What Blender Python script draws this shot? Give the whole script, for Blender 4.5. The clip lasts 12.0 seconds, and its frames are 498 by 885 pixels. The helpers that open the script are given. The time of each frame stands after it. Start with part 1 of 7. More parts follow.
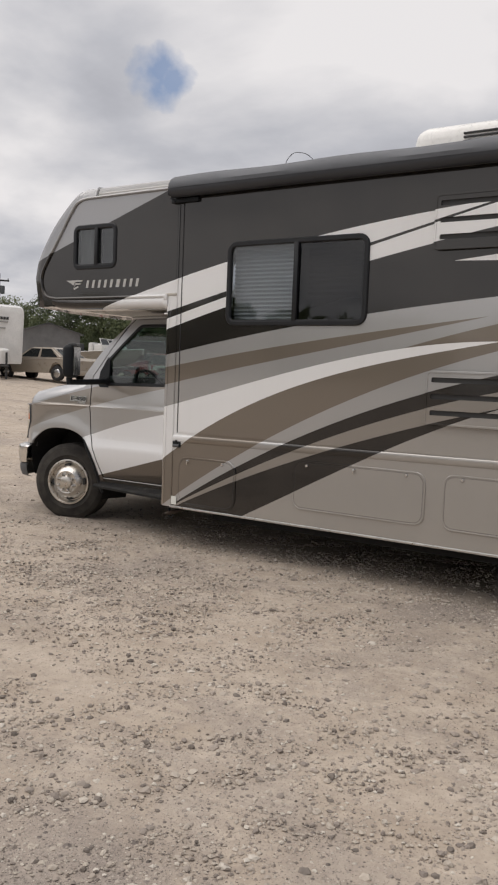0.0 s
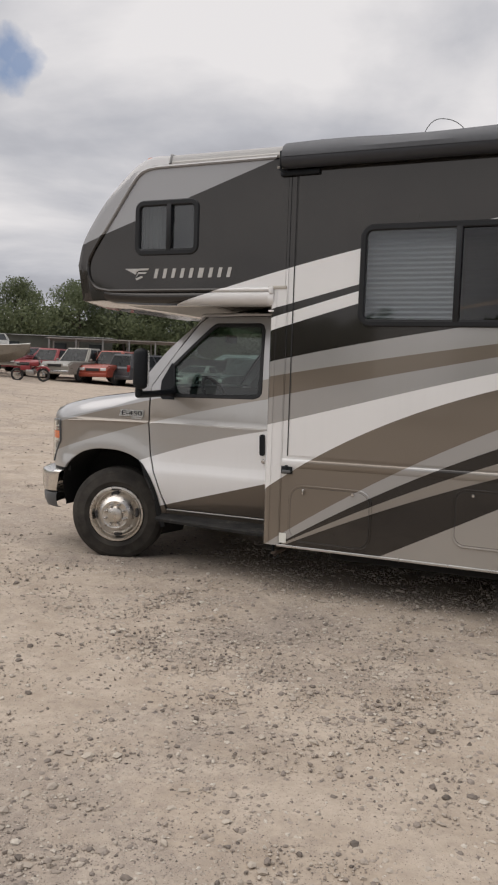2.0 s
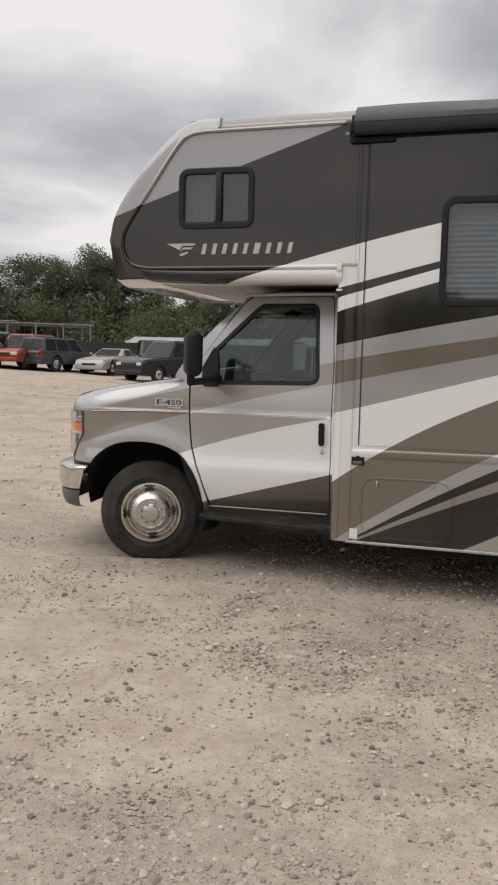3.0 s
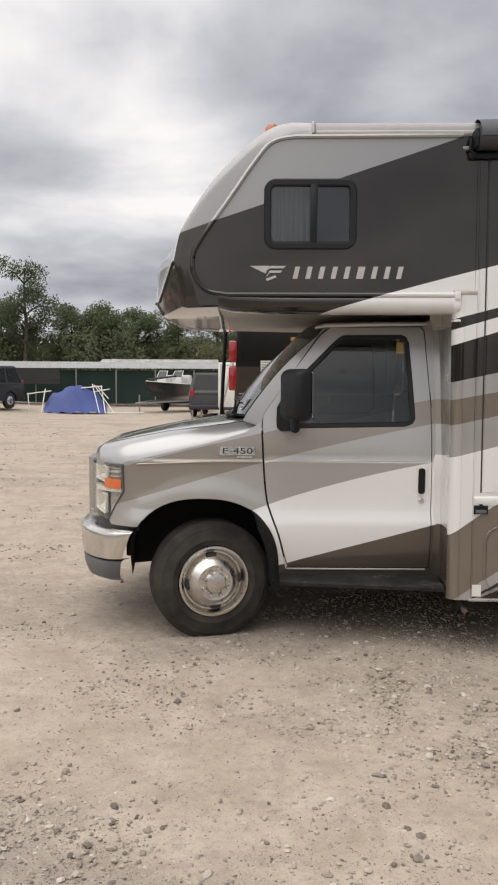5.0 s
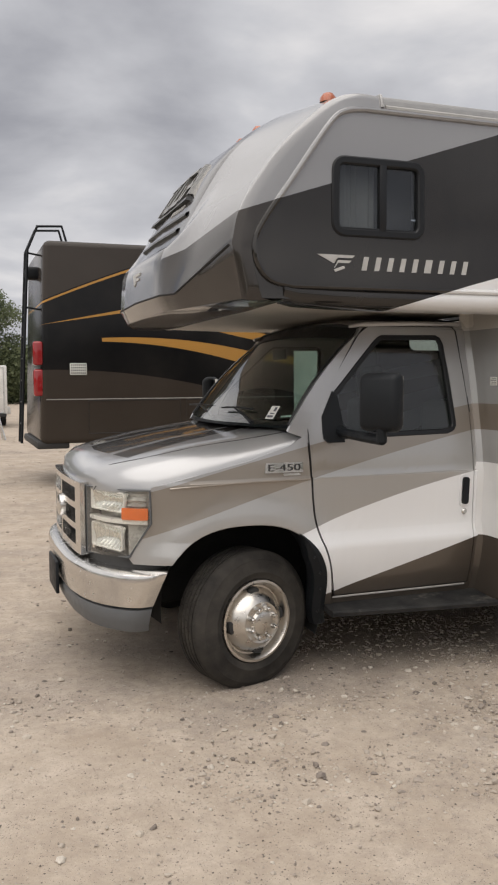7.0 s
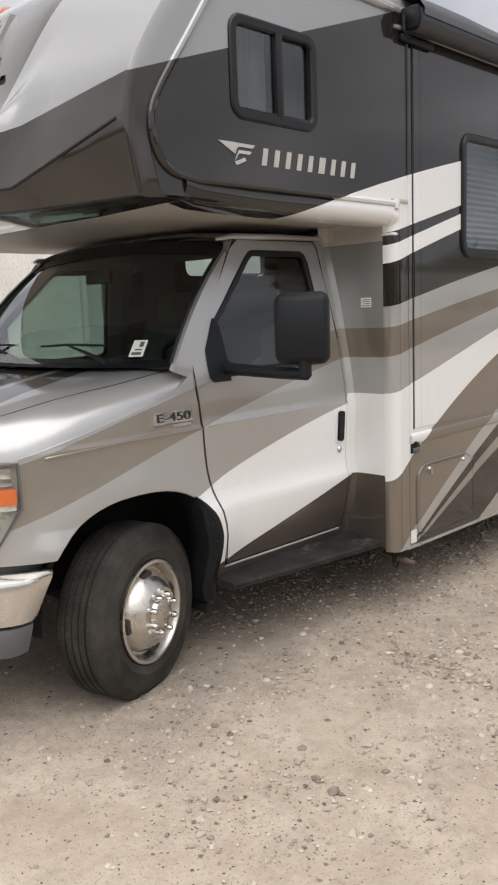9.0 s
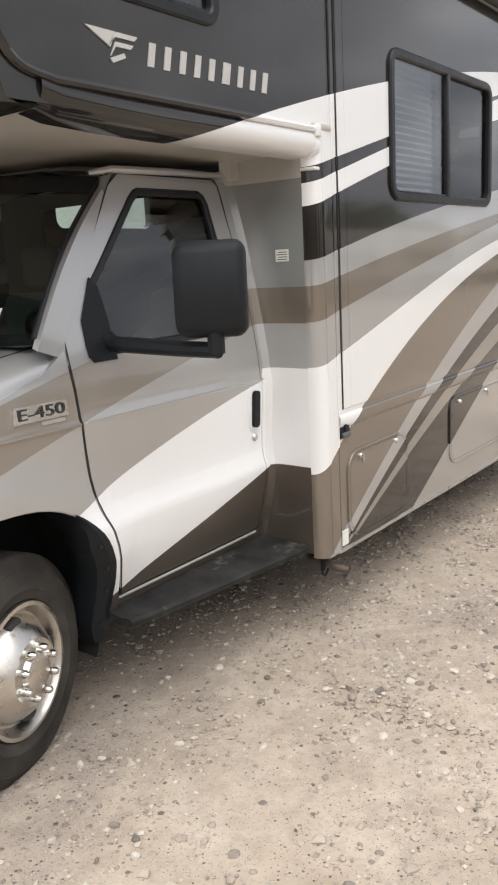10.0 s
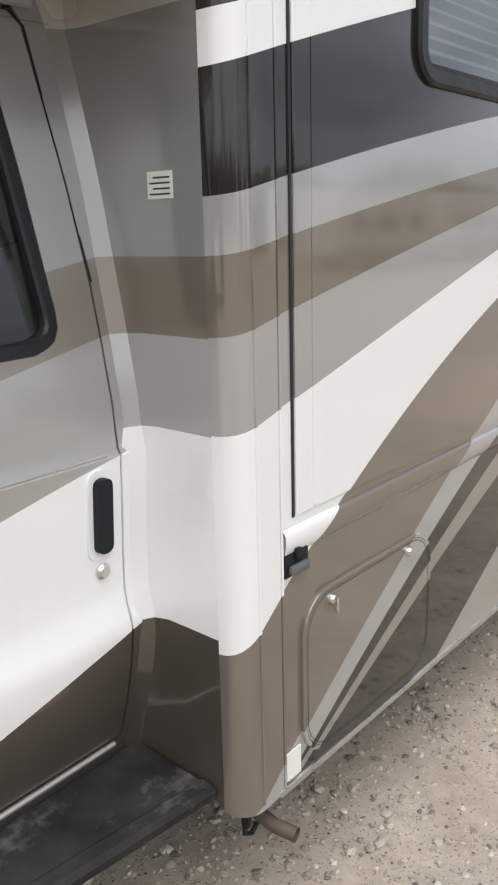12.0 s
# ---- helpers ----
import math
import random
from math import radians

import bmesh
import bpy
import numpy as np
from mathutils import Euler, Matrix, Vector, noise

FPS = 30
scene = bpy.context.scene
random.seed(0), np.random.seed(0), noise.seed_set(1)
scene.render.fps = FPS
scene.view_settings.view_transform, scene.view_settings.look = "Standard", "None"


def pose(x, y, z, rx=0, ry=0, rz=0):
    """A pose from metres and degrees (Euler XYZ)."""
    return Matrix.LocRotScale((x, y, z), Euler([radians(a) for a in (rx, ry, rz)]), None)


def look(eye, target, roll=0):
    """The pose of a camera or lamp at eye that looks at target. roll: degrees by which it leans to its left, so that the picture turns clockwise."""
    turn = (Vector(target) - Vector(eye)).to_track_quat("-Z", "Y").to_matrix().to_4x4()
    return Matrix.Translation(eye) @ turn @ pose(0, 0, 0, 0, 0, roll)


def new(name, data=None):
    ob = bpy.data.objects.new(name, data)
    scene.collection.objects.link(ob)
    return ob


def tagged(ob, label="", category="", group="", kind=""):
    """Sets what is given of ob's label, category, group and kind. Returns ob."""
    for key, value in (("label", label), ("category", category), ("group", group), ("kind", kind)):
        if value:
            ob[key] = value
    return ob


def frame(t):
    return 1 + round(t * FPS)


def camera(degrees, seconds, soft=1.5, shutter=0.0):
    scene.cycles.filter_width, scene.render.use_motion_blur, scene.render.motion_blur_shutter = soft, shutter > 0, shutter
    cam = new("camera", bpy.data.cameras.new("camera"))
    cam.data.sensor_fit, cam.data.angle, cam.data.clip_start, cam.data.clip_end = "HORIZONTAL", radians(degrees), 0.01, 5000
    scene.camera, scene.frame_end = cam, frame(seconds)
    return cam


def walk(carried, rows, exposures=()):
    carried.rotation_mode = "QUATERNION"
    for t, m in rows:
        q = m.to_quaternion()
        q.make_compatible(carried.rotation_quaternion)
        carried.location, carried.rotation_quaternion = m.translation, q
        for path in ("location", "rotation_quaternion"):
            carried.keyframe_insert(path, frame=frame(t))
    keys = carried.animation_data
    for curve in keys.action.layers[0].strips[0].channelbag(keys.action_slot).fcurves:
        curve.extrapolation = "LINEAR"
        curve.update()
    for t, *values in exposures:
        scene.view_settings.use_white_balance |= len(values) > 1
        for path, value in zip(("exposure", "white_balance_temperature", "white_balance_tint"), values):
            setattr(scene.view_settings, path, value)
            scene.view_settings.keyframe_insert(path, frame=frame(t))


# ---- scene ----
cam = camera(33.4, 12.0, soft=2.1)
METRES, EYE, TILT, LEAN, TURN = 12.5, 1.515, 0.0, 0.0, 33.6
ROWS = [
    (0.0, 0.0, 0.0, 0.0, 0.18, -4.64, -2.25),
    (0.5, -0.0382, 0.0224, 0.0008, 2.4, -5.67, -1.72),
    (1.0, -0.0759, 0.0505, 0.001, 0.41, -5.98, -1.99),
    (1.5, -0.1135, 0.0814, 0.0023, -4.92, -5.43, -2.13),
    (2.0, -0.1497, 0.1125, 0.0047, -9.49, -4.79, -1.94),
    (2.5, -0.193, 0.1392, 0.0036, -13.42, -5.42, -2.09),
    (3.0, -0.2314, 0.1693, 0.0037, -16.72, -5.84, -1.33),
    (5.0, -0.3529, 0.2984, 0.012, -32.43, -4.32, -0.21),
    (5.5, -0.3815, 0.3323, 0.013, -36.73, -3.51, -1.02),
    (6.0, -0.4046, 0.3704, 0.0142, -40.67, -4.11, -0.28),
    (6.5, -0.4206, 0.4099, 0.014, -46.92, -4.01, 0.27),
    (8.5, -0.4257, 0.5512, 0.012, -72.97, -7.27, 1.17),
    (9.0, -0.4091, 0.5726, 0.0111, -79.4, -8.94, 2.12),
    (9.5, -0.3763, 0.58, 0.011, -82.09, -10.86, 1.9),
    (10.0, -0.3416, 0.587, 0.0101, -87.32, -11.97, 2.81),
    (10.5, -0.3061, 0.5835, 0.0084, -93.49, -12.3, 3.29),
    (11.0, -0.2628, 0.5775, 0.0067, -94.87, -12.38, 2.8),
    (11.5, -0.223, 0.5732, 0.0057, -92.77, -13.48, 2.03),
    (12.0, -0.1832, 0.5628, 0.0063, -84.28, -14.37, 1.37),
]
walk(cam, [(t, pose(4.52, -5.59, EYE, TILT, LEAN, TURN) @ pose(METRES * x, METRES * y, METRES * z, 90 + pitch, roll, yaw)) for t, x, y, z, yaw, pitch, roll in ROWS], exposures=[(0.0, -0.13, 6550, 13), (1.0, -0.2, 6500, 13), (1.5, -0.22, 6500, 13), (2.0, -0.16, 6550, 13), (3.0, -0.08, 6600, 12), (4.6, 0.0, 6600, 12), (5.0, 0.12, 6600, 12), (5.5, -0.13, 6600, 12), (6.5, -0.05, 6650, 12), (8.5, 0.32, 6550, 11), (9.0, 0.36, 6500, 11), (9.5, 0.56, 6500, 11), (10.0, 0.65, 6450, 11), (10.5, 0.64, 6350, 10), (11.0, 0.59, 6400, 10), (12.0, 0.60, 6200, 9)])

# ---- world and light ----
world = bpy.data.worlds.new("overcast_sky")
scene.world = world
world.use_nodes = True


def sky_nodes():
    nt = world.node_tree
    nt.nodes.clear()
    out = nt.nodes.new("ShaderNodeOutputWorld")
    bg = nt.nodes.new("ShaderNodeBackground")
    sky = nt.nodes.new("ShaderNodeTexSky")
    sky.sky_type, sky.sun_disc = "NISHITA", False
    sky.sun_elevation, sky.sun_rotation = radians(66), radians(234)
    sky.ozone_density, sky.dust_density = 4.0, 0.3
    tc = nt.nodes.new("ShaderNodeTexCoord")
    sep = nt.nodes.new("ShaderNodeSeparateXYZ")
    nt.links.new(tc.outputs["Generated"], sep.inputs[0])

    def m(op, a, b):
        n = nt.nodes.new("ShaderNodeMath")
        n.operation = op
        for i, v in enumerate((a, b)):
            if isinstance(v, (int, float)):
                n.inputs[i].default_value = v
            else:
                nt.links.new(v, n.inputs[i])
        return n.outputs[0]

    # clouds on a flat deck: the direction divided by its height
    h = m("ADD", m("MAXIMUM", sep.outputs["Z"], 0.0), 0.22)
    com = nt.nodes.new("ShaderNodeCombineXYZ")
    nt.links.new(m("DIVIDE", sep.outputs["X"], h), com.inputs[0])
    nt.links.new(m("DIVIDE", sep.outputs["Y"], h), com.inputs[1])
    big = nt.nodes.new("ShaderNodeTexNoise")
    big.inputs["Scale"].default_value, big.inputs["Detail"].default_value = 1.15, 8
    big.inputs["Roughness"].default_value, big.inputs["Distortion"].default_value = 0.5, 0.25
    mp = nt.nodes.new("ShaderNodeMapping")
    mp.inputs["Location"].default_value = (3.1, 1.7, 0.4)
    nt.links.new(com.outputs[0], mp.inputs[0])
    nt.links.new(mp.outputs[0], big.inputs["Vector"])
    deck = nt.nodes.new("ShaderNodeTexNoise")
    deck.inputs["Scale"].default_value, deck.inputs["Detail"].default_value = 0.38, 2
    mp2 = nt.nodes.new("ShaderNodeMapping")
    mp2.inputs["Location"].default_value = (0.9, 2.4, 1.1)
    nt.links.new(com.outputs[0], mp2.inputs[0])
    nt.links.new(mp2.outputs[0], deck.inputs["Vector"])
    dot = nt.nodes.new("ShaderNodeVectorMath")  # the deck is thinner and brighter round the hidden sun
    dot.operation = "DOT_PRODUCT"
    dot.inputs[1].default_value = (-0.32, -0.23, 0.92)
    nt.links.new(tc.outputs["Generated"], dot.inputs[0])
    both = m("ADD", m("MULTIPLY", big.outputs["Fac"], 0.78), m("MULTIPLY", deck.outputs["Fac"], 0.3))
    both = m("ADD", both, m("MULTIPLY", m("SUBTRACT", dot.outputs["Value"], 0.15), 0.10))
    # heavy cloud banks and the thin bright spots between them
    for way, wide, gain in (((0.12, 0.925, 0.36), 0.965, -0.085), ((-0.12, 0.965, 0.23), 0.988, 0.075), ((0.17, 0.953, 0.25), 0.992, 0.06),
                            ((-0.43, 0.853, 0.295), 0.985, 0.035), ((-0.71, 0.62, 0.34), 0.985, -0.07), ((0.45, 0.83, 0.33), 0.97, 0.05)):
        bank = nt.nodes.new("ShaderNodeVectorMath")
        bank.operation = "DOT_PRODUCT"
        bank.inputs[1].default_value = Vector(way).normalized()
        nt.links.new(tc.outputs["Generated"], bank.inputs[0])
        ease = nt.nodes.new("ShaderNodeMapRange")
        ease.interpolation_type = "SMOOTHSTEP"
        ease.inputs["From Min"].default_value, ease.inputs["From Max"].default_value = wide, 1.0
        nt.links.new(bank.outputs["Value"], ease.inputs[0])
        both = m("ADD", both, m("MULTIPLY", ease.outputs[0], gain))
    ramp = nt.nodes.new("ShaderNodeValToRGB")
    e = ramp.color_ramp.elements
    e[0].position, e[0].color = 0.37, (0.30, 0.315, 0.36, 1)
    e[1].position, e[1].color = 0.635, (1.0, 0.995, 0.99, 1)
    mid = e.new(0.52)
    mid.color = (0.62, 0.64, 0.68, 1)
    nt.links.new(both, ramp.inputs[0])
    scale = nt.nodes.new("ShaderNodeVectorMath")
    scale.operation = "SCALE"
    scale.inputs["Scale"].default_value = 0.12
    nt.links.new(sky.outputs[0], scale.inputs[0])
    mix = nt.nodes.new("ShaderNodeMix")
    mix.data_type = "RGBA"
    hole = nt.nodes.new("ShaderNodeMapRange")
    hole.inputs["From Min"].default_value, hole.inputs["From Max"].default_value = 0.22, 0.30
    nt.links.new(big.outputs["Fac"], hole.inputs[0])
    gap = nt.nodes.new("ShaderNodeVectorMath")  # one small break in the clouds
    gap.operation = "DOT_PRODUCT"
    gap.inputs[1].default_value = (-0.615, 0.720, 0.322)
    nt.links.new(tc.outputs["Generated"], gap.inputs[0])
    rag = nt.nodes.new("ShaderNodeTexNoise")
    rag.inputs["Scale"].default_value, rag.inputs["Detail"].default_value = 32.0, 6
    nt.links.new(tc.outputs["Generated"], rag.inputs["Vector"])
    near = m("ADD", m("MULTIPLY", m("SUBTRACT", gap.outputs["Value"], 0.9997), 5200.0), m("MULTIPLY", m("SUBTRACT", rag.outputs["Fac"], 0.56), 9.0))
    shut = nt.nodes.new("ShaderNodeMapRange")
    shut.inputs["From Min"].default_value, shut.inputs["From Max"].default_value = -1.6, 2.4
    shut.inputs["To Min"].default_value, shut.inputs["To Max"].default_value = 1.0, 0.25
    nt.links.new(near, shut.inputs[0])
    nt.links.new(m("MULTIPLY", hole.outputs[0], shut.outputs[0]), mix.inputs["Factor"])
    nt.links.new(scale.outputs[0], mix.inputs["A"])
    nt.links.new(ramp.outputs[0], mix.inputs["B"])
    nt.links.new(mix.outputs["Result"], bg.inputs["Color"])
    bg.inputs["Strength"].default_value = 0.88
    nt.links.new(bg.outputs[0], out.inputs[0])


sky_nodes()
sun = new("sun", bpy.data.lights.new("sun", "SUN"))
sun.data.energy, sun.data.angle, sun.data.color = 2.0, radians(80), (1.0, 0.965, 0.91)
sun.matrix_world = look((-7, -5, 20), (0, 0, 0))


# ---- node helpers ----
class Graph:
    """A material with short calls for its nodes."""

    def __init__(self, name):
        self.mat = bpy.data.materials.new(name)
        self.mat.use_nodes = True
        self.nt = self.mat.node_tree
        self.nt.nodes.clear()
        self.out = self.nt.nodes.new("ShaderNodeOutputMaterial")

    def put(self, socket, v):
        if v is None:
            return
        if isinstance(v, bpy.types.NodeSocket):
            self.nt.links.new(v, socket)
        elif isinstance(v, (tuple, list)) and socket.type == "RGBA":
            socket.default_value = (*v[:3], 1)
        else:
            socket.default_value = v

    def math(self, op, a, b=None):
        n = self.nt.nodes.new("ShaderNodeMath")
        n.operation = op
        self.put(n.inputs[0], a)
        self.put(n.inputs[1], b)
        return n.outputs[0]

    def mix(self, f, a, b):
        n = self.nt.nodes.new("ShaderNodeMix")
        n.data_type = "RGBA"
        self.put(n.inputs["Factor"], f)
        self.put(n.inputs["A"], a)
        self.put(n.inputs["B"], b)
        return n.outputs["Result"]

    def coords(self, kind="Object"):
        return self.nt.nodes.new("ShaderNodeTexCoord").outputs[kind]

    def place(self):
        p = self.nt.nodes.new("ShaderNodeNewGeometry").outputs["Position"]
        s = self.nt.nodes.new("ShaderNodeSeparateXYZ")
        self.nt.links.new(p, s.inputs[0])
        return p, s.outputs

    def noise(self, vec, scale, detail=4, rough=0.55, dist=0.0):
        n = self.nt.nodes.new("ShaderNodeTexNoise")
        self.put(n.inputs["Vector"], vec)
        for k, v in (("Scale", scale), ("Detail", detail), ("Roughness", rough), ("Distortion", dist)):
            n.inputs[k].default_value = v
        return n.outputs["Fac"]

    def voronoi(self, vec, scale, out="Distance"):
        n = self.nt.nodes.new("ShaderNodeTexVoronoi")
        self.put(n.inputs["Vector"], vec)
        n.inputs["Scale"].default_value = scale
        return n.outputs[out]

    def stretch(self, vec, s):
        n = self.nt.nodes.new("ShaderNodeMapping")
        self.put(n.inputs[0], vec)
        n.inputs["Scale"].default_value = s
        return n.outputs[0]

    def ramp(self, f, stops):
        n = self.nt.nodes.new("ShaderNodeValToRGB")
        e = n.color_ramp.elements
        while len(e) < len(stops):
            e.new(0.5)
        for i, (p, c) in enumerate(stops):
            e[i].position, e[i].color = p, (*(c if isinstance(c, tuple) else (c, c, c)), 1)
        self.put(n.inputs[0], f)
        return n.outputs[0]

    def map(self, f, a, b, c=0.0, d=1.0):
        n = self.nt.nodes.new("ShaderNodeMapRange")
        self.put(n.inputs[0], f)
        for i, v in enumerate((a, b, c, d)):
            n.inputs[i + 1].default_value = v
        return n.outputs[0]

    def bump(self, h, strength, distance):
        n = self.nt.nodes.new("ShaderNodeBump")
        n.inputs["Strength"].default_value, n.inputs["Distance"].default_value = strength, distance
        self.put(n.inputs["Height"], h)
        return n.outputs[0]

    def principled(self, color, rough=0.5, metal=0.0, coat=0.0, normal=None, **more):
        n = self.nt.nodes.new("ShaderNodeBsdfPrincipled")
        self.put(n.inputs["Base Color"], color)
        self.put(n.inputs["Roughness"], rough)
        self.put(n.inputs["Metallic"], metal)
        self.put(n.inputs["Coat Weight"], coat)
        n.inputs["Coat Roughness"].default_value = 0.06
        if normal is not None:
            self.put(n.inputs["Normal"], normal)
        for k, v in more.items():
            self.put(n.inputs[k.replace("_", " ")], v)
        self.nt.links.new(n.outputs[0], self.out.inputs[0])
        return self.mat


def plain(name, color, rough=0.5, metal=0.0, coat=0.0, wear=0.12, scale=9.0, grain=0.0, spec=0.5):
    """A surface with soft stains at two scales and, if asked, a fine grain."""
    g = Graph(name)
    c = g.coords()
    a = g.noise(c, scale * 0.22, 3)
    b = g.noise(c, scale * 2.4, 5)
    f = g.math("ADD", g.math("MULTIPLY", a, 0.6), g.math("MULTIPLY", b, 0.4))
    lo = tuple(v * (1 - wear) for v in color)
    hi = tuple(min(1, v * (1 + wear)) for v in color)
    col = g.mix(g.map(f, 0.32, 0.68), lo, hi)
    r = g.map(b, 0.3, 0.7, max(0.03, rough - 0.07), min(1, rough + 0.09))
    nrm = g.bump(g.noise(c, scale * 30, 3), grain, 0.002) if grain else None
    return g.principled(col, r, metal, coat, nrm, Specular_IOR_Level=spec)


def glass(name, tint, gloss=1.0):
    """Tinted pane: what lies behind shows through its tint, with a mirror reflection over it."""
    g = Graph(name)
    t = g.nt.nodes.new("ShaderNodeBsdfTransparent")
    t.inputs[0].default_value = (*tint, 1)
    s = g.nt.nodes.new("ShaderNodeBsdfGlossy")
    s.inputs["Roughness"].default_value = 0.02
    s.inputs["Color"].default_value = (gloss, gloss, gloss, 1)
    lw = g.nt.nodes.new("ShaderNodeLayerWeight")
    lw.inputs["Blend"].default_value = 0.5
    fr = g.math("ADD", g.math("MULTIPLY", g.math("POWER", lw.outputs["Facing"], 4.0), 0.9), 0.07)
    mx = g.nt.nodes.new("ShaderNodeMixShader")
    g.nt.links.new(fr, mx.inputs[0])
    g.nt.links.new(t.outputs[0], mx.inputs[1])
    g.nt.links.new(s.outputs[0], mx.inputs[2])
    g.nt.links.new(mx.outputs[0], g.out.inputs[0])
    return g.mat


# ---- paint colours of the motorhome ----
DARK, BROWN, TAUPE = (0.027, 0.0245, 0.0225), (0.105, 0.088, 0.073), (0.225, 0.192, 0.158)
SILVER, WHITE, GREY = (0.43, 0.428, 0.422), (0.80, 0.80, 0.795), (0.30, 0.295, 0.28)


def curve(g, x, k):
    v = k[-1]
    for c in reversed(k[:-1]):
        v = g.math("ADD", g.math("MULTIPLY", v, x), c)
    return v


def finish(g, col, rough=0.28, metal=0.4):
    """Clear-coated metallic paint with road film, thin scratches and orange peel."""
    c = g.coords()
    film = g.noise(c, 1.6, 3, 0.5)
    streak = g.noise(g.stretch(c, (9, 9, 0.8)), 2.0, 4)
    col = g.mix(g.map(film, 0.35, 0.9, 0.0, 0.05), col, (0.33, 0.29, 0.24))
    col = g.mix(g.map(streak, 0.5, 0.9, 0.0, 0.03), col, (0.2, 0.18, 0.15))
    nrm = g.bump(g.noise(c, 3.0, 1), 0.02, 0.012)
    bw = g.nt.nodes.new("ShaderNodeRGBToBW")  # the white is a solid colour, the rest has flake
    g.put(bw.inputs[0], col)
    metal = g.map(bw.outputs[0], 0.47, 0.66, metal, 0.0)
    return g.principled(col, g.map(film, 0.3, 0.7, rough - 0.03, rough + 0.06), metal, 1.0, nrm, Specular_IOR_Level=0.08)


def stripes(g, x, z, layers, base):
    """Each layer paints over all that lies below its line."""
    col = base
    for k, colour in layers:
        col = g.mix(g.math("LESS_THAN", z, curve(g, x, k)), col, colour)
    return col


def coach_paint():
    g = Graph("coach_paint")
    _, p = g.place()
    x = g.math("MINIMUM", g.math("MAXIMUM", p["X"], -1.7), 3.25)
    z = p["Z"]
    col = stripes(g, x, z, [
        ((2.305, 0.2494, -0.0304, -0.0008), WHITE), ((2.055, 0.2605, -0.0034), DARK),
        ((1.9965, 0.2875, -0.0077), WHITE), ((1.908, 0.3059, -0.024), DARK),
        ((1.6811, 0.2201, -0.0271, 0.0011), SILVER), ((1.5715, 0.1867, -0.0174, 0.0012), TAUPE),
        ((1.4252, 0.2227, -0.0157, 0.003), SILVER), ((0.92, 0.5, -0.05), TAUPE),
        ((1.2375, 0.2597, 0.0301, -0.018), WHITE), ((0.8246, 0.7013, -0.1889, 0.0226), TAUPE),
        ((0.4126, 0.6869, -0.0763, 0.0003), SILVER), ((0.352, 0.6423, -0.0768, 0.0013), DARK),
        ((0.3444, 0.5412, -0.0423, -0.003), (0.31, 0.288, 0.258)), ((0.3298, 0.4888, -0.0519, 0.0026), DARK),
        ((0.0134, 0.3917, 0.1083, -0.0282), (0.40, 0.385, 0.36))], DARK)
    # the silver upper part of the overhang
    up = g.math("GREATER_THAN", z, curve(g, p["X"], (3.095, 0.33)))
    col = g.mix(g.math("MULTIPLY", up, g.math("LESS_THAN", p["X"], -0.03)), col, (0.35, 0.352, 0.358))
    # slim pale wedge behind the upper vent
    w = g.math("MULTIPLY", g.math("LESS_THAN", z, curve(g, p["X"], (2.0933, 0.1074))),
               g.math("GREATER_THAN", z, curve(g, p["X"], (2.429, -0.03))))
    col = g.mix(g.math("MULTIPLY", w, g.math("LESS_THAN", p["X"], 3.3)), col, WHITE)
    return finish(g, col, 0.15)


def cab_paint():
    g = Graph("cab_paint")
    _, p = g.place()
    col = stripes(g, p["X"], p["Z"], [
        ((1.574, 0.1665, -0.0231), (0.32, 0.288, 0.252)), ((1.4245, 0.1792, -0.0354), (0.47, 0.465, 0.455)),
        ((1.1814, 0.1518, -0.0802), (0.86, 0.865, 0.87)), ((0.8045, 0.2796), (0.15, 0.127, 0.106))], (0.46, 0.462, 0.468))
    # dark sweep over the bonnet
    n = g.math("ABSOLUTE", g.math("SUBTRACT", p["Y"], 1.27))
    top = g.math("MULTIPLY", g.math("GREATER_THAN", p["Z"], 1.27),
                 g.math("LESS_THAN", n, curve(g, p["X"], (0.05, -0.27))))
    lim = curve(g, p["X"], (0.05, -0.27))
    inner = g.math("MULTIPLY", g.math("LESS_THAN", n, g.math("MULTIPLY", lim, 0.60)), g.math("GREATER_THAN", n, g.math("MULTIPLY", lim, 0.48)))
    col = g.mix(g.math("MULTIPLY", top, g.math("SUBTRACT", 1.0, inner)), col, (0.085, 0.079, 0.075))
    return finish(g, col, 0.33, 0.55)


def return_paint():
    g = Graph("return_panel_paint")
    _, p = g.place()
    x = 0.0
    z = p["Z"]
    col = stripes(g, x, z, [((1.548,), TAUPE), ((1.395,), SILVER), ((1.203,), WHITE), ((0.768,), BROWN)],
                  (0.33, 0.33, 0.32))
    col = g.mix(g.math("GREATER_THAN", z, 1.985), col, (0.56, 0.54, 0.50))
    return finish(g, col, 0.24)


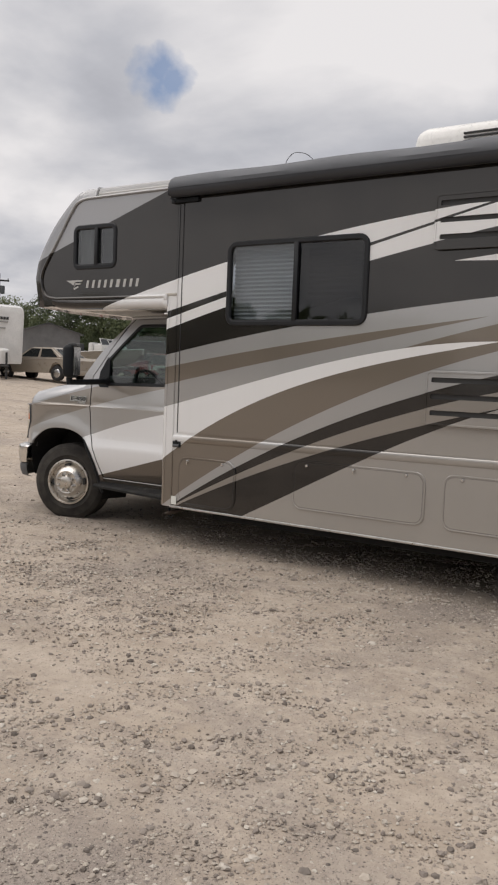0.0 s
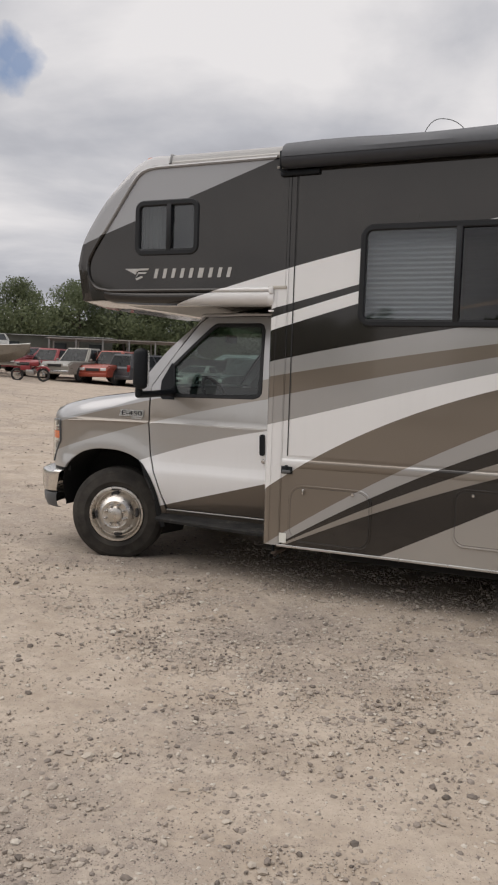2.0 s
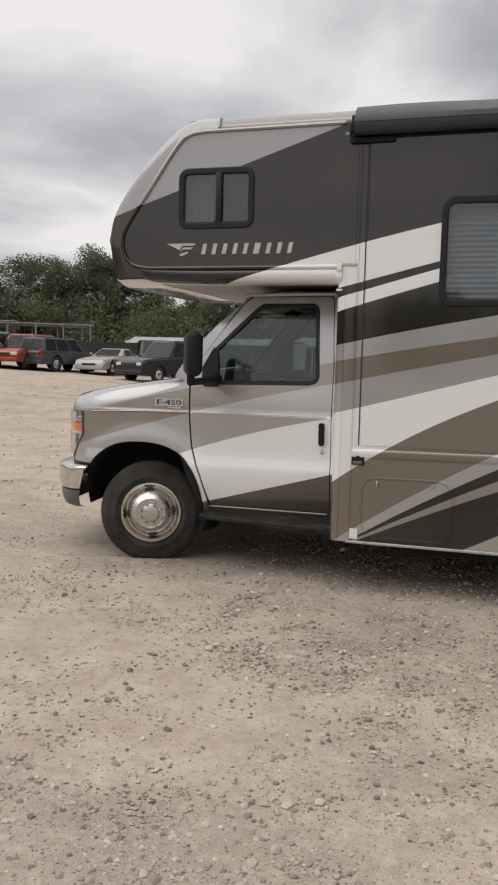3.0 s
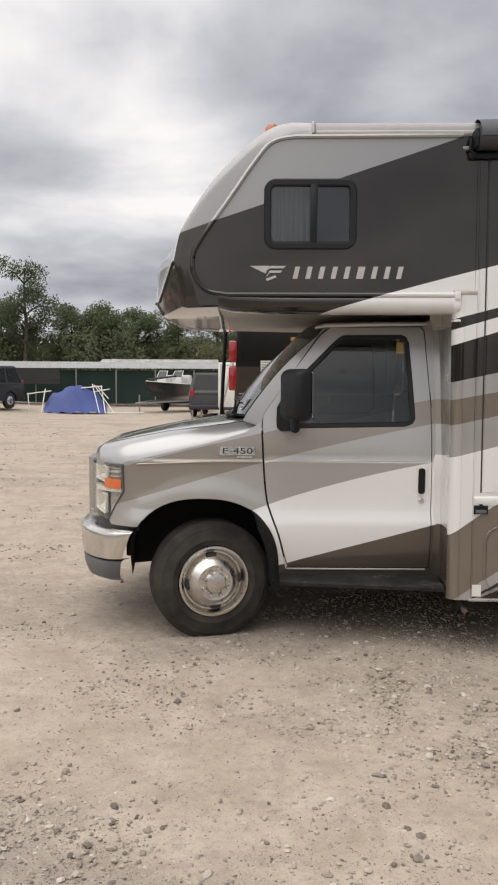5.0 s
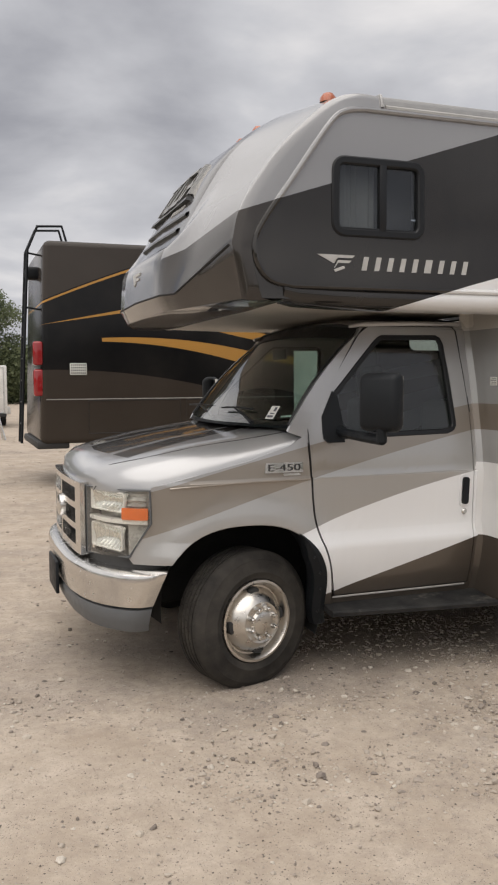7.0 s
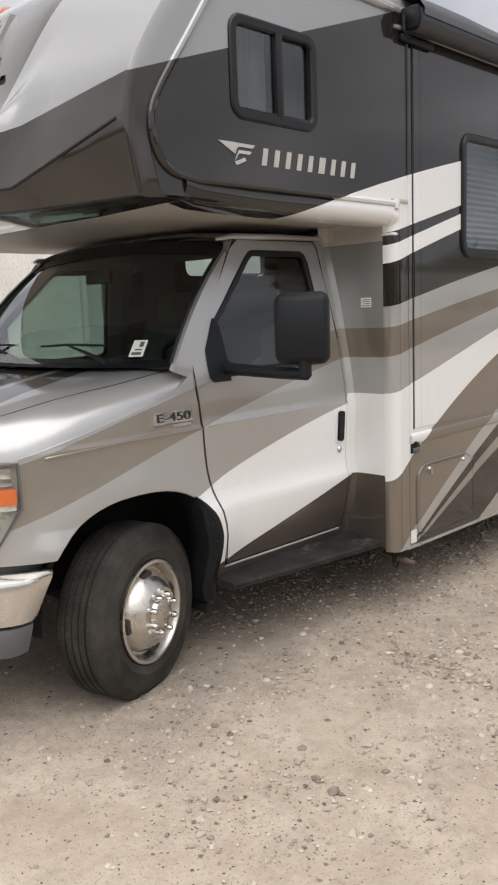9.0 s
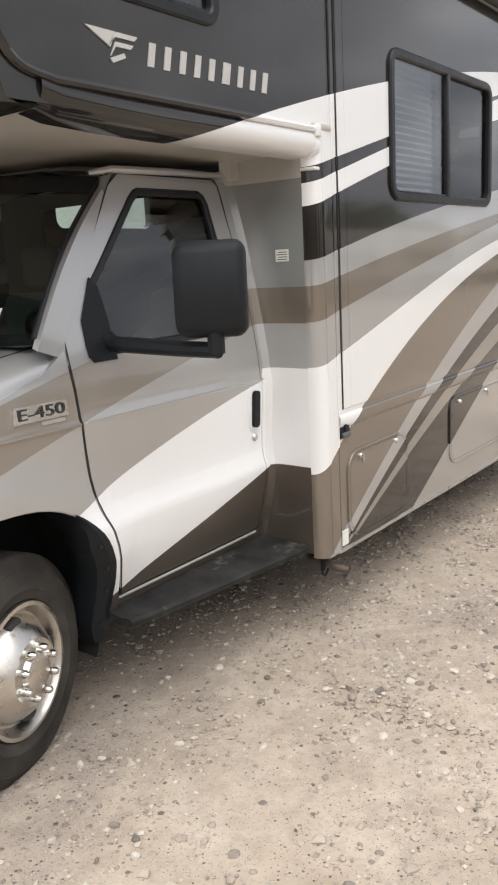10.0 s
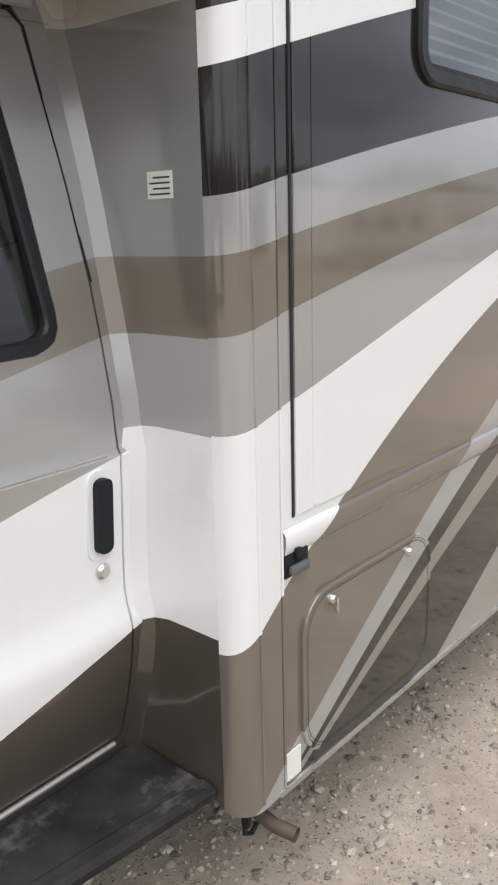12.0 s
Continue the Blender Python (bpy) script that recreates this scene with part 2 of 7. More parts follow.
def cap_paint():
    g = Graph("nose_cap_paint")
    _, p = g.place()
    n = g.math("ABSOLUTE", g.math("SUBTRACT", p["Y"], 1.27))
    silver = (0.35, 0.352, 0.358)
    inner = curve(g, p["Z"], (-0.10, 0.345, -0.032))  # edge of the middle panel, as a distance from the centre line
    out = g.math("GREATER_THAN", n, inner)
    side = g.math("GREATER_THAN", n, 1.246)
    front_up = g.math("GREATER_THAN", p["Z"], curve(g, n, (2.249, 0.225)))
    side_up = g.math("GREATER_THAN", p["Z"], curve(g, p["X"], (3.095, 0.33)))
    up = g.math("ADD", g.math("MULTIPLY", side, side_up), g.math("MULTIPLY", g.math("SUBTRACT", 1.0, side), front_up))
    col = g.mix(up, (0.040, 0.035, 0.0315), silver)
    col = g.mix(g.math("SUBTRACT", 1.0, out), col, (0.085, 0.081, 0.079))
    return finish(g, col, 0.22)


M_COACH, M_CAB, M_RETURN, M_CAP = coach_paint(), cab_paint(), return_paint(), cap_paint()
M_WHITE = plain("white_gelcoat", (0.74, 0.73, 0.70), 0.3, coat=0.3)
M_ROOF = plain("silver_roof_paint", (0.34, 0.338, 0.335), 0.35, 0.2, 0.3)
M_CREAM = plain("cream_underside", (0.47, 0.44, 0.39), 0.45)
M_BLACK = plain("black_plastic", (0.010, 0.012, 0.0145), 0.5, grain=0.25, spec=0.25)
M_FRAME = plain("window_frame_black", (0.012, 0.013, 0.015), 0.36, spec=0.35)
M_RUBBER = plain("rubber_seal", (0.015, 0.015, 0.016), 0.6)


def step_plate():
    g = Graph("dusty_step_plate")
    p, s = g.place()
    worn = g.math("ADD", g.math("MULTIPLY", g.noise(g.stretch(p, (0.6, 1.4, 1)), 5.0, 5, 0.65), 0.7), g.math("MULTIPLY", g.noise(p, 40, 3), 0.3))
    worn = g.math("ADD", worn, g.map(s["X"], -1.0, -0.2, -0.06, 0.0))
    col = g.mix(g.map(worn, 0.54, 0.68, 0.0, 0.7), g.mix(g.map(g.noise(p, 9, 4), 0.3, 0.7), (0.016, 0.016, 0.017), (0.04, 0.039, 0.037)), (0.16, 0.15, 0.13))
    return g.principled(col, 0.72, normal=g.bump(g.voronoi(p, 160), 0.3, 0.002), Specular_IOR_Level=0.15)


M_STEP = step_plate()
M_CHROME = plain("chrome", (0.70, 0.69, 0.67), 0.2, 1.0, wear=0.10)
M_WHEEL = plain("dulled_wheel_chrome", (0.66, 0.63, 0.585), 0.3, 1.0, wear=0.12)
M_MARKER = plain("faded_amber_lens", (0.46, 0.13, 0.06), 0.3, coat=0.4)
M_RUST = plain("rusty_pipe", (0.13, 0.10, 0.08), 0.6, 0.5, wear=0.4)
M_STEEL = plain("dull_steel", (0.42, 0.41, 0.39), 0.35, 1.0)
M_ALU = plain("aluminium", (0.62, 0.62, 0.61), 0.32, 1.0)
M_TRIM = plain("painted_trim", (0.36, 0.35, 0.33), 0.35, 0.1, 0.3)
M_VALANCE = plain("grey_plastic", (0.105, 0.11, 0.115), 0.5, grain=0.2)
M_AWNING = plain("awning_vinyl", (0.085, 0.09, 0.10), 0.55, wear=0.2)
M_AWNROLL = plain("awning_roll", (0.035, 0.038, 0.045), 0.45, wear=0.2)
M_INSIDE = plain("dark_interior", (0.045, 0.043, 0.04), 0.8)
M_SEAT = plain("grey_seat_cloth", (0.10, 0.095, 0.09), 0.9, grain=0.3)
M_BLIND = plain("pleated_blind", (0.80, 0.80, 0.79), 0.8, wear=0.05)
M_CURTAIN = plain("pale_curtain", (0.52, 0.50, 0.46), 0.9, wear=0.1)
M_GLASS = glass("tinted_glass", (0.56, 0.59, 0.61))
M_PRIV = glass("privacy_glass", (0.30, 0.31, 0.32), 0.7)
M_WINDSH = glass("windscreen_glass", (0.55, 0.68, 0.62))
M_DOORGL = glass("door_glass", (0.37, 0.46, 0.44))
M_LENS = glass("clear_lens", (0.95, 0.95, 0.92))
GLASSES = (M_GLASS, M_PRIV, M_WINDSH, M_DOORGL, M_LENS)
M_AMBER = plain("amber_lens", (0.72, 0.16, 0.03), 0.2, coat=0.6)
M_RED = plain("red_lens", (0.30, 0.012, 0.015), 0.15, coat=0.8)
M_LETTER = plain("pale_letter_vinyl", (0.50, 0.49, 0.47), 0.4)
M_LABEL = plain("paper_label", (0.72, 0.73, 0.68), 0.6)
M_INK = plain("dark_ink", (0.03, 0.03, 0.03), 0.6)


# ---- mesh helpers ----
def mesh_of(name, bm, mats, smooth=35):
    me = bpy.data.meshes.new(name)
    bmesh.ops.recalc_face_normals(bm, faces=bm.faces)
    bm.to_mesh(me)
    bm.free()
    for mt in mats if isinstance(mats, (list, tuple)) else [mats]:
        me.materials.append(mt)
    if smooth:
        me.polygons.foreach_set("use_smooth", [True] * len(me.polygons))
        me.set_sharp_from_angle(angle=radians(smooth))
    return me


def part(name, bm, mats, parent=None, label="", smooth=35):
    ob = new(name, mesh_of(name, bm, mats, smooth))
    if parent is not None:
        ob.parent = parent
    if label:
        ob["label"] = label
    if mats in GLASSES:
        ob.visible_shadow = False
    return ob


def thing(name, label, category, m=None, group="", kind=""):
    ob = new(name)
    ob.empty_display_size = 0.2
    if m is not None:
        ob.matrix_world = m
    return tagged(ob, label, category, group, kind)


def box(bm, x0, x1, y0, y1, z0, z1, bevel=0.0, seg=2, mat=0):
    vs = [bm.verts.new((x, y, z)) for x in (x0, x1) for y in (y0, y1) for z in (z0, z1)]
    fs = [bm.faces.new([vs[i] for i in q]) for q in
          ((0, 1, 3, 2), (4, 6, 7, 5), (0, 4, 5, 1), (2, 3, 7, 6), (0, 2, 6, 4), (1, 5, 7, 3))]
    for f in fs:
        f.material_index = mat
    if bevel:
        es = list({e for f in fs for e in f.edges})
        r = bmesh.ops.bevel(bm, geom=es, offset=bevel, segments=seg, affect="EDGES", profile=0.5)
        for f in r["faces"]:
            f.material_index = mat
    return bm


def boxed(*a, **k):
    return box(bmesh.new(), *a, **k)


def loft(rows, closed_u=False, closed_v=False, bm=None, caps=False):
    """Faces between rows of points; closed_v joins the ends of each row, closed_u the last row to the first."""
    bm = bm or bmesh.new()
    vr = [[bm.verts.new(p) for p in r] for r in rows]
    n, k = len(rows), len(rows[0])
    for i in range(n if closed_u else n - 1):
        for j in range(k if closed_v else k - 1):
            q = (vr[i][j], vr[i][(j + 1) % k], vr[(i + 1) % n][(j + 1) % k], vr[(i + 1) % n][j])
            bm.faces.new(q)
    if caps:
        bm.faces.new(vr[0])
        bm.faces.new(vr[-1])
    return bm


def tube(points, r, bm=None, sides=10, caps=True):
    bm = bm or bmesh.new()
    rows = []
    ps = [Vector(p) for p in points]
    up = None
    for i, p in enumerate(ps):
        d = (ps[min(i + 1, len(ps) - 1)] - ps[max(i - 1, 0)]).normalized()
        if up is None:
            up = d.orthogonal().normalized()
        up = (up - d * up.dot(d)).normalized()
        side = d.cross(up)
        rr = r[i] if isinstance(r, (list, tuple)) else r
        rows.append([p + rr * (math.cos(a) * up + math.sin(a) * side)
                     for a in (2 * math.pi * k / sides for k in range(sides))])
    return loft(rows, closed_v=True, bm=bm, caps=caps)


def lathe(profile, bm=None, steps=40, axis="y", at=(0, 0, 0)):
    """Turns (radius, along) pairs round the y axis (or x, z) at a place."""
    rows = []
    for k in range(steps):
        a = 2 * math.pi * k / steps
        c, s = math.cos(a), math.sin(a)
        row = []
        for r, t in profile:
            v = {"y": (r * c, t, r * s), "x": (t, r * c, r * s), "z": (r * c, r * s, t)}[axis]
            row.append((v[0] + at[0], v[1] + at[1], v[2] + at[2]))
        rows.append(row)
    bm = loft(rows, closed_u=True, bm=bm)
    bmesh.ops.remove_doubles(bm, verts=bm.verts, dist=1e-5)
    return bm


def rounded(x0, x1, z0, z1, r, n=6):
    """Outline of a rectangle with round corners, as (x, z)."""
    pts = []
    for cx, cz, a0 in ((x1 - r, z1 - r, 0), (x0 + r, z1 - r, 90), (x0 + r, z0 + r, 180), (x1 - r, z0 + r, 270)):
        for k in range(n + 1):
            a = radians(a0 + 90 * k / n)
            pts.append((cx + r * math.cos(a), cz + r * math.sin(a)))
    return pts


def sheet(outer, holes=(), thick=0.03, cuts_z=(), cuts_x=(), warp=None):
    """A panel in the x-z plane with holes through it; its face at y = 0, its back at y = thick. warp maps each point."""
    bm = bmesh.new()
    es = []
    for ring in (outer, *holes):
        vs = [bm.verts.new((x, 0, z)) for x, z in ring]
        es += [bm.edges.new((vs[i], vs[(i + 1) % len(vs)])) for i in range(len(vs))]
    bmesh.ops.triangle_fill(bm, use_beauty=True, use_dissolve=False, edges=es)
    for axis, cuts in (((0, 0, 1), cuts_z), ((1, 0, 0), cuts_x)):
        for c in cuts:
            bmesh.ops.bisect_plane(bm, geom=bm.verts[:] + bm.edges[:] + bm.faces[:], dist=1e-5,
                                   plane_co=Vector(axis) * c, plane_no=axis)
    if thick:
        r = bmesh.ops.extrude_face_region(bm, geom=bm.faces[:])
        bmesh.ops.translate(bm, verts=[v for v in r["geom"] if isinstance(v, bmesh.types.BMVert)], vec=(0, thick, 0))
    if warp:
        for v in bm.verts:
            v.co = warp(v.co)
    return bm


def ring(outline, width, depth, y=0.0, warp=None):
    """A frame that follows an outline: width inwards, its face at y, depth back; half-round."""
    n = len(outline)
    pts = [Vector((x, 0, z)) for x, z in outline]
    c = sum(pts, Vector()) / n
    rows = []
    for i, p in enumerate(pts):
        t = (pts[(i + 1) % n] - pts[i - 1]).normalized()
        nin = Vector((-t.z, 0, t.x))
        if nin.dot(c - p) < 0:
            nin = -nin
        row = []
        for a, b in ((0, depth), (0, depth * 0.25), (0.18, 0), (0.82, 0), (1, depth * 0.25), (1, depth)):
            q = p + nin * (a * width) + Vector((0, y + b, 0))
            row.append(warp(q) if warp else q)
        rows.append(row)
    return loft(rows, closed_u=True)


def spline(pts, n):
    """n points along a smooth line through the given ones."""
    pts = np.array(pts, float)
    ext = np.vstack([2 * pts[0] - pts[1], pts, 2 * pts[-1] - pts[-2]])
    out = []
    for t in np.linspace(0, len(pts) - 1 - 1e-9, n):
        i = int(t)
        u = t - i
        a, b, c, d = ext[i:i + 4]
        out.append(0.5 * (2 * b + (c - a) * u + (2 * a - 5 * b + 4 * c - d) * u * u + (3 * b - a - 3 * c + d) * u ** 3))
    return np.array(out)


def lettering(text, size, depth, m, material, parent, name="lettering", label=""):
    cu = bpy.data.curves.new(name, "FONT")
    cu.body, cu.size, cu.extrude, cu.align_x = text, size, depth, "CENTER"
    tmp = bpy.data.objects.new(name, cu)
    scene.collection.objects.link(tmp)
    bpy.context.view_layer.update()
    me = bpy.data.meshes.new_from_object(tmp.evaluated_get(bpy.context.evaluated_depsgraph_get()))
    bpy.data.objects.remove(tmp)
    bpy.data.curves.remove(cu)
    me.materials.clear()
    me.materials.append(material)
    me.transform(m)
    ob = new(name, me)
    ob.parent = parent
    if label:
        ob["label"] = label
    return ob


# ---- ground ----
def ground_z(x, y=0.0):
    """The yard falls gently towards +x and rises to the far row of cars."""
    x = np.asarray(x, float)
    y = np.asarray(y, float)
    fade = 1 - 0.65 * np.clip((y - 6) / 24, 0, 1)
    near = np.where(x > 0, -0.012 * x, -0.015 * x) * fade
    far = np.where(x < -10, -0.05 * (x + 10), 0) + np.where((x < -4) & (x > -4000), -0.006 * (x + 4), 0) * fade
    return np.clip(near + far, -0.1, 1.3)


def soil():
    g = Graph("gravel_soil")
    p, s = g.place()
    big = g.noise(p, 0.55, 5, 0.6, 0.4)
    mid = g.noise(p, 3.2, 6, 0.65)
    fine = g.noise(p, 55, 5, 0.75)
    crumb = g.noise(p, 17, 5, 0.7)
    sand = g.mix(g.map(mid, 0.3, 0.7), (0.405, 0.333, 0.262), (0.56, 0.482, 0.40))
    grey = g.mix(g.map(fine, 0.3, 0.7), (0.165, 0.142, 0.132), (0.37, 0.325, 0.29))
    # gravel lies in bands along the wheel tracks, broken up by bare packed sand
    band = g.noise(g.stretch(p, (0.7, 1.0, 1.0)), 0.8, 6, 0.7, 0.5)
    edge = g.math("ADD", s["Y"], g.math("MULTIPLY", g.math("MINIMUM", s["X"], 1.2), 0.48))
    near = g.map(edge, -2.6, -3.25, 0.0, 0.12)
    f = g.math("ADD", g.math("MULTIPLY", band, 0.6), g.math("ADD", g.math("MULTIPLY", big, 0.22), g.math("MULTIPLY", crumb, 0.18)))
    f = g.map(g.math("ADD", f, near), 0.49, 0.66)
    col = g.mix(g.math("MULTIPLY", f, 0.8), sand, grey)
    col = g.mix(g.map(crumb, 0.42, 0.68, 0.0, 0.38), col, (0.29, 0.238, 0.195))
    col = g.mix(g.map(fine, 0.35, 0.75, 0.0, 0.3), col, (0.31, 0.26, 0.215))
    h = g.math("MULTIPLY", fine, 0.8)
    # grit, chips and pebbles, each size sparser than the last
    for scale, share, reach, tall in ((190, 0.55, 0.42, 0.5), (75, 0.66, 0.36, 1.0), (30, 0.80, 0.30, 1.6), (12.5, 0.86, 0.22, 2.4)):
        v = g.nt.nodes.new("ShaderNodeTexVoronoi")
        g.put(v.inputs["Vector"], p)
        v.inputs["Scale"].default_value = scale
        c = g.nt.nodes.new("ShaderNodeSeparateColor")
        g.put(c.inputs[0], v.outputs["Color"])
        there = g.math("GREATER_THAN", g.math("ADD", c.outputs[0], g.math("MULTIPLY", g.math("SUBTRACT", f, 0.45), 0.5)), share)
        blob = g.math("MULTIPLY", there, g.map(v.outputs["Distance"], reach * 0.7, reach, 1.0, 0.0))
        tint = g.ramp(c.outputs[1], [(0.0, (0.085, 0.072, 0.066)), (0.35, (0.20, 0.172, 0.155)), (0.7, (0.38, 0.335, 0.29)), (1.0, (0.54, 0.485, 0.415))])
        col = g.mix(g.math("MULTIPLY", blob, 0.9), col, tint)
        h = g.math("ADD", h, g.math("MULTIPLY", g.math("MULTIPLY", there, g.map(v.outputs["Distance"], 0.0, reach, 1.0, 0.0)), tall))
    h = g.math("ADD", h, g.math("MULTIPLY", mid, 1.5))
    return g.principled(col, 0.95, normal=g.bump(h, 0.7, 0.009), Specular_IOR_Level=0.25)


M_SOIL = soil()


def ground_height(x, y):
    """The sheet with its ruts and swells, arrays in, arrays out."""
    z = ground_z(x, y)
    r = np.hypot(x, y)
    w = np.clip(1.5 - r / 40, 0, 1)
    z = z + w * 0.006 * (np.sin(x * 1.3 + 0.6 * y) + np.sin(y * 1.9 - 0.5 * x + 1) + np.sin(0.45 * x - 1.1 * y))
    return z


def make_ground():
    near_x = np.arange(-14, 14.01, 0.16)
    near_y = np.arange(-12, 14.01, 0.16)
    far = np.array([1.6, 3.2, 5, 8, 12, 18, 26, 38, 60, 100, 180, 350, 800, 1800])
    xs = np.concatenate([near_x[0] - far[::-1], near_x, near_x[-1] + far])
    ys = np.concatenate([near_y[0] - far[::-1], near_y, near_y[-1] + far])
    X, Y = np.meshgrid(xs, ys)
    Z = ground_height(X, Y) + np.where(np.hypot(X, Y) < 14, 0.004 * np.random.RandomState(3).randn(*X.shape), 0)
    n, k = X.shape
    idx = np.arange(n * k).reshape(n, k)
    faces = np.stack([idx[:-1, :-1], idx[:-1, 1:], idx[1:, 1:], idx[1:, :-1]], -1).reshape(-1, 4)
    me = bpy.data.meshes.new("ground")
    me.from_pydata(np.stack([X, Y, Z], -1).reshape(-1, 3).tolist(), [], faces.tolist())
    me.polygons.foreach_set("use_smooth", [True] * len(me.polygons))
    me.materials.append(M_SOIL)
    tagged(new("ground", me), "pale tan packed gravel and sand yard with loose stones", "ground", kind="structure")


make_ground()

# ---- the motorhome: x runs from nose to tail, its near wall lies in y = 0, it is 2.54 m wide ----
WIDE = 2.54
rv = thing("motorhome", "silver, white and brown motorhome with swoosh graphics on gravel", "motorhome",
           pose(0, 1.27, 0))
rv_inv = Matrix.Translation((0, -1.27, 0))


def rvpart(name, bm, mats, parent=None, label="", smooth=35):
    """A part of the motorhome, given in world coordinates."""
    if parent is None:
        bm.transform(rv_inv)
        return part(name, bm, mats, rv, label, smooth)
    bm.transform(rv_inv)
    return part(name, bm, mats, parent, label, smooth)


def mirror(bm):
    for v in bm.verts:
        v.co.y = WIDE - v.co.y
    return bm


# coach side wall: one sheet with openings for windows, vents and the rear wheel
X_REAR, Z_SK, Z_TOP = 7.25, 0.355, 3.06
WIN = (0.535, 1.805, 1.91, 2.585)
WIN2 = (3.30, 3.92, 1.37, 2.93)
AX_F, AX_R = -1.56, 4.28


def arch(xc, r, zc, z0, n=14):
    """Wheel opening along the lower edge, front to back."""
    a0 = math.asin(max(-1, (z0 - zc) / r))
    return [(xc - r * math.cos(a), zc + r * math.sin(a)) for a in np.linspace(a0, math.pi - a0, n)]


outer = [(0.0, Z_SK)] + arch(AX_R, 0.52, 0.40, Z_SK) + [(X_REAR, Z_SK), (X_REAR, Z_TOP), (0.0, Z_TOP)]
holes = [rounded(WIN[0] + 0.02, WIN[1] - 0.02, WIN[2] + 0.02, WIN[3] - 0.02, 0.07),
         rounded(WIN2[0] + 0.02, WIN2[1] - 0.02, WIN2[2] + 0.02, WIN2[3] - 0.02, 0.06)]
rvpart("side_wall", sheet(outer, holes, 0.05), M_COACH, label="brown, white and silver swoosh-painted side wall")
far_wall = sheet([(0.0, Z_SK), (X_REAR, Z_SK), (X_REAR, Z_TOP), (0.0, Z_TOP)],
                 [rounded(0.7, 1.6, 1.95, 2.55, 0.06)], 0.05)
rvpart("side_wall", mirror(far_wall), M_COACH)
rvpart("rear_wall", boxed(X_REAR - 0.05, X_REAR + 0.02, 0.02, WIDE - 0.02, Z_SK, Z_TOP, 0.02), M_WHITE)
rvpart("coach_floor", boxed(0.02, X_REAR - 0.06, 0.06, WIDE - 0.06, 0.62, 0.70), M_INSIDE)
rvpart("roof_rail", tube([(-0.93, 0.008, 3.085), (-0.05, 0.008, 3.085), (X_REAR, 0.008, 3.085)], 0.02), M_TRIM)

# slide-out room: proud of the wall, with flange and seal
SL = (0.13, 3.0, 1.005, 2.975)
slide_out = rvpart("slide_out", sheet(rounded(SL[0], SL[1], SL[2], SL[3], 0.01, 2),
                   [rounded(WIN[0] + 0.02, WIN[1] - 0.02, WIN[2] + 0.02, WIN[3] - 0.02, 0.07)], 0.007,
                   warp=lambda v: v + Vector((0, -0.0055, 0))), M_COACH, label="flush slide-out room wall with painted swooshes")
for x in (0.062, 3.068):
    rvpart("seal", boxed(x - 0.0036, x + 0.0036, -0.0035, 0.001, 1.0, 3.0), M_RUBBER, slide_out, "black rubber seal")
rvpart("flange", boxed(0.072, 0.134, -0.0045, 0.001, 1.0, 2.985, 0.003, 1), M_COACH, slide_out)
rvpart("flange", boxed(3.001, 3.058, -0.0045, 0.001, 1.0, 2.985, 0.003, 1), M_COACH, slide_out)

# mouldings along the belt and the skirt
belt = ((0.0, 0.978), (-0.007, 0.975), (-0.011, 0.966), (-0.0115, 0.950), (-0.009, 0.932), (-0.005, 0.920), (0.0, 0.914))
rvpart("belt_moulding", loft([[(x, y, z + 0.03 * min(1.0, x / 3.0)) for y, z in belt] for x in (0.022, 0.4, 1.0, 2.0, 3.0, 5.0, X_REAR)]), M_COACH, label="rounded painted belt moulding", smooth=60)
rvpart("skirt_rail", boxed(0.0, AX_R - 0.54, -0.006, 0.03, 0.343, 0.362, 0.004), M_ALU, label="bright skirt rail")
rvpart("skirt_rail", boxed(AX_R + 0.54, X_REAR, -0.006, 0.03, 0.343, 0.362, 0.004), M_ALU)
arch_line = [(x, -0.012, z) for x, z in arch(AX_R, 0.535, 0.40, 0.36, 18)]
rvpart("wheel_arch_trim", tube(arch_line, 0.032, sides=8), M_WHITE, label="white wheel arch trim")

# rounded corner post at the front edge of the coach
rows = []
for z in np.linspace(0.352, 2.17, 8):
    rows.append([(0.012, -0.004, z), (-0.055, -0.006, z), (-0.072, -0.005, z), (-0.088, 0.000, z), (-0.102, 0.010, z), (-0.112, 0.024, z), (-0.118, 0.041, z),
                 (-0.120, 0.060, z), (-0.10, 0.07, z), (-0.02, 0.07, z)])
rvpart("corner_post", loft(rows, closed_v=True, caps=True), M_COACH, label="rounded corner post with band of each stripe")
rvpart("post_bead", tube([(-0.062, -0.006, 0.36), (-0.062, -0.006, 2.16)], 0.004, sides=6), M_COACH)
rvpart("post_bead", tube([(0.018, -0.003, 0.36), (0.018, -0.003, 3.0)], 0.004, sides=6), M_COACH)
rvpart("post_cap", boxed(-0.13, 0.012, -0.012, 0.07, 2.165, 2.19, 0.008), M_CREAM)
rvpart("post_sticker", boxed(0.022, 0.075, -0.0065, -0.002, 0.375, 0.445), M_LABEL, label="small white label")

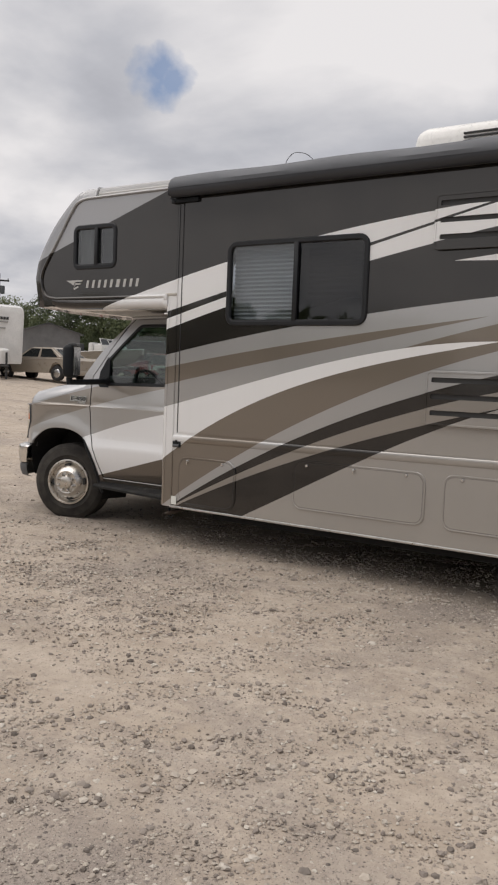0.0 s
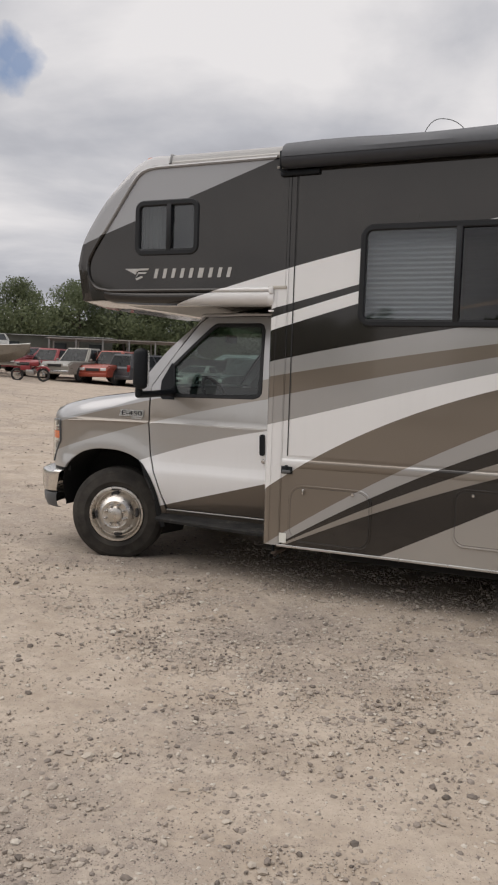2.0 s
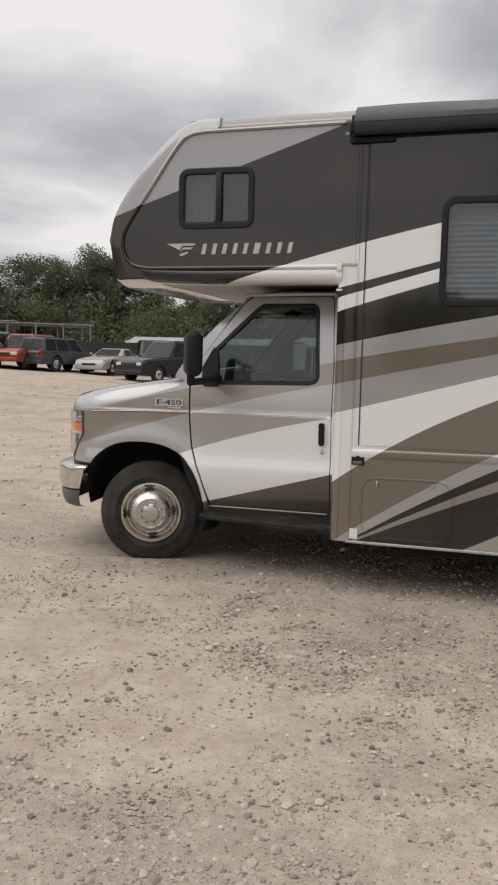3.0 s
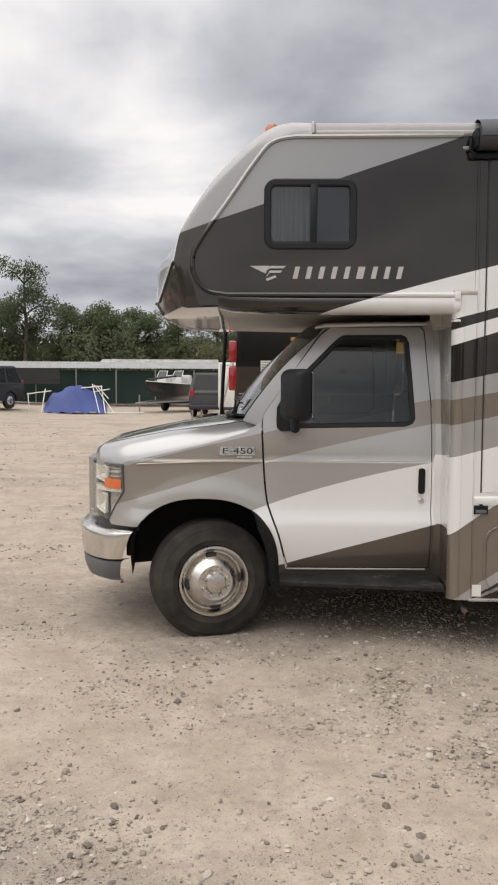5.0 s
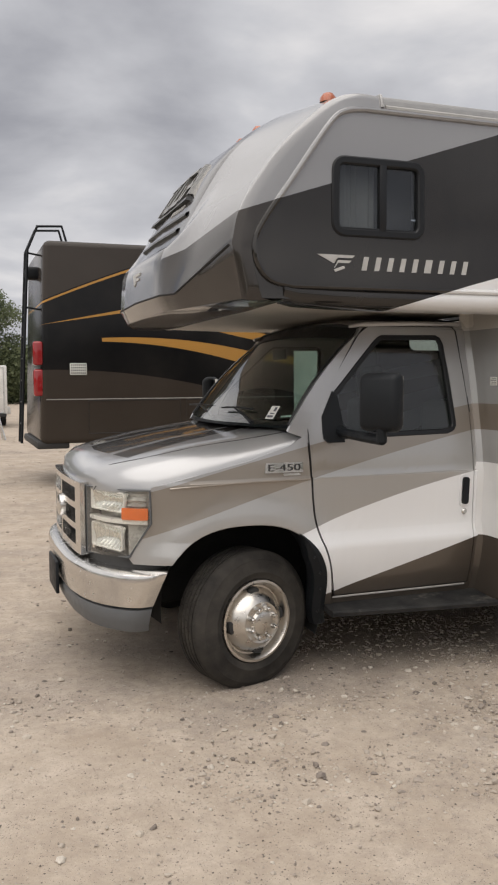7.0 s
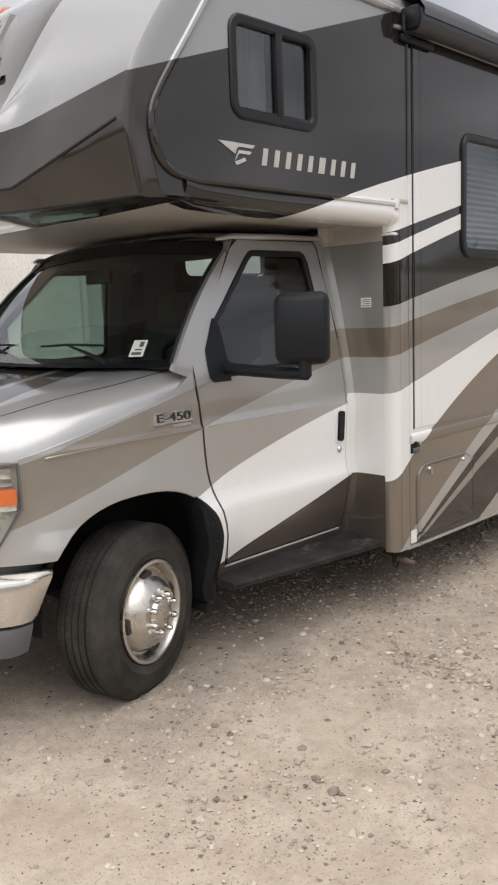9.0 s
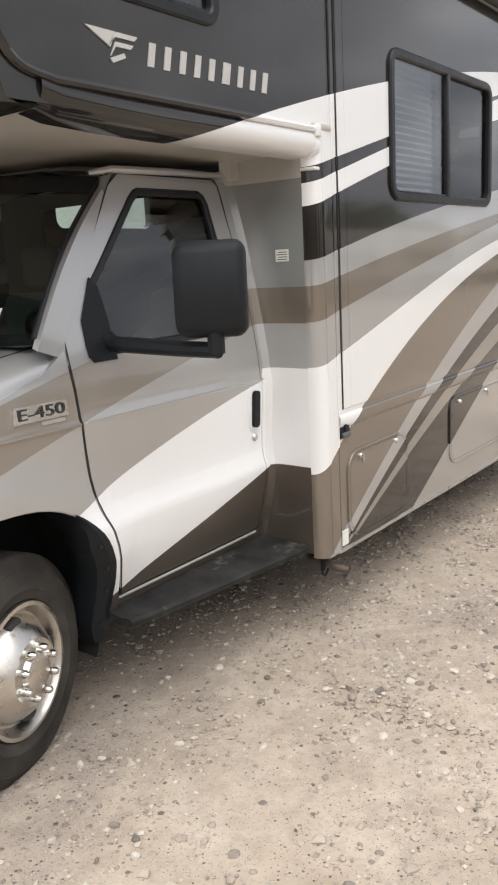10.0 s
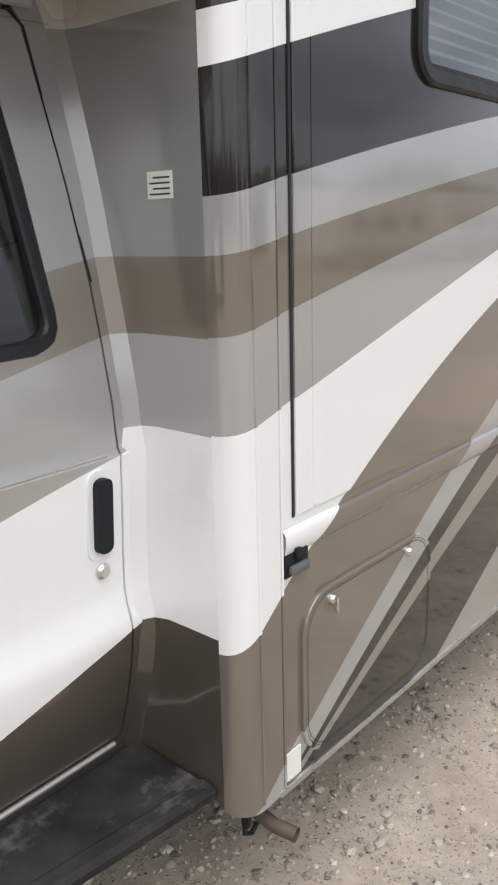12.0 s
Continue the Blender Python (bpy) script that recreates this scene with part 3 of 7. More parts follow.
# compartment doors
def hatch(x0, x1, z0, z1, r, locks):
    d = rvpart("compartment_door", sheet(rounded(x0 + 0.012, x1 - 0.012, z0 + 0.012, z1 - 0.012, r), (), 0.008,
               warp=lambda v: v + Vector((0, -0.0085, 0))), M_COACH, label="painted storage hatch with round corners")
    rvpart("hatch_frame", ring(rounded(x0, x1, z0, z1, r + 0.01), 0.012, 0.010, -0.0095), M_COACH, d)
    rvpart("hatch_gap", ring(rounded(x0 + 0.0155, x1 - 0.0155, z0 + 0.0155, z1 - 0.0155, r), 0.003, 0.003, -0.0088), M_RUBBER, d)
    for x, z, flap in locks:
        b = lathe([(0.0, -0.022), (0.009, -0.022), (0.013, -0.016), (0.013, -0.004)], steps=12, at=(x, 0, z))
        if flap:
            box(b, x - 0.004, x + 0.004, -0.03, -0.018, z - 0.03, z + 0.008, 0.002)
        rvpart("hatch_lock", b, M_CHROME, d, "chrome thumb lock")


hatch(0.085, 0.69, 0.385, 0.80, 0.09, [(0.195, 0.765, 1), (0.555, 0.765, 0)])
hatch(1.235, 2.33, 0.485, 0.872, 0.07, [(1.36, 0.832, 0), (1.765, 0.838, 1), (2.185, 0.838, 0)])
hatch(2.46, 3.60, 0.48, 0.878, 0.07, [(2.60, 0.845, 0), (3.05, 0.850, 0), (3.46, 0.856, 0)])

# refrigerator vents
def vent(x0, x1, z0, z1):
    v = rvpart("appliance_vent", sheet(rounded(x0, x1, z0, z1, 0.03, 3), [rounded(x0 + 0.03, x1 - 0.03, z0 + dz, z0 + dz + 0.035, 0.005, 1)
               for dz in (0.06, 0.175, 0.29)], 0.012, warp=lambda v: v + Vector((0, -0.034, 0))), M_COACH,
               label="painted louvred appliance vent")
    rvpart("vent_frame", ring(rounded(x0 - 0.012, x1 + 0.012, z0 - 0.012, z1 + 0.012, 0.035, 3), 0.018, 0.02, -0.038), M_COACH, v)
    rvpart("vent_backing", boxed(x0 + 0.01, x1 - 0.01, -0.0215, -0.0195, z0 + 0.01, z1 - 0.01), M_INK, v, "dark slots")


vent(2.31, 2.93, 2.44, 2.80)
vent(2.31, 2.93, 1.225, 1.585)

# sliding windows
def slider(x0, x1, z0, z1, r, y, split, blind, name="window"):
    w = rvpart(name, ring(rounded(x0, x1, z0, z1, r), 0.042, 0.03, y - 0.012), M_FRAME, label="black-framed sliding window with round corners")
    for a, b, dy in ((x0 + 0.03, split + 0.012, 0.006), (split - 0.012, x1 - 0.03, 0.014)):
        rvpart("pane", sheet(rounded(a, b, z0 + 0.03, z1 - 0.03, 0.03, 3), (), 0.004, warp=lambda v: v + Vector((0, y + dy, 0))), M_GLASS if a < x0 + 0.1 or not blind else M_PRIV, w)
    rvpart("window_mullion", boxed(split - 0.02, split + 0.02, y - 0.012, y + 0.02, z0 + 0.03, z1 - 0.03, 0.004), M_FRAME, w)
    rvpart("window_track", boxed(x0 + 0.03, x1 - 0.03, y - 0.008, y + 0.016, z0 + 0.028, z0 + 0.048, 0.003), M_FRAME, w)
    return w


w = slider(*WIN, 0.085, -0.009, 1.185, True)
rows = []
for k, z in enumerate(np.linspace(WIN[2] + 0.03, WIN[3] - 0.03, 39)):
    rows.append([(WIN[0] + 0.03, 0.055 + 0.016 * (k % 2), z), (1.16, 0.055 + 0.016 * (k % 2), z)])
rvpart("blind", loft(rows), M_BLIND, w, "pleated white blind, drawn", smooth=0)
rows = [[(x, y, z + 0.018) for x, y, z in r] for r in [[(1.2, 0.16 + 0.016 * (k % 2), z), (1.78, 0.16 + 0.016 * (k % 2), z)]
        for k, z in enumerate(np.linspace(2.12, WIN[3] - 0.05, 20))]]
rvpart("blind", loft(rows), M_SEAT, w, "grey blind, half lowered", smooth=0)
seat = bmesh.new()
box(seat, 1.42, 1.80, 0.22, 0.75, 0.75, 2.14, 0.07, 3)
rvpart("sofa_back", seat, M_CURTAIN, label="pale sofa back behind the glass")
w2 = rvpart("window", ring(rounded(*WIN2, 0.07), 0.04, 0.03, -0.012), M_FRAME, label="tall black-framed window")
rvpart("pane", sheet(rounded(WIN2[0] + 0.03, WIN2[1] - 0.03, WIN2[2] + 0.03, WIN2[3] - 0.03, 0.03, 3), (), 0.004,
       warp=lambda v: v + Vector((0, 0.008, 0))), M_GLASS, w2)
rvpart("window_rail", boxed(WIN2[0] + 0.03, WIN2[1] - 0.03, -0.008, 0.016, 2.10, 2.14, 0.004), M_FRAME, w2)

# slide topper awning over the slide-out
aw = rvpart("awning", tube([(-0.02, -0.06, 3.035), (1.5, -0.06, 3.04), (3.15, -0.06, 3.04)], 0.062, sides=18), M_AWNROLL,
            label="rolled dark grey awning with end brackets")
fab = []
for x in np.linspace(-0.015, 3.14, 14):
    sag = 0.006 * math.sin(x * 5)
    fab.append([(x, 0.06, 3.155), (x, -0.0, 3.163 + sag), (x, -0.055, 3.145 + sag), (x, -0.10, 3.115 + sag), (x, -0.128, 3.07), (x, -0.126, 3.04)])
rvpart("awning_fabric", loft(fab), M_AWNING, aw, "weathered grey vinyl cover")
for x in (-0.03, 3.165):
    b = boxed(x - 0.010, x + 0.012, -0.105, 0.01, 2.985, 3.09, 0.010)
    lathe([(0.0, -0.014), (0.03, -0.012), (0.05, 0.0), (0.05, 0.02)], b, 14, "x", (x, -0.06, 3.038))
    box(b, x - 0.03, x + 0.26 if x < 0 else x + 0.1, -0.032, -0.006, 2.935, 2.972, 0.010)
    tube([(x - 0.02, -0.03, 3.05), (x - 0.025, -0.035, 2.98), (x + 0.02, -0.03, 2.95)], 0.010, b, 8)
    rvpart("awning_bracket", b, M_BLACK, aw, "black end bracket")
rvpart("drip_edge", tube([(-0.09, -0.004, 3.0), (X_REAR, -0.004, 3.0)], 0.01, sides=6), M_TRIM)

# air conditioner and wire aerial on the roof
ac = rvpart("air_conditioner", boxed(1.72, 2.9, 0.82, 1.72, 3.17, 3.56, 0.12, 4), M_WHITE, label="white roof air conditioner")
for k in range(6):
    rvpart("grille_slat", boxed(2.16, 2.76, 0.806, 0.822, 3.30 + 0.03 * k, 3.314 + 0.03 * k, 0.002), M_INK, ac)
rvpart("aerial", tube(spline([(0.86, 0.3, 3.16), (0.86, 0.3, 3.25), (0.93, 0.3, 3.32), (1.05, 0.3, 3.30), (1.14, 0.3, 3.22), (1.16, 0.3, 3.16)], 20), 0.0028, sides=5),
       M_BLACK, label="thin bent wire aerial")

# ---- overhang above the cab ----
NOSE = {  # side line, corner ridge, edge of the middle panel and centre: (x, z) from the roof to the crease, then the lower edge
    0.0: [(-0.95, 3.085), (-1.13, 3.068), (-1.24, 2.985), (-1.40, 2.77), (-1.53, 2.585), (-1.63, 2.435), (-1.655, 2.37), (-1.61, 2.10)],
    0.022: [(-0.95, 3.150), (-1.10, 3.150), (-1.255, 3.088), (-1.478, 2.888), (-1.614, 2.718), (-1.722, 2.540), (-1.765, 2.369), (-1.715, 2.095)],
    0.55: [(-0.95, 3.200), (-1.16, 3.208), (-1.34, 3.150), (-1.55, 2.950), (-1.69, 2.735), (-1.826, 2.495), (-1.918, 2.165), (-1.885, 2.085)],
    0.70: [(-0.95, 3.205), (-1.17, 3.215), (-1.35, 3.160), (-1.60, 2.940), (-1.845, 2.500), (-1.935, 2.415), (-1.962, 2.170), (-1.915, 2.086)],
    1.27: [(-0.95, 3.210), (-1.17, 3.225), (-1.36, 3.170), (-1.61, 2.950), (-1.860, 2.505), (-1.950, 2.420), (-1.978, 2.175), (-1.925, 2.088)],
}
OVER_Z = 2.11
side_outline = [(-0.002, OVER_Z)] + [tuple(p) for p in spline([(-0.95, 3.085), (-1.15, 3.065), (-1.33, 2.86), (-1.515, 2.60), (-1.655, 2.40), (-1.662, 2.29), (-1.635, 2.165), (-1.615, 2.10)], 22)[::-1]] + [(-0.002, 3.085)]
CW = (-1.235, -0.695, 2.425, 2.83)
over = rvpart("overhang_wall", sheet(side_outline, [rounded(CW[0] + 0.02, CW[1] - 0.02, CW[2] + 0.02, CW[3] - 0.02, 0.07)], 0.04),
              M_COACH, label="brown and silver wall of the sleeping overhang")
rvpart("overhang_wall", mirror(sheet(side_outline, [rounded(CW[0] + 0.02, CW[1] - 0.02, CW[2] + 0.02, CW[3] - 0.02, 0.07)], 0.04)), M_COACH)
ys = [0.0, 0.003, 0.009, 0.016, 0.022, 0.034, 0.06, 0.2, 0.40, 0.55, 0.60, 0.66, 0.70, 0.9, 1.27]
keys = sorted(NOSE)
lines = {k: np.vstack([spline(NOSE[k][:7], 37), [np.array(NOSE[k][6]) * (1 - u) + np.array(NOSE[k][7]) * u for u in (0.25, 0.5, 0.75, 1.0)],
                       [(NOSE[k][7][0] + 0.03, NOSE[k][7][1] - 0.008), (-1.50, NOSE[k][7][1] - 0.004)]]) for k in keys}


def nose_line(y):
    y = min(y, WIDE - y)
    for a, b in zip(keys, keys[1:]):
        if a <= y <= b:
            t = (y - a) / (b - a)
            if a == 0.0:
                t = math.sin(t * math.pi / 2)
            elif a == 0.022:  # the ridge is rounded off on the front as well
                t = t - 0.006 * math.exp(-((t * 0.528 - 0.012) / 0.02) ** 2)
            return lines[a] * (1 - t) + lines[b] * t


grid = []
for y in ys + [WIDE - y for y in ys[-2::-1]]:
    grid.append([(p[0], y, p[1]) for p in nose_line(y)])
cap = rvpart("nose_cap", loft(grid), M_CAP, label="silver and brown moulded nose cap", smooth=28)
crease = []
for y in np.linspace(0.05, WIDE - 0.05, 60):
    x, z = nose_line(y)[36]
    crease.append((x - 0.001, y, z + 0.002))
rvpart("crease_line", tube(crease, 0.006, sides=6), M_RUBBER, cap, "dark line along the crease")
mould = [(-0.09, -0.006, 2.165), (-0.8, -0.006, 2.165)] + [(x, -0.006, z) for x, z in
         spline([(-1.45, 2.165), (-1.57, 2.19), (-1.64, 2.27), (-1.652, 2.38), (-1.60, 2.49), (-1.45, 2.70), (-1.25, 2.98), (-1.16, 3.05), (-1.05, 3.068)], 30)] + [(-0.09, -0.006, 3.072)]
rvpart("edge_moulding", tube(mould, 0.014, sides=8), M_COACH, over, "grey edge moulding")
edge_prof = ((0.004, 2.156), (-0.008, 2.145), (-0.013, 2.125), (-0.012, 2.105), (-0.002, 2.083), (0.018, 2.068), (0.045, 2.060), (0.10, 2.056))
rvpart("lower_rail", loft([[(x, y, z + lift) for y, z in edge_prof] for x, lift in ((-1.50, 0.03), (-1.42, 0.012), (-1.2, 0.003), (-1.0, 0), (-0.5, 0), (-0.085, 0))]), M_COACH, over, smooth=60)
collar = boxed(-0.1225, -0.08, -0.0065, 0.064, 2.008, 2.022, 0.004, 2)
rvpart("post_collar", collar, M_WHITE, over, "pale collar at the top of the post")
rvpart("rail_end", tube([(-0.125, 0.036, 2.106), (-0.085, 0.036, 2.106)], 0.052, sides=20), M_COACH, over)
rvpart("rail_joint", boxed(-0.12, -0.085, -0.024, 0.0, 2.135, 2.185, 0.006), M_COACH, over)
under = []
for y in [0.03, 0.1] + list(np.linspace(0.25, WIDE - 0.25, 13)) + [WIDE - 0.1, WIDE - 0.03]:
    e = min(y, WIDE - y)
    f = nose_line(y)[-1]
    dip = 0.024 * min(1, e / 0.1)
    under.append([(f[0], y, f[1]), (-1.42, y, 2.115 - dip), (-1.0, y, 2.106 - dip), (-0.6, y, 2.106 - dip), (-0.08, y, 2.106 - dip)])
rvpart("overhang_underside", loft(under), M_CREAM, label="cream underside of the overhang")
cw = slider(*CW, 0.07, 0.0, -0.945, False)
cur = [[(CW[0] + 0.03 + 0.25 * k / 24, 0.06 + 0.014 * math.sin(k * 1.9), z) for k in range(25)] for z in (CW[2] + 0.02, CW[3] - 0.03)]
rvpart("curtain", loft(cur), M_CURTAIN, cw, "pale gathered curtain")
rvpart("curtain", boxed(CW[0] + 0.28, CW[1] - 0.02, 0.10, 0.106, CW[2], CW[3]), M_SEAT, cw)
edge_y = ys + [WIDE - y for y in ys[-2::-1]]
front_row = [(nose_line(y)[0][0], y, nose_line(y)[0][1]) for y in edge_y]
roof_rows = [[(x, y, z) for (_, y, z) in front_row] for x in (-0.95, -0.5, -0.09, 1.0, 3.0, 5.0, X_REAR + 0.02)]
rvpart("roof", loft(roof_rows), M_ROOF, label="silver moulded roof")
rvpart("roof_seam", tube([(-0.95, y, z + 0.002) for _, y, z in front_row], 0.012, sides=6), M_ROOF)
# marker lamps along the brow
for y in (0.14, 0.975, 1.27, 1.565, 2.40):
    x, z = nose_line(y)[9]
    lamp = rvpart("marker_lamp", lathe([(0.0, 0.036), (0.026, 0.031), (0.042, 0.010), (0.044, -0.014)], steps=16, axis="z", at=(x, y, z)), M_MARKER,
                  label="amber marker lamp")

# brand mark drawn as plain slanted shapes
def slanted(x, w, z0, h, y=-0.004, lean=0.22, bm=None):
    bm = bm or bmesh.new()
    pts = [(x, z0), (x + w, z0), (x + w + lean * h, z0 + h), (x + lean * h, z0 + h)]
    a = [bm.verts.new((px, y, pz)) for px, pz in pts]
    b = [bm.verts.new((px, y + 0.005, pz)) for px, pz in pts]
    bm.faces.new(a)
    for i in range(4):
        bm.faces.new((a[i], a[(i + 1) % 4], b[(i + 1) % 4], b[i]))
    return bm


mark = bmesh.new()
for tri in (((-1.317, 2.33), (-1.20, 2.33), (-1.222, 2.285)), ((-1.195, 2.33), (-1.105, 2.33), (-1.12, 2.316), (-1.20, 2.316), (-1.232, 2.286)),
            ((-1.20, 2.303), (-1.125, 2.303), (-1.138, 2.290), (-1.20, 2.290), (-1.222, 2.262)), ((-1.225, 2.255), (-1.168, 2.276), (-1.16, 2.264), (-1.215, 2.243))):
    a = [mark.verts.new((x, -0.005, z)) for x, z in tri]
    mark.faces.new(a)
    b = [mark.verts.new((x, 0.0, z)) for x, z in tri]
    for i in range(len(a)):
        mark.faces.new((a[i], a[(i + 1) % len(a)], b[(i + 1) % len(a)], b[i]))
rvpart("brand_emblem", mark, M_LETTER, label="pale winged emblem shape", smooth=0)
x = -1.072
for k in range(9):
    wd = 0.06 if k == 5 else 0.048
    rvpart("brand_bar", slanted(x + 0.006, wd - 0.02, 2.256, 0.07), M_LETTER, smooth=0)
    x += wd + 0.026

# ---- the cab ----
PLAN = spline([(0.0, 0.262), (-0.5, 0.255), (-1.2, 0.252), (-1.87, 0.258), (-2.10, 0.30), (-2.245, 0.39), (-2.345, 0.56), (-2.40, 0.85), (-2.415, 1.27)], 160)
PLAN_S = np.concatenate([[0], np.cumsum(np.hypot(*np.diff(PLAN, axis=0).T))])


def lean(z):
    """How far the cab side draws in at a height."""
    return float(np.interp(z, [0.30, 0.40, 0.48, 0.56, 0.64, 0.70, 0.745, 0.765, 0.785, 0.81, 0.85, 0.95, 1.05, 1.135, 1.150, 1.165, 1.26, 1.38, 1.7, 2.02],
                           [0.105, 0.085, 0.062, 0.038, 0.018, 0.007, 0.001, 0.0, 0.004, 0.012, 0.018, 0.014, 0.006, 0.002, 0.0, 0.009, 0.016, 0.035, 0.095, 0.175]))


def plan_at(s):
    return np.array([np.interp(s, PLAN_S, PLAN[:, 0]), np.interp(s, PLAN_S, PLAN[:, 1])])


def wrap(v):
    """Takes (s, out, z), s measured forward along the cab's plan, to the world; negative out stands proud."""
    s = -v.x
    p = plan_at(s)
    t = plan_at(s + 0.01) - plan_at(s - 0.01)
    t /= np.linalg.norm(t)
    n = np.array((-t[1], t[0]))  # inwards
    if n[1] < 0 and p[1] < 0.6:
        n = -n
    if n[0] < 0 and p[0] < -2.24:
        n = -n
    k = float(np.clip((p[0] + 2.20) / 0.3, 0, 1))
    d = v.y + lean(v.z) * k
    return Vector((p[0] + n[0] * d, p[1] + n[1] * d, v.z))


CZ = list(np.arange(0.3, 2.05, 0.06)) + [0.40, 0.56, 0.70, 0.745, 0.765, 0.785, 0.81, 0.85, 1.05, 1.135, 1.150, 1.165]
CX = list(np.arange(-3.2, 0, 0.08))
# door outline in (s, z), with s counted negative forwards
door_outline = [(-0.178, 0.475), (-1.07, 0.475)] + [tuple(p) for p in spline([(-1.10, 0.58), (-1.132, 0.705), (-1.185, 0.845), (-1.208, 0.94), (-1.225, 1.14), (-1.237, 1.45)], 12)] + \
               [(-1.218, 1.49), (-1.06, 1.70), (-0.865, 1.955), (-0.80, 2.0), (-0.24, 2.005), (-0.215, 1.98), (-0.183, 1.5)]
door_window = [tuple(p) for p in ((-0.345, 1.375), (-1.10, 1.36), (-1.135, 1.368), (-1.150, 1.39), (-1.150, 1.45), (-1.140, 1.50), (-1.07, 1.622), (-0.93, 1.765), (-0.78, 1.915), (-0.745, 1.942), (-0.72, 1.952), (-0.355, 1.955), (-0.325, 1.94), (-0.308, 1.90), (-0.279, 1.45), (-0.281, 1.42), (-0.295, 1.396), (-0.315, 1.385))]


def shrink(outline, d):
    n = len(outline)
    c = Vector((sum(p[0] for p in outline) / n, sum(p[1] for p in outline) / n))
    out = []
    for i, p in enumerate(outline):
        q = Vector(p)
        t = (Vector(outline[(i + 1) % n]) - Vector(outline[i - 1])).normalized()
        m_ = Vector((-t.y, t.x))
        if m_.dot(c - q) < 0:
            m_ = -m_
        q = q + m_ * d
        out.append((q.x, q.y))
    return out


SW = -PLAN_S[np.argmin(np.abs(PLAN[:, 0] + 2.125))]
M_WELL = plain("wheel_well_black", (0.008, 0.008, 0.008), 0.95)


def cab_side(flip):
    fx = mirror if flip else (lambda b: b)
    r, rx = 0.468, 0.474
    cx, cz = AX_F - 0.05, 0.455
    a_end = math.pi - math.asin(0.265 / r)

    def on_arch(a, grow=0.0):
        """A point on the squared-off wheel opening."""
        c_, s_ = math.cos(a), math.sin(a)
        k = (abs(c_) ** 2.45 + abs(s_) ** 2.45) ** (-1 / 2.45)
        return cx + (rx + grow) * c_ * k, cz + (r + grow) * s_ * k

    def flare(v):
        d = (abs((v.x - cx) * r / rx) ** 2.45 + abs(v.z - cz) ** 2.45) ** (1 / 2.45)
        return wrap(Vector((v.x, v.y - 0.034 * math.exp(-((d - r) / 0.115) ** 2) * max(0.0, min(1.0, (v.z - 0.35) / 0.3)), v.z)))

    CX3 = CX + list(np.arange(-1.22, -0.85, 0.04))
    door = rvpart("cab_door", fx(sheet(door_outline, [door_window], 0.035, CZ, CX3, flare)), M_CAB, label="silver and white cab door with taupe bands")
    fr = ring(door_window, 0.03, 0.02, -0.006, wrap)
    rvpart("window_seal", fx(fr), M_FRAME, door, "black window rubber")
    gl = sheet(shrink(door_window, 0.012), (), 0, CZ, CX, lambda v: wrap(Vector((v.x, 0.016, v.z))))
    rvpart("door_pane", fx(gl), M_DOORGL, door)
    gap = [flare(Vector((s - 0.004 if s < -0.6 else s + 0.006, -0.0015, z))) for s, z in door_outline[1:]]
    rvpart("shut_line", fx(tube([tuple(p) for p in gap], 0.0022, sides=5)), M_RUBBER, door)
    # pull handle, lock and the fine ridge lines
    hb = sheet(rounded(-0.275, -0.205, 0.94, 1.135, 0.025, 3), (), 0.01, warp=lambda v: wrap(v + Vector((0, -0.006, 0))))
    rvpart("handle_recess", fx(hb), M_CAB, door)
    hd = sheet(rounded(-0.262, -0.222, 0.957, 1.118, 0.016, 3), (), 0.016, warp=lambda v: wrap(v + Vector((0, -0.022, 0))))
    rvpart("door_handle", fx(hd), M_BLACK, door, "black pull handle")
    lk = lathe([(0, -0.012), (0.012, -0.012), (0.018, -0.006), (0.019, 0.004)], steps=14)
    c = wrap(Vector((-0.238, 0, 0.912)))
    lk.transform(Matrix.Translation(c))
    rvpart("door_lock", fx(lk), M_CHROME, door)
    ln = [tuple(wrap(Vector((s, 0.002, 1.155 + 0.004 * (s + 0.6))))) for s in np.linspace(-0.215, -1.20, 12)]
    rvpart("ridge_line", fx(tube(ln, 0.005, sides=6)), M_CAB, door)
    # B-pillar strip behind the door
    pil = sheet([(-0.13, 0.42), (-0.172, 0.46), (-0.178, 1.5), (-0.21, 1.99), (-0.24, 2.03), (-0.13, 2.05)], (), 0.03, CZ, (), wrap)
    rvpart("door_pillar", fx(pil), M_CAB)
    sill = sheet([(-0.13, 0.40), (-1.10, 0.40), (-1.075, 0.468), (-0.13, 0.468)], (), 0.05, (), CX, wrap)
    rvpart("cab_sill", fx(sill), M_CAB)
    ln = [tuple(wrap(Vector((s, -0.006, 0.462)))) for s in np.linspace(-0.2, -1.08, 10)]
    rvpart("sill_strip", fx(tube(ln, 0.006, sides=6)), M_TRIM)
    # front wing with its wheel opening
    cut = [on_arch(a) for a in np.linspace(-0.10, a_end, 26)]
    sw = SW
    wing = [(-1.08, 0.42)] + [(s + -0.012, z) for s, z in spline([(-1.10, 0.58), (-1.132, 0.705), (-1.185, 0.845), (-1.208, 0.94), (-1.225, 1.14), (-1.237, 1.40)], 12)] + \
           [(-1.35, 1.335), (-1.6, 1.26), (-1.95, 1.18), (sw + 0.0, 1.14), (sw + 0.005, 0.95), (sw - 0.125, 0.762), (sw - 0.10, 0.735)] + cut[::-1][:-1] + [(cx + rx, 0.42)]
    CZ2 = CZ + list(np.arange(0.33, 1.2, 0.06))
    CX2 = CX + list(np.arange(-2.2, -1.1, 0.08) + 0.04)

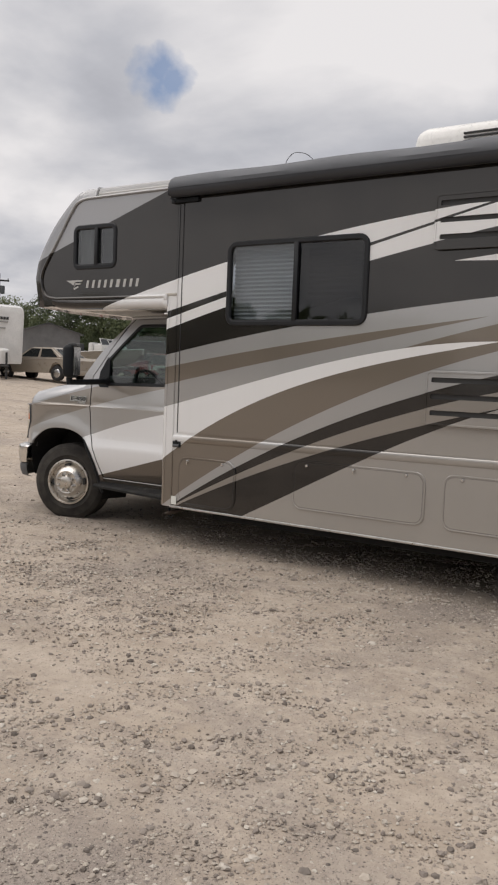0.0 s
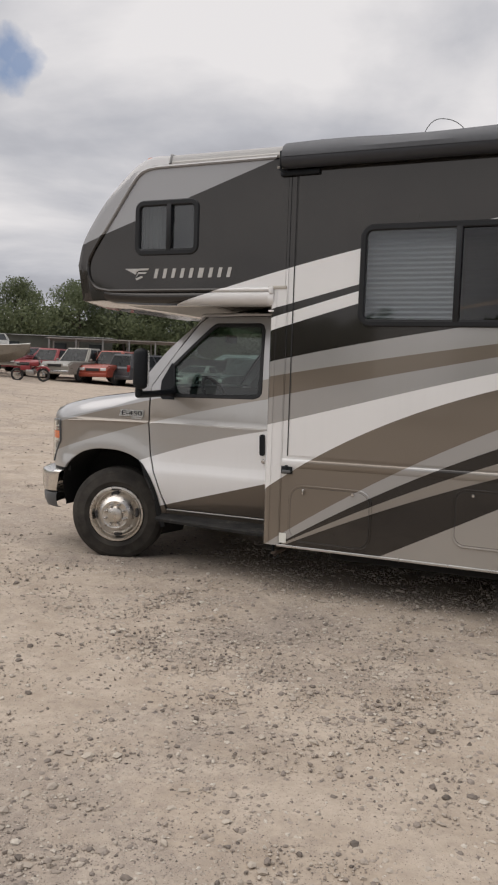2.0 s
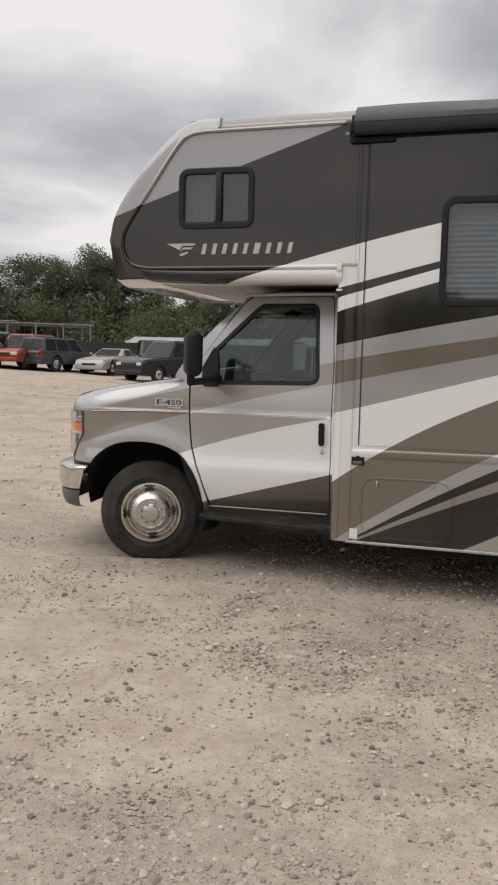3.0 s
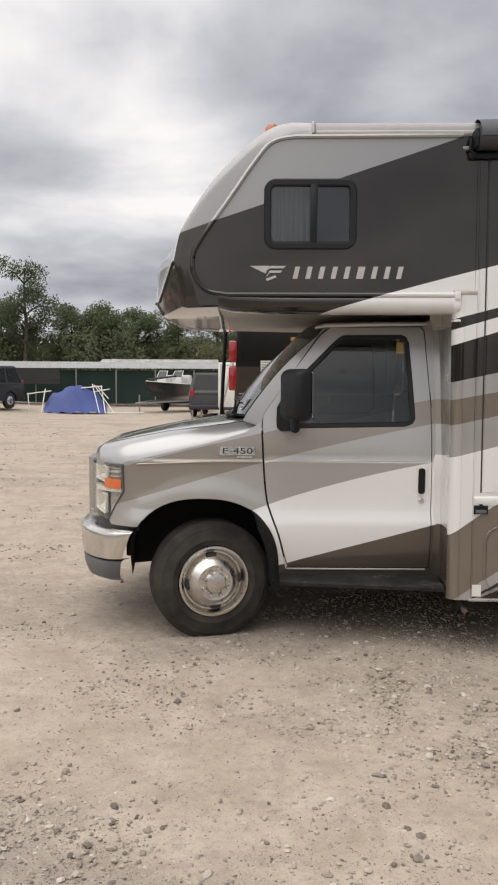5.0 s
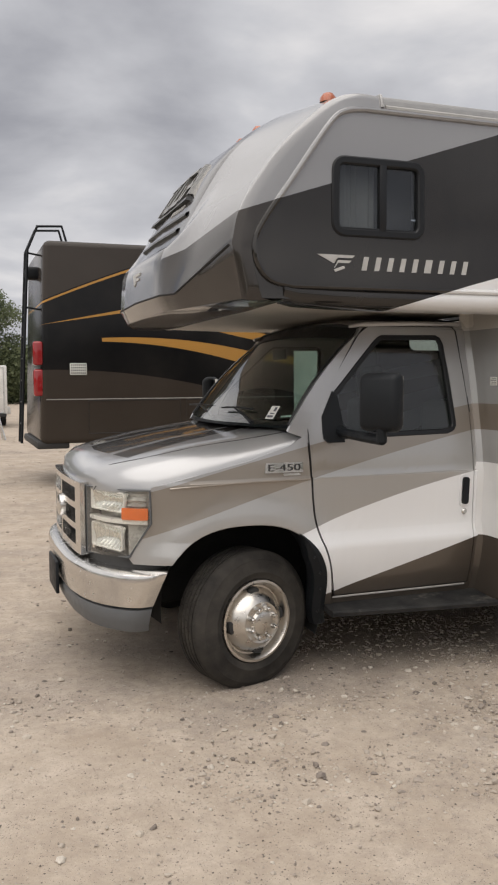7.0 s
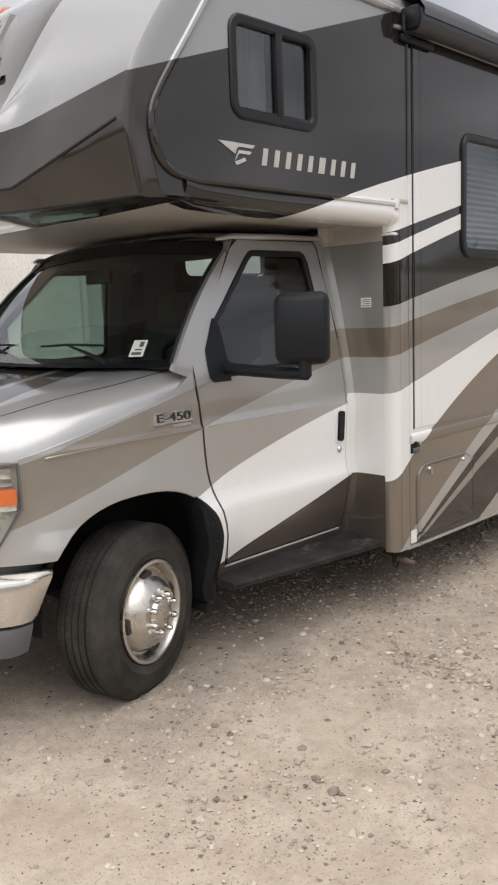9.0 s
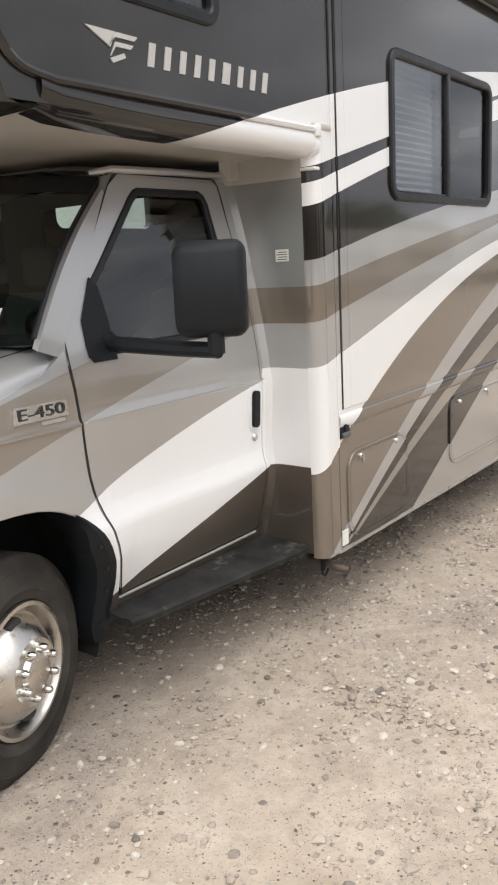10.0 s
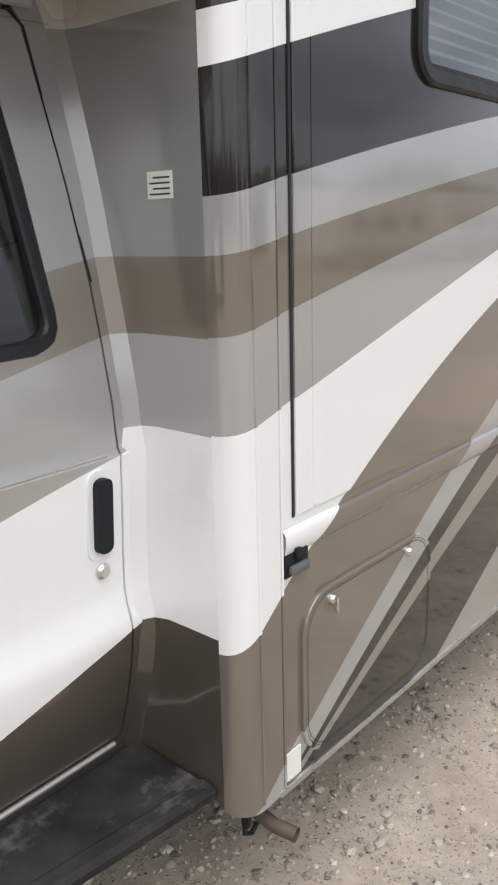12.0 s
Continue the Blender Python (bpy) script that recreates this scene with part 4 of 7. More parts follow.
    wg = rvpart("front_wing", fx(sheet(wing, (), 0.02, CZ2, CX2, flare)), M_CAB, label="silver front wing with taupe sweep")
    lip = [tuple(flare(Vector((s, 0.006, z)))) for s, z in cut[1:-1]]
    rvpart("arch_lip", fx(tube(lip, 0.005, sides=8)), M_CAB, wg)
    liner = loft([[tuple(flare(Vector((on_arch(a, 0.004)[0], 0.012, on_arch(a, 0.004)[1])))),
                   (on_arch(a, 0.03)[0], 0.70, on_arch(a, 0.03)[1]), (cx, 0.72, cz)] for a in np.linspace(-0.45, math.pi + 0.10, 30)])
    rvpart("wheel_liner", fx(liner), M_WELL, wg, "black wheel well")
    ln = [tuple(wrap(Vector((s, -0.001, z)))) for s, z in spline([(-1.24, 1.15), (-1.6, 1.148), (-1.95, 1.135), (-2.03, 1.13)], 14)]
    rvpart("ridge_line", fx(tube(ln, 0.006, sides=6)), M_CAB, wg)
    # guard along the rear of the arch, ending in a flap in front of the step
    path = [(*on_arch(a), 1.0) for a in np.linspace(0.95, 0.05, 14)] + [(cx + rx + 0.004, 0.40, 1.0), (cx + rx + 0.012, 0.35, 0.9), (cx + rx + 0.02, 0.315, 0.8)]
    rows = []
    for k, (s_, z, w) in enumerate(path):
        g_ = min(1.0, k / 5) * w
        rows.append([tuple(flare(Vector((s_ + 0.004, -0.007, z)))), tuple(flare(Vector((s_ - 0.022 * g_, -0.010, z - 0.012 * g_)))),
                     tuple(flare(Vector((s_ - 0.060 * g_, 0.012, z - 0.022 * g_)))), tuple(flare(Vector((s_ - 0.072 * g_, 0.07, z - 0.024 * g_)))),
                     tuple(flare(Vector((s_ - 0.03 * g_, 0.20, z - 0.01 * g_))))])
    guard = rvpart("arch_guard", fx(loft(rows)), M_BLACK, wg, "riveted black arch guard ending in a flap")
    for k in (5, 8, 11, 14):
        q = flare(Vector((path[k][0] - 0.034, -0.008, path[k][1] - 0.014)))
        rv_ = lathe([(0, -0.006), (0.006, -0.004), (0.008, 0.003)], steps=8)
        rv_.transform(Matrix.Translation(q))
        rvpart("rivet", fx(rv_), M_FRAME, guard)


cab_side(False)
cab_side(True)

# bonnet and cowl
HX = [-2.417, -2.405, -2.365, -2.29, -2.1, -1.85, -1.6, -1.4, -1.26, -1.22]
HZ = [1.13, 1.175, 1.225, 1.262, 1.305, 1.355, 1.392, 1.42, 1.44, 1.445]
rows = []
for x, zc in zip(HX, HZ):
    k = float(np.clip((x + 2.415) / 0.25, 0, 1))
    y0 = float(np.interp(-x, -PLAN[:, 0], PLAN[:, 1]))
    low = float(np.interp(x, [-2.417, -2.16, -1.95, -1.6, -1.23], [1.12, 1.13, 1.17, 1.25, 1.372]))
    row = []
    for t, d in ((0.0, 1.0), (0.012, 0.72), (0.04, 0.40), (0.09, 0.17), (0.18, 0.055), (0.36, 0.02), (0.62, 0.0), (1.0, 0.0)):
        y = y0 + (1.27 - y0) * t if t else y0 + 0.004
        crown = 0.02 * t
        row.append((x, y + lean(low) * max(0.0, 1 - t / 0.18), zc - 0.02 + crown - (zc - low) * d))
    rows.append(row + [(px, WIDE - py, pz) for px, py, pz in row[-2::-1]])
bonnet = rvpart("bonnet", loft(rows), M_CAB, label="silver bonnet with dark sweeps", smooth=50)
for fl in (0, 1):
    seam = [(x, float(np.interp(x, [-2.33, -2.1, -1.6, -1.25], [0.62, 0.50, 0.42, 0.40])), 0) for x in np.linspace(-2.37, -1.26, 14)]
    ln = []
    for x, y, _ in seam:
        zc = float(np.interp(x, HX, HZ))
        y0 = float(np.interp(-x, -PLAN[:, 0], PLAN[:, 1]))
        t = (y - y0) / (1.27 - y0)
        low = float(np.interp(x, [-2.417, -2.16, -1.95, -1.6, -1.23], [1.12, 1.13, 1.17, 1.25, 1.372]))
        d = float(np.interp(t, [0, 0.012, 0.04, 0.09, 0.18, 0.36], [1.0, 0.72, 0.40, 0.17, 0.055, 0.02]))
        ln.append((x, y, zc - 0.02 + 0.02 * t - (zc - low) * d + 0.0005))
    b = tube(ln, 0.0022, sides=5)
    rvpart("shut_line", mirror(b) if fl else b, M_RUBBER, bonnet)
cowl = loft([[(-1.52 + 0.22 * abs(u) ** 2.2, 1.27 + u * 0.90, 1.425), (-1.36 + 0.10 * abs(u) ** 2, 1.27 + u * 0.90, 1.455), (-1.25 + 0.06 * abs(u) ** 2, 1.27 + u * 0.90, 1.44)]
             for u in np.linspace(-1, 1, 17)])
rvpart("cowl", cowl, M_BLACK, label="black slotted cowl panel")

# windscreen, pillars and cab roof
ws = []
for k in range(9):
    t = k / 8
    row = []
    for u in np.linspace(-1, 1, 17):
        a = abs(u)
        xb, xt = -1.475 + 0.135 * a ** 2.4, -0.93 + 0.100 * a ** 2.4
        yb, yt = 1.27 + u * 0.95, 1.27 + u * 0.80
        zb, zt = 1.435 + 0.012 * a, 2.035 - 0.045 * a ** 2
        bow = 0.03 * math.sin(t * math.pi)
        row.append((xb + (xt - xb) * t - bow, yb + (yt - yb) * t, zb + (zt - zb) * t + bow * 0.5))
    ws.append(row)
screen = rvpart("windscreen", loft(ws), M_WINDSH, label="curved windscreen with green tint")
band = loft([[(x - 0.003, y, z + 0.002) for x, y, z in r] for r in (ws[7], ws[8])])
rvpart("shade_band", band, M_FRAME, screen, "dark top band")
for fl in (0, 1):
    edge = [r[0] for r in ws]
    rvpart("screen_seal", tube([(x - 0.004, y if not fl else WIDE - y, z) for x, y, z in edge], 0.010, sides=6), M_FRAME, screen)
    pil = []
    for k, (x, y, z) in enumerate(edge):
        d = wrap(Vector((float(np.interp(z, [1.43, 1.985], [-1.245, -0.86])), 0, z)))
        pil.append([(x, y, z), (x + 0.004, y * 0.5 + d.y * 0.5 - 0.02, z + 0.012), (d.x - 0.002, d.y - 0.006, z), (d.x + 0.01, d.y + 0.05, z)])
    a0 = pil[0]  # foot of the pillar, down to the top of the wing
    foot_ = [(a0[0][0] - 0.02, a0[0][1] - 0.006, a0[0][2] - 0.03), (a0[1][0] - 0.025, a0[1][1] - 0.004, a0[1][2] - 0.05), (a0[2][0] - 0.004, a0[2][1] - 0.003, a0[2][2] - 0.08), a0[3]]
    b = loft([foot_] + pil)
    rvpart("screen_pillar", mirror(b) if fl else b, M_CAB)
rf = []
for x, dz in ((-0.93, 0.0), (-0.85, 0.028), (-0.6, 0.045), (-0.1, 0.05)):
    rf.append([(x + (0.085 * abs(u) ** 2.4 if dz < 0.04 else 0), 1.27 + u * 0.85, 2.035 - 0.045 * abs(u) ** 6 + dz * (1 - abs(u) ** 4)) for u in np.linspace(-1, 1, 17)])
rvpart("cab_roof", loft(rf), M_CAB)
for fl in (0, 1):
    ln = [(-0.90, 0.47, 2.0), (-0.84, 0.415, 2.012), (-0.5, 0.412, 2.02), (-0.20, 0.415, 2.022)]
    b = tube(ln, [0.01, 0.014, 0.014, 0.012], sides=8)
    rvpart("drip_rail", mirror(b) if fl else b, M_CAB)
# wipers and inspection sticker
for y0 in (0.66, 1.42):
    b = tube([(-1.435, y0, 1.448), (-1.43, y0 + 0.14, 1.485), (-1.435, y0 + 0.30, 1.525)], [0.012, 0.009, 0.006], sides=6)
    tube([(-1.40, y0 + 0.06, 1.525), (-1.438, y0 + 0.30, 1.530), (-1.448, y0 + 0.52, 1.522)], 0.006, b, 6)
    rvpart("wiper", b, M_BLACK)


def on_screen(t, u):
    a0, a1 = Vector(ws[int(t)][int(u)]), Vector(ws[int(t)][int(u) + 1])
    b0, b1 = Vector(ws[int(t) + 1][int(u)]), Vector(ws[int(t) + 1][int(u) + 1])
    return a0.lerp(a1, u % 1).lerp(b0.lerp(b1, u % 1), t % 1) + Vector((-0.006, -0.002, 0.003))


st = loft([[on_screen(0.35, 1.3), on_screen(0.35, 1.95)], [on_screen(1.3, 1.3), on_screen(1.3, 1.95)]])
for t0, t1, u0, u1 in ((0.45, 0.6, 1.4, 1.85), (0.7, 0.78, 1.4, 1.75), (0.9, 1.2, 1.4, 1.6)):
    q = loft([[on_screen(t0, u0) + Vector((-0.002, 0, 0.001)), on_screen(t0, u1) + Vector((-0.002, 0, 0.001))], [on_screen(t1, u0) + Vector((-0.002, 0, 0.001)), on_screen(t1, u1) + Vector((-0.002, 0, 0.001))]])
    rvpart("print_block", q, M_AWNING, screen, smooth=0)
stick = rvpart("screen_sticker", st, M_LABEL, screen, "small printed sticker", smooth=0)

# return panel between the cab and the coach
rows = []
for z in np.linspace(0.37, 2.10, 30):
    yd = 0.255 + lean(min(z, 2.0))
    rows.append([(-0.1195, 0.058, z), (-0.114, 0.06 + (yd - 0.06) * 0.5, z), (-0.112, yd - 0.045, z), (-0.122, yd - 0.012, z), (-0.150, yd + 0.002, z), (-0.175, yd + 0.012, z)])
for fl in (0, 1):
    b = loft(rows)
    rvpart("return_panel", mirror(b) if fl else b, M_RETURN, label="banded panel closing the step from cab to coach")
rvpart("rating_label", boxed(-0.1175, -0.1145, 0.137, 0.204, 1.655, 1.705), M_LABEL, label="printed white label")
for k in range(4):
    rvpart("print_line", boxed(-0.1182, -0.1174, 0.144, 0.198 - 0.01 * (k % 2), 1.662 + 0.01 * k, 1.665 + 0.01 * k), M_INK, smooth=0)

# running boards
for fl in (0, 1):
    b = loft([[(x, 0.33, 0.425), (x, q + 0.05, 0.408), (x, q + 0.042, 0.413), (x, q + 0.012, 0.411), (x, q, 0.40), (x, q + 0.004, 0.380), (x, q + 0.03, 0.374), (x, 0.33, 0.385)]
              for x, q in ((-1.125, 0.205), (-1.0, 0.185), (-0.7, 0.145), (-0.4, 0.11), (-0.125, 0.078))], closed_v=True, caps=True)
    rvpart("running_board", mirror(b) if fl else b, M_STEP, label="dusty black running board with worn patches")
# pipe and bracket below the corner
pp = tube([(0.0, 0.16, 0.30), (-0.02, 0.0, 0.285), (-0.01, -0.055, 0.28)], 0.017, sides=14, caps=False)
rvpart("drain_pipe", pp, M_RUST, label="rusty grey pipe stub under the corner")
bk = boxed(-0.055, -0.04, 0.05, 0.07, 0.27, 0.38, 0.003)
tube([(-0.05, 0.06, 0.29), (-0.055, 0.06, 0.255), (-0.03, 0.06, 0.24), (-0.005, 0.06, 0.26), (-0.008, 0.06, 0.29)], 0.006, bk, 8)
rvpart("tow_ring", bk, M_BLACK)
clip = rvpart("marker_clip", boxed(0.020, 0.105, -0.010, -0.004, 0.872, 0.925, 0.003), M_BLACK, label="small black marker lamp")
rvpart("clip_lens", boxed(0.030, 0.095, -0.024, -0.009, 0.878, 0.900, 0.006), M_VALANCE, clip, "grey ribbed lens")
rvpart("clip_tab", boxed(0.052, 0.072, -0.018, -0.009, 0.908, 0.934, 0.003), M_BLACK, clip)

# headlamps
M_LAMP = plain("lamp_silvering", (0.80, 0.80, 0.77), 0.24, 0.8)
M_LAMPRIM = plain("lamp_inner_rim", (0.78, 0.77, 0.74), 0.3, 0.2)
SI = -PLAN_S[np.argmin(np.abs(PLAN[:, 1] - 0.72))]
lamp_out = [(SW + 0.0, 1.128), (SW + 0.004, 0.95), (SW - 0.12, 0.765), (SI, 0.745), (SI, 1.12), (SW - 0.12, 1.13)]
LX = list(np.arange(SI, SW, 0.04))
for fl in (0, 1):
    fx = mirror if fl else (lambda b: b)
    hl = rvpart("headlamp", fx(sheet(shrink(lamp_out, 0.012), (), 0, (), LX, lambda v: wrap(Vector((v.x, -0.012, v.z))))), M_LENS, label="clear headlamp with chrome reflectors and amber insert")
    rvpart("lamp_bezel", fx(ring(lamp_out, 0.011, 0.03, -0.014, wrap)), M_VALANCE, hl, "dark bezel")
    rvpart("lamp_backing", fx(sheet(lamp_out, (), 0.01, (), LX, lambda v: wrap(Vector((v.x, 0.03 if v.x > SW - 0.16 else 0.075, v.z))))), M_LAMPRIM, hl)
    for z0, z1, s1 in ((0.795, 0.925, SW - 0.17), (1.0, 1.105, SW - 0.15)):
        s0 = SI + 0.03
        bowl = []
        for i in range(33):
            u = i / 32 * 2 - 1
            row = []
            for j in range(13):
                w = j / 12 * 2 - 1
                deep = 0.055 * max(0.0, 1 - abs(u) ** 2.4) * max(0.0, 1 - abs(w) ** 2.4) + 0.006 * abs(math.sin(i * math.pi / 4)) * (1 - u * u)
                row.append(tuple(wrap(Vector((s0 + (s1 - s0) * i / 32 + 0.02 * w, 0.012 + deep, z0 + (z1 - z0) * j / 12)))))
            bowl.append(row)
        rvpart("reflector", fx(loft(bowl)), M_LAMP, hl, "fluted chrome reflector bowl", smooth=20)
        rvpart("reflector_rim", fx(ring(rounded(s0, s1, z0 - 0.004, z1 + 0.004, 0.02), 0.01, 0.02, 0.004, wrap)), M_LAMPRIM, hl)
    corner = [(SW - 0.14, 1.04), (SW - 0.03, 1.04), (SW - 0.03, 1.105), (SW - 0.14, 1.105)]
    rvpart("side_reflector", fx(sheet(corner, (), 0.01, (1.055, 1.07, 1.085), LX, lambda v: wrap(Vector((v.x, 0.02 + 0.012 * math.sin(v.z * 210), v.z))))), M_LAMPRIM, hl)
    rvpart("divider", fx(sheet([(SI, 0.94), (SW - 0.02, 0.945), (SW - 0.02, 0.968), (SI, 0.96)], (), 0.05, (), LX, lambda v: wrap(Vector((v.x, v.y + 0.004, v.z))))), M_LAMPRIM, hl)
    rvpart("turn_lens", fx(sheet(rounded(SW - 0.165, SW - 0.016, 0.968, 1.03, 0.006, 2), (), 0.02, (), LX, lambda v: wrap(Vector((v.x, v.y - 0.006, v.z))))), M_AMBER, hl, "amber turn signal lens")

# grille
gl_s0, gl_s1 = SI - 0.01, -PLAN_S[-1]
gx = list(np.arange(gl_s1, gl_s0, 0.05))
gr = rvpart("grille", sheet([(gl_s0, 0.73), (gl_s1, 0.73), (gl_s1, 1.135), (gl_s0, 1.135)],
            [[(gl_s0 - 0.10, z), (gl_s1 + 0.02, z), (gl_s1 + 0.02, z + 0.085), (gl_s0 - 0.10, z + 0.085)] for z in (0.775, 0.895, 1.015)], 0.05, (), gx,
            lambda v: wrap(Vector((v.x, v.y - 0.045, v.z)))), M_CHROME, label="chrome barred grille")
rvpart("grille", mirror(sheet([(gl_s0, 0.73), (gl_s1, 0.73), (gl_s1, 1.135), (gl_s0, 1.135)],
       [[(gl_s0 - 0.10, z), (gl_s1 + 0.02, z), (gl_s1 + 0.02, z + 0.085), (gl_s0 - 0.10, z + 0.085)] for z in (0.775, 0.895, 1.015)], 0.05, (), gx,
       lambda v: wrap(Vector((v.x, v.y - 0.045, v.z))))), M_CHROME)
rvpart("grille_mesh", boxed(-2.38, -2.365, 0.74, 1.80, 0.73, 1.13), M_INK, gr, "dark mesh behind the bars")
rvpart("badge_plate", lathe([(0, -2.49), (0.05, -2.485), (0.068, -2.475), (0.07, -2.445)], axis="x", at=(0, 1.27, 0.94), steps=20), M_CHROME, gr, "plain oval badge")

# bumper and valance follow the plan
def band_along(profile, s0, s1, n=44, slant=0.0):
    """A band round the front; its ends lean forward towards the bottom and tuck in."""
    zt = max(z for _, z in profile)
    rows = []
    for i, u in enumerate(np.linspace(0, 1, n)):
        tuck = 0.03 * max(0.0, 1 - u * 14) ** 2
        rows.append([tuple(wrap(Vector((-(s0 + slant * (zt - z) + (s1 - s0 - slant * (zt - z)) * u), -o + tuck, z)))) for o, z in profile])
    full = rows + [[(x, WIDE - y, z) for x, y, z in r] for r in rows[-2::-1]]
    return loft(full)


S_B = PLAN_S[np.argmin(np.abs(PLAN[:, 0] + 2.035))]
rvpart("bumper", band_along([(-0.03, 0.712), (0.03, 0.714), (0.07, 0.708), (0.092, 0.695), (0.10, 0.675), (0.097, 0.655), (0.092, 0.55), (0.085, 0.525), (0.06, 0.513), (-0.03, 0.508)], S_B, PLAN_S[-1], slant=0.42),
       M_CHROME, label="chrome wraparound bumper")
rvpart("valance", band_along([(0.02, 0.516), (0.075, 0.508), (0.082, 0.49), (0.075, 0.44), (0.055, 0.39), (0.01, 0.372)], S_B + 0.085, PLAN_S[-1], slant=0.2), M_VALANCE, label="grey lower valance")
rvpart("bumper_gap", band_along([(-0.012, 0.775), (-0.012, 0.70)], S_B, PLAN_S[-1]), M_INK)
rvpart("front_plate", boxed(-2.532, -2.512, 1.05, 1.40, 0.44, 0.63, 0.004), M_BLACK, label="dark blank front plate")

# door mirrors on their arms
def door_mirror(flip):
    def fx(b):
        b.transform(Matrix.Translation((0.06, 0.062, 0.028)))
        return mirror(b) if flip else b

    head = bmesh.new()
    box(head, -1.175, -1.055, -0.365, -0.135, 1.40, 1.70, 0.04, 4)
    for v in head.verts:
        if v.co.x < -1.12:
            v.co.x += 0.03 * (abs(v.co.z - 1.55) / 0.15) ** 2
    swing = Matrix.Translation((-1.115, -0.25, 0)) @ Matrix.Rotation(radians(28), 4, "Z") @ Matrix.Translation((1.115, 0.25, 0))
    head.transform(swing)
    m_ = rvpart("door_mirror", fx(head), M_BLACK, label="black towing mirror on a folding arm")
    face = boxed(-1.054, -1.049, -0.345, -0.155, 1.425, 1.68, 0.002, 1)
    face.transform(swing)
    rvpart("mirror_face", fx(face), M_CHROME, m_, "mirror glass")
    ar = tube([(-1.10, 0.235, 1.385), (-1.10, 0.20, 1.372), (-1.11, -0.1, 1.362), (-1.112, -0.27, 1.36)], [0.034, 0.028, 0.026, 0.026], sides=10)
    tube([(-1.112, -0.26, 1.35), (-1.112, -0.26, 1.42)], 0.028, ar, 10)
    rvpart("mirror_arm", fx(ar), M_BLACK, m_)
    foot = sheet([(-1.02, 1.345), (-1.125, 1.345), (-1.148, 1.365), (-1.152, 1.40), (-1.150, 1.49), (-1.075, 1.632), (-1.045, 1.60), (-1.03, 1.50)], (), 0.02, CZ, (), lambda v: wrap(v + Vector((0, -0.007, 0))))
    rvpart("mirror_foot", (mirror(foot) if flip else foot), M_BLACK, m_, "black corner sail")


door_mirror(False)
door_mirror(True)

# model badge on the wing
bd = sheet([(-1.285, 1.193), (-1.51, 1.193), (-1.50, 1.247), (-1.285, 1.247)], (), 0.008, (), (), lambda v: wrap(v + Vector((0, -0.008, 0))))
badge = rvpart("model_badge", bd, M_CHROME, label="chrome model badge with dark characters")
c = wrap(Vector((-1.395, -0.0095, 1.2035)))
lettering("E-450", 0.052, 0.002, rv_inv @ Matrix.Translation(c) @ Euler((radians(90), 0, 0)).to_matrix().to_4x4() @ Matrix.Diagonal((1.62, 1, 1, 1)), M_INK, badge)
rvpart("badge_strip", sheet([(-1.30, 1.176), (-1.40, 1.176), (-1.40, 1.188), (-1.30, 1.188)], (), 0.006, (), (), lambda v: wrap(v + Vector((0, -0.006, 0)))), M_CHROME, badge)

# ---- wheels ----
def tyre_material():
    g = Graph("tyre_rubber")
    c = g.coords()
    dust = g.noise(c, 7, 5)
    col = g.mix(g.map(dust, 0.35, 0.72), (0.027, 0.025, 0.023), (0.066, 0.06, 0.052))
    return g.principled(col, 0.85, normal=g.bump(g.noise(c, 90, 3), 0.3, 0.003), Specular_IOR_Level=0.25)


M_TYRE = tyre_material()


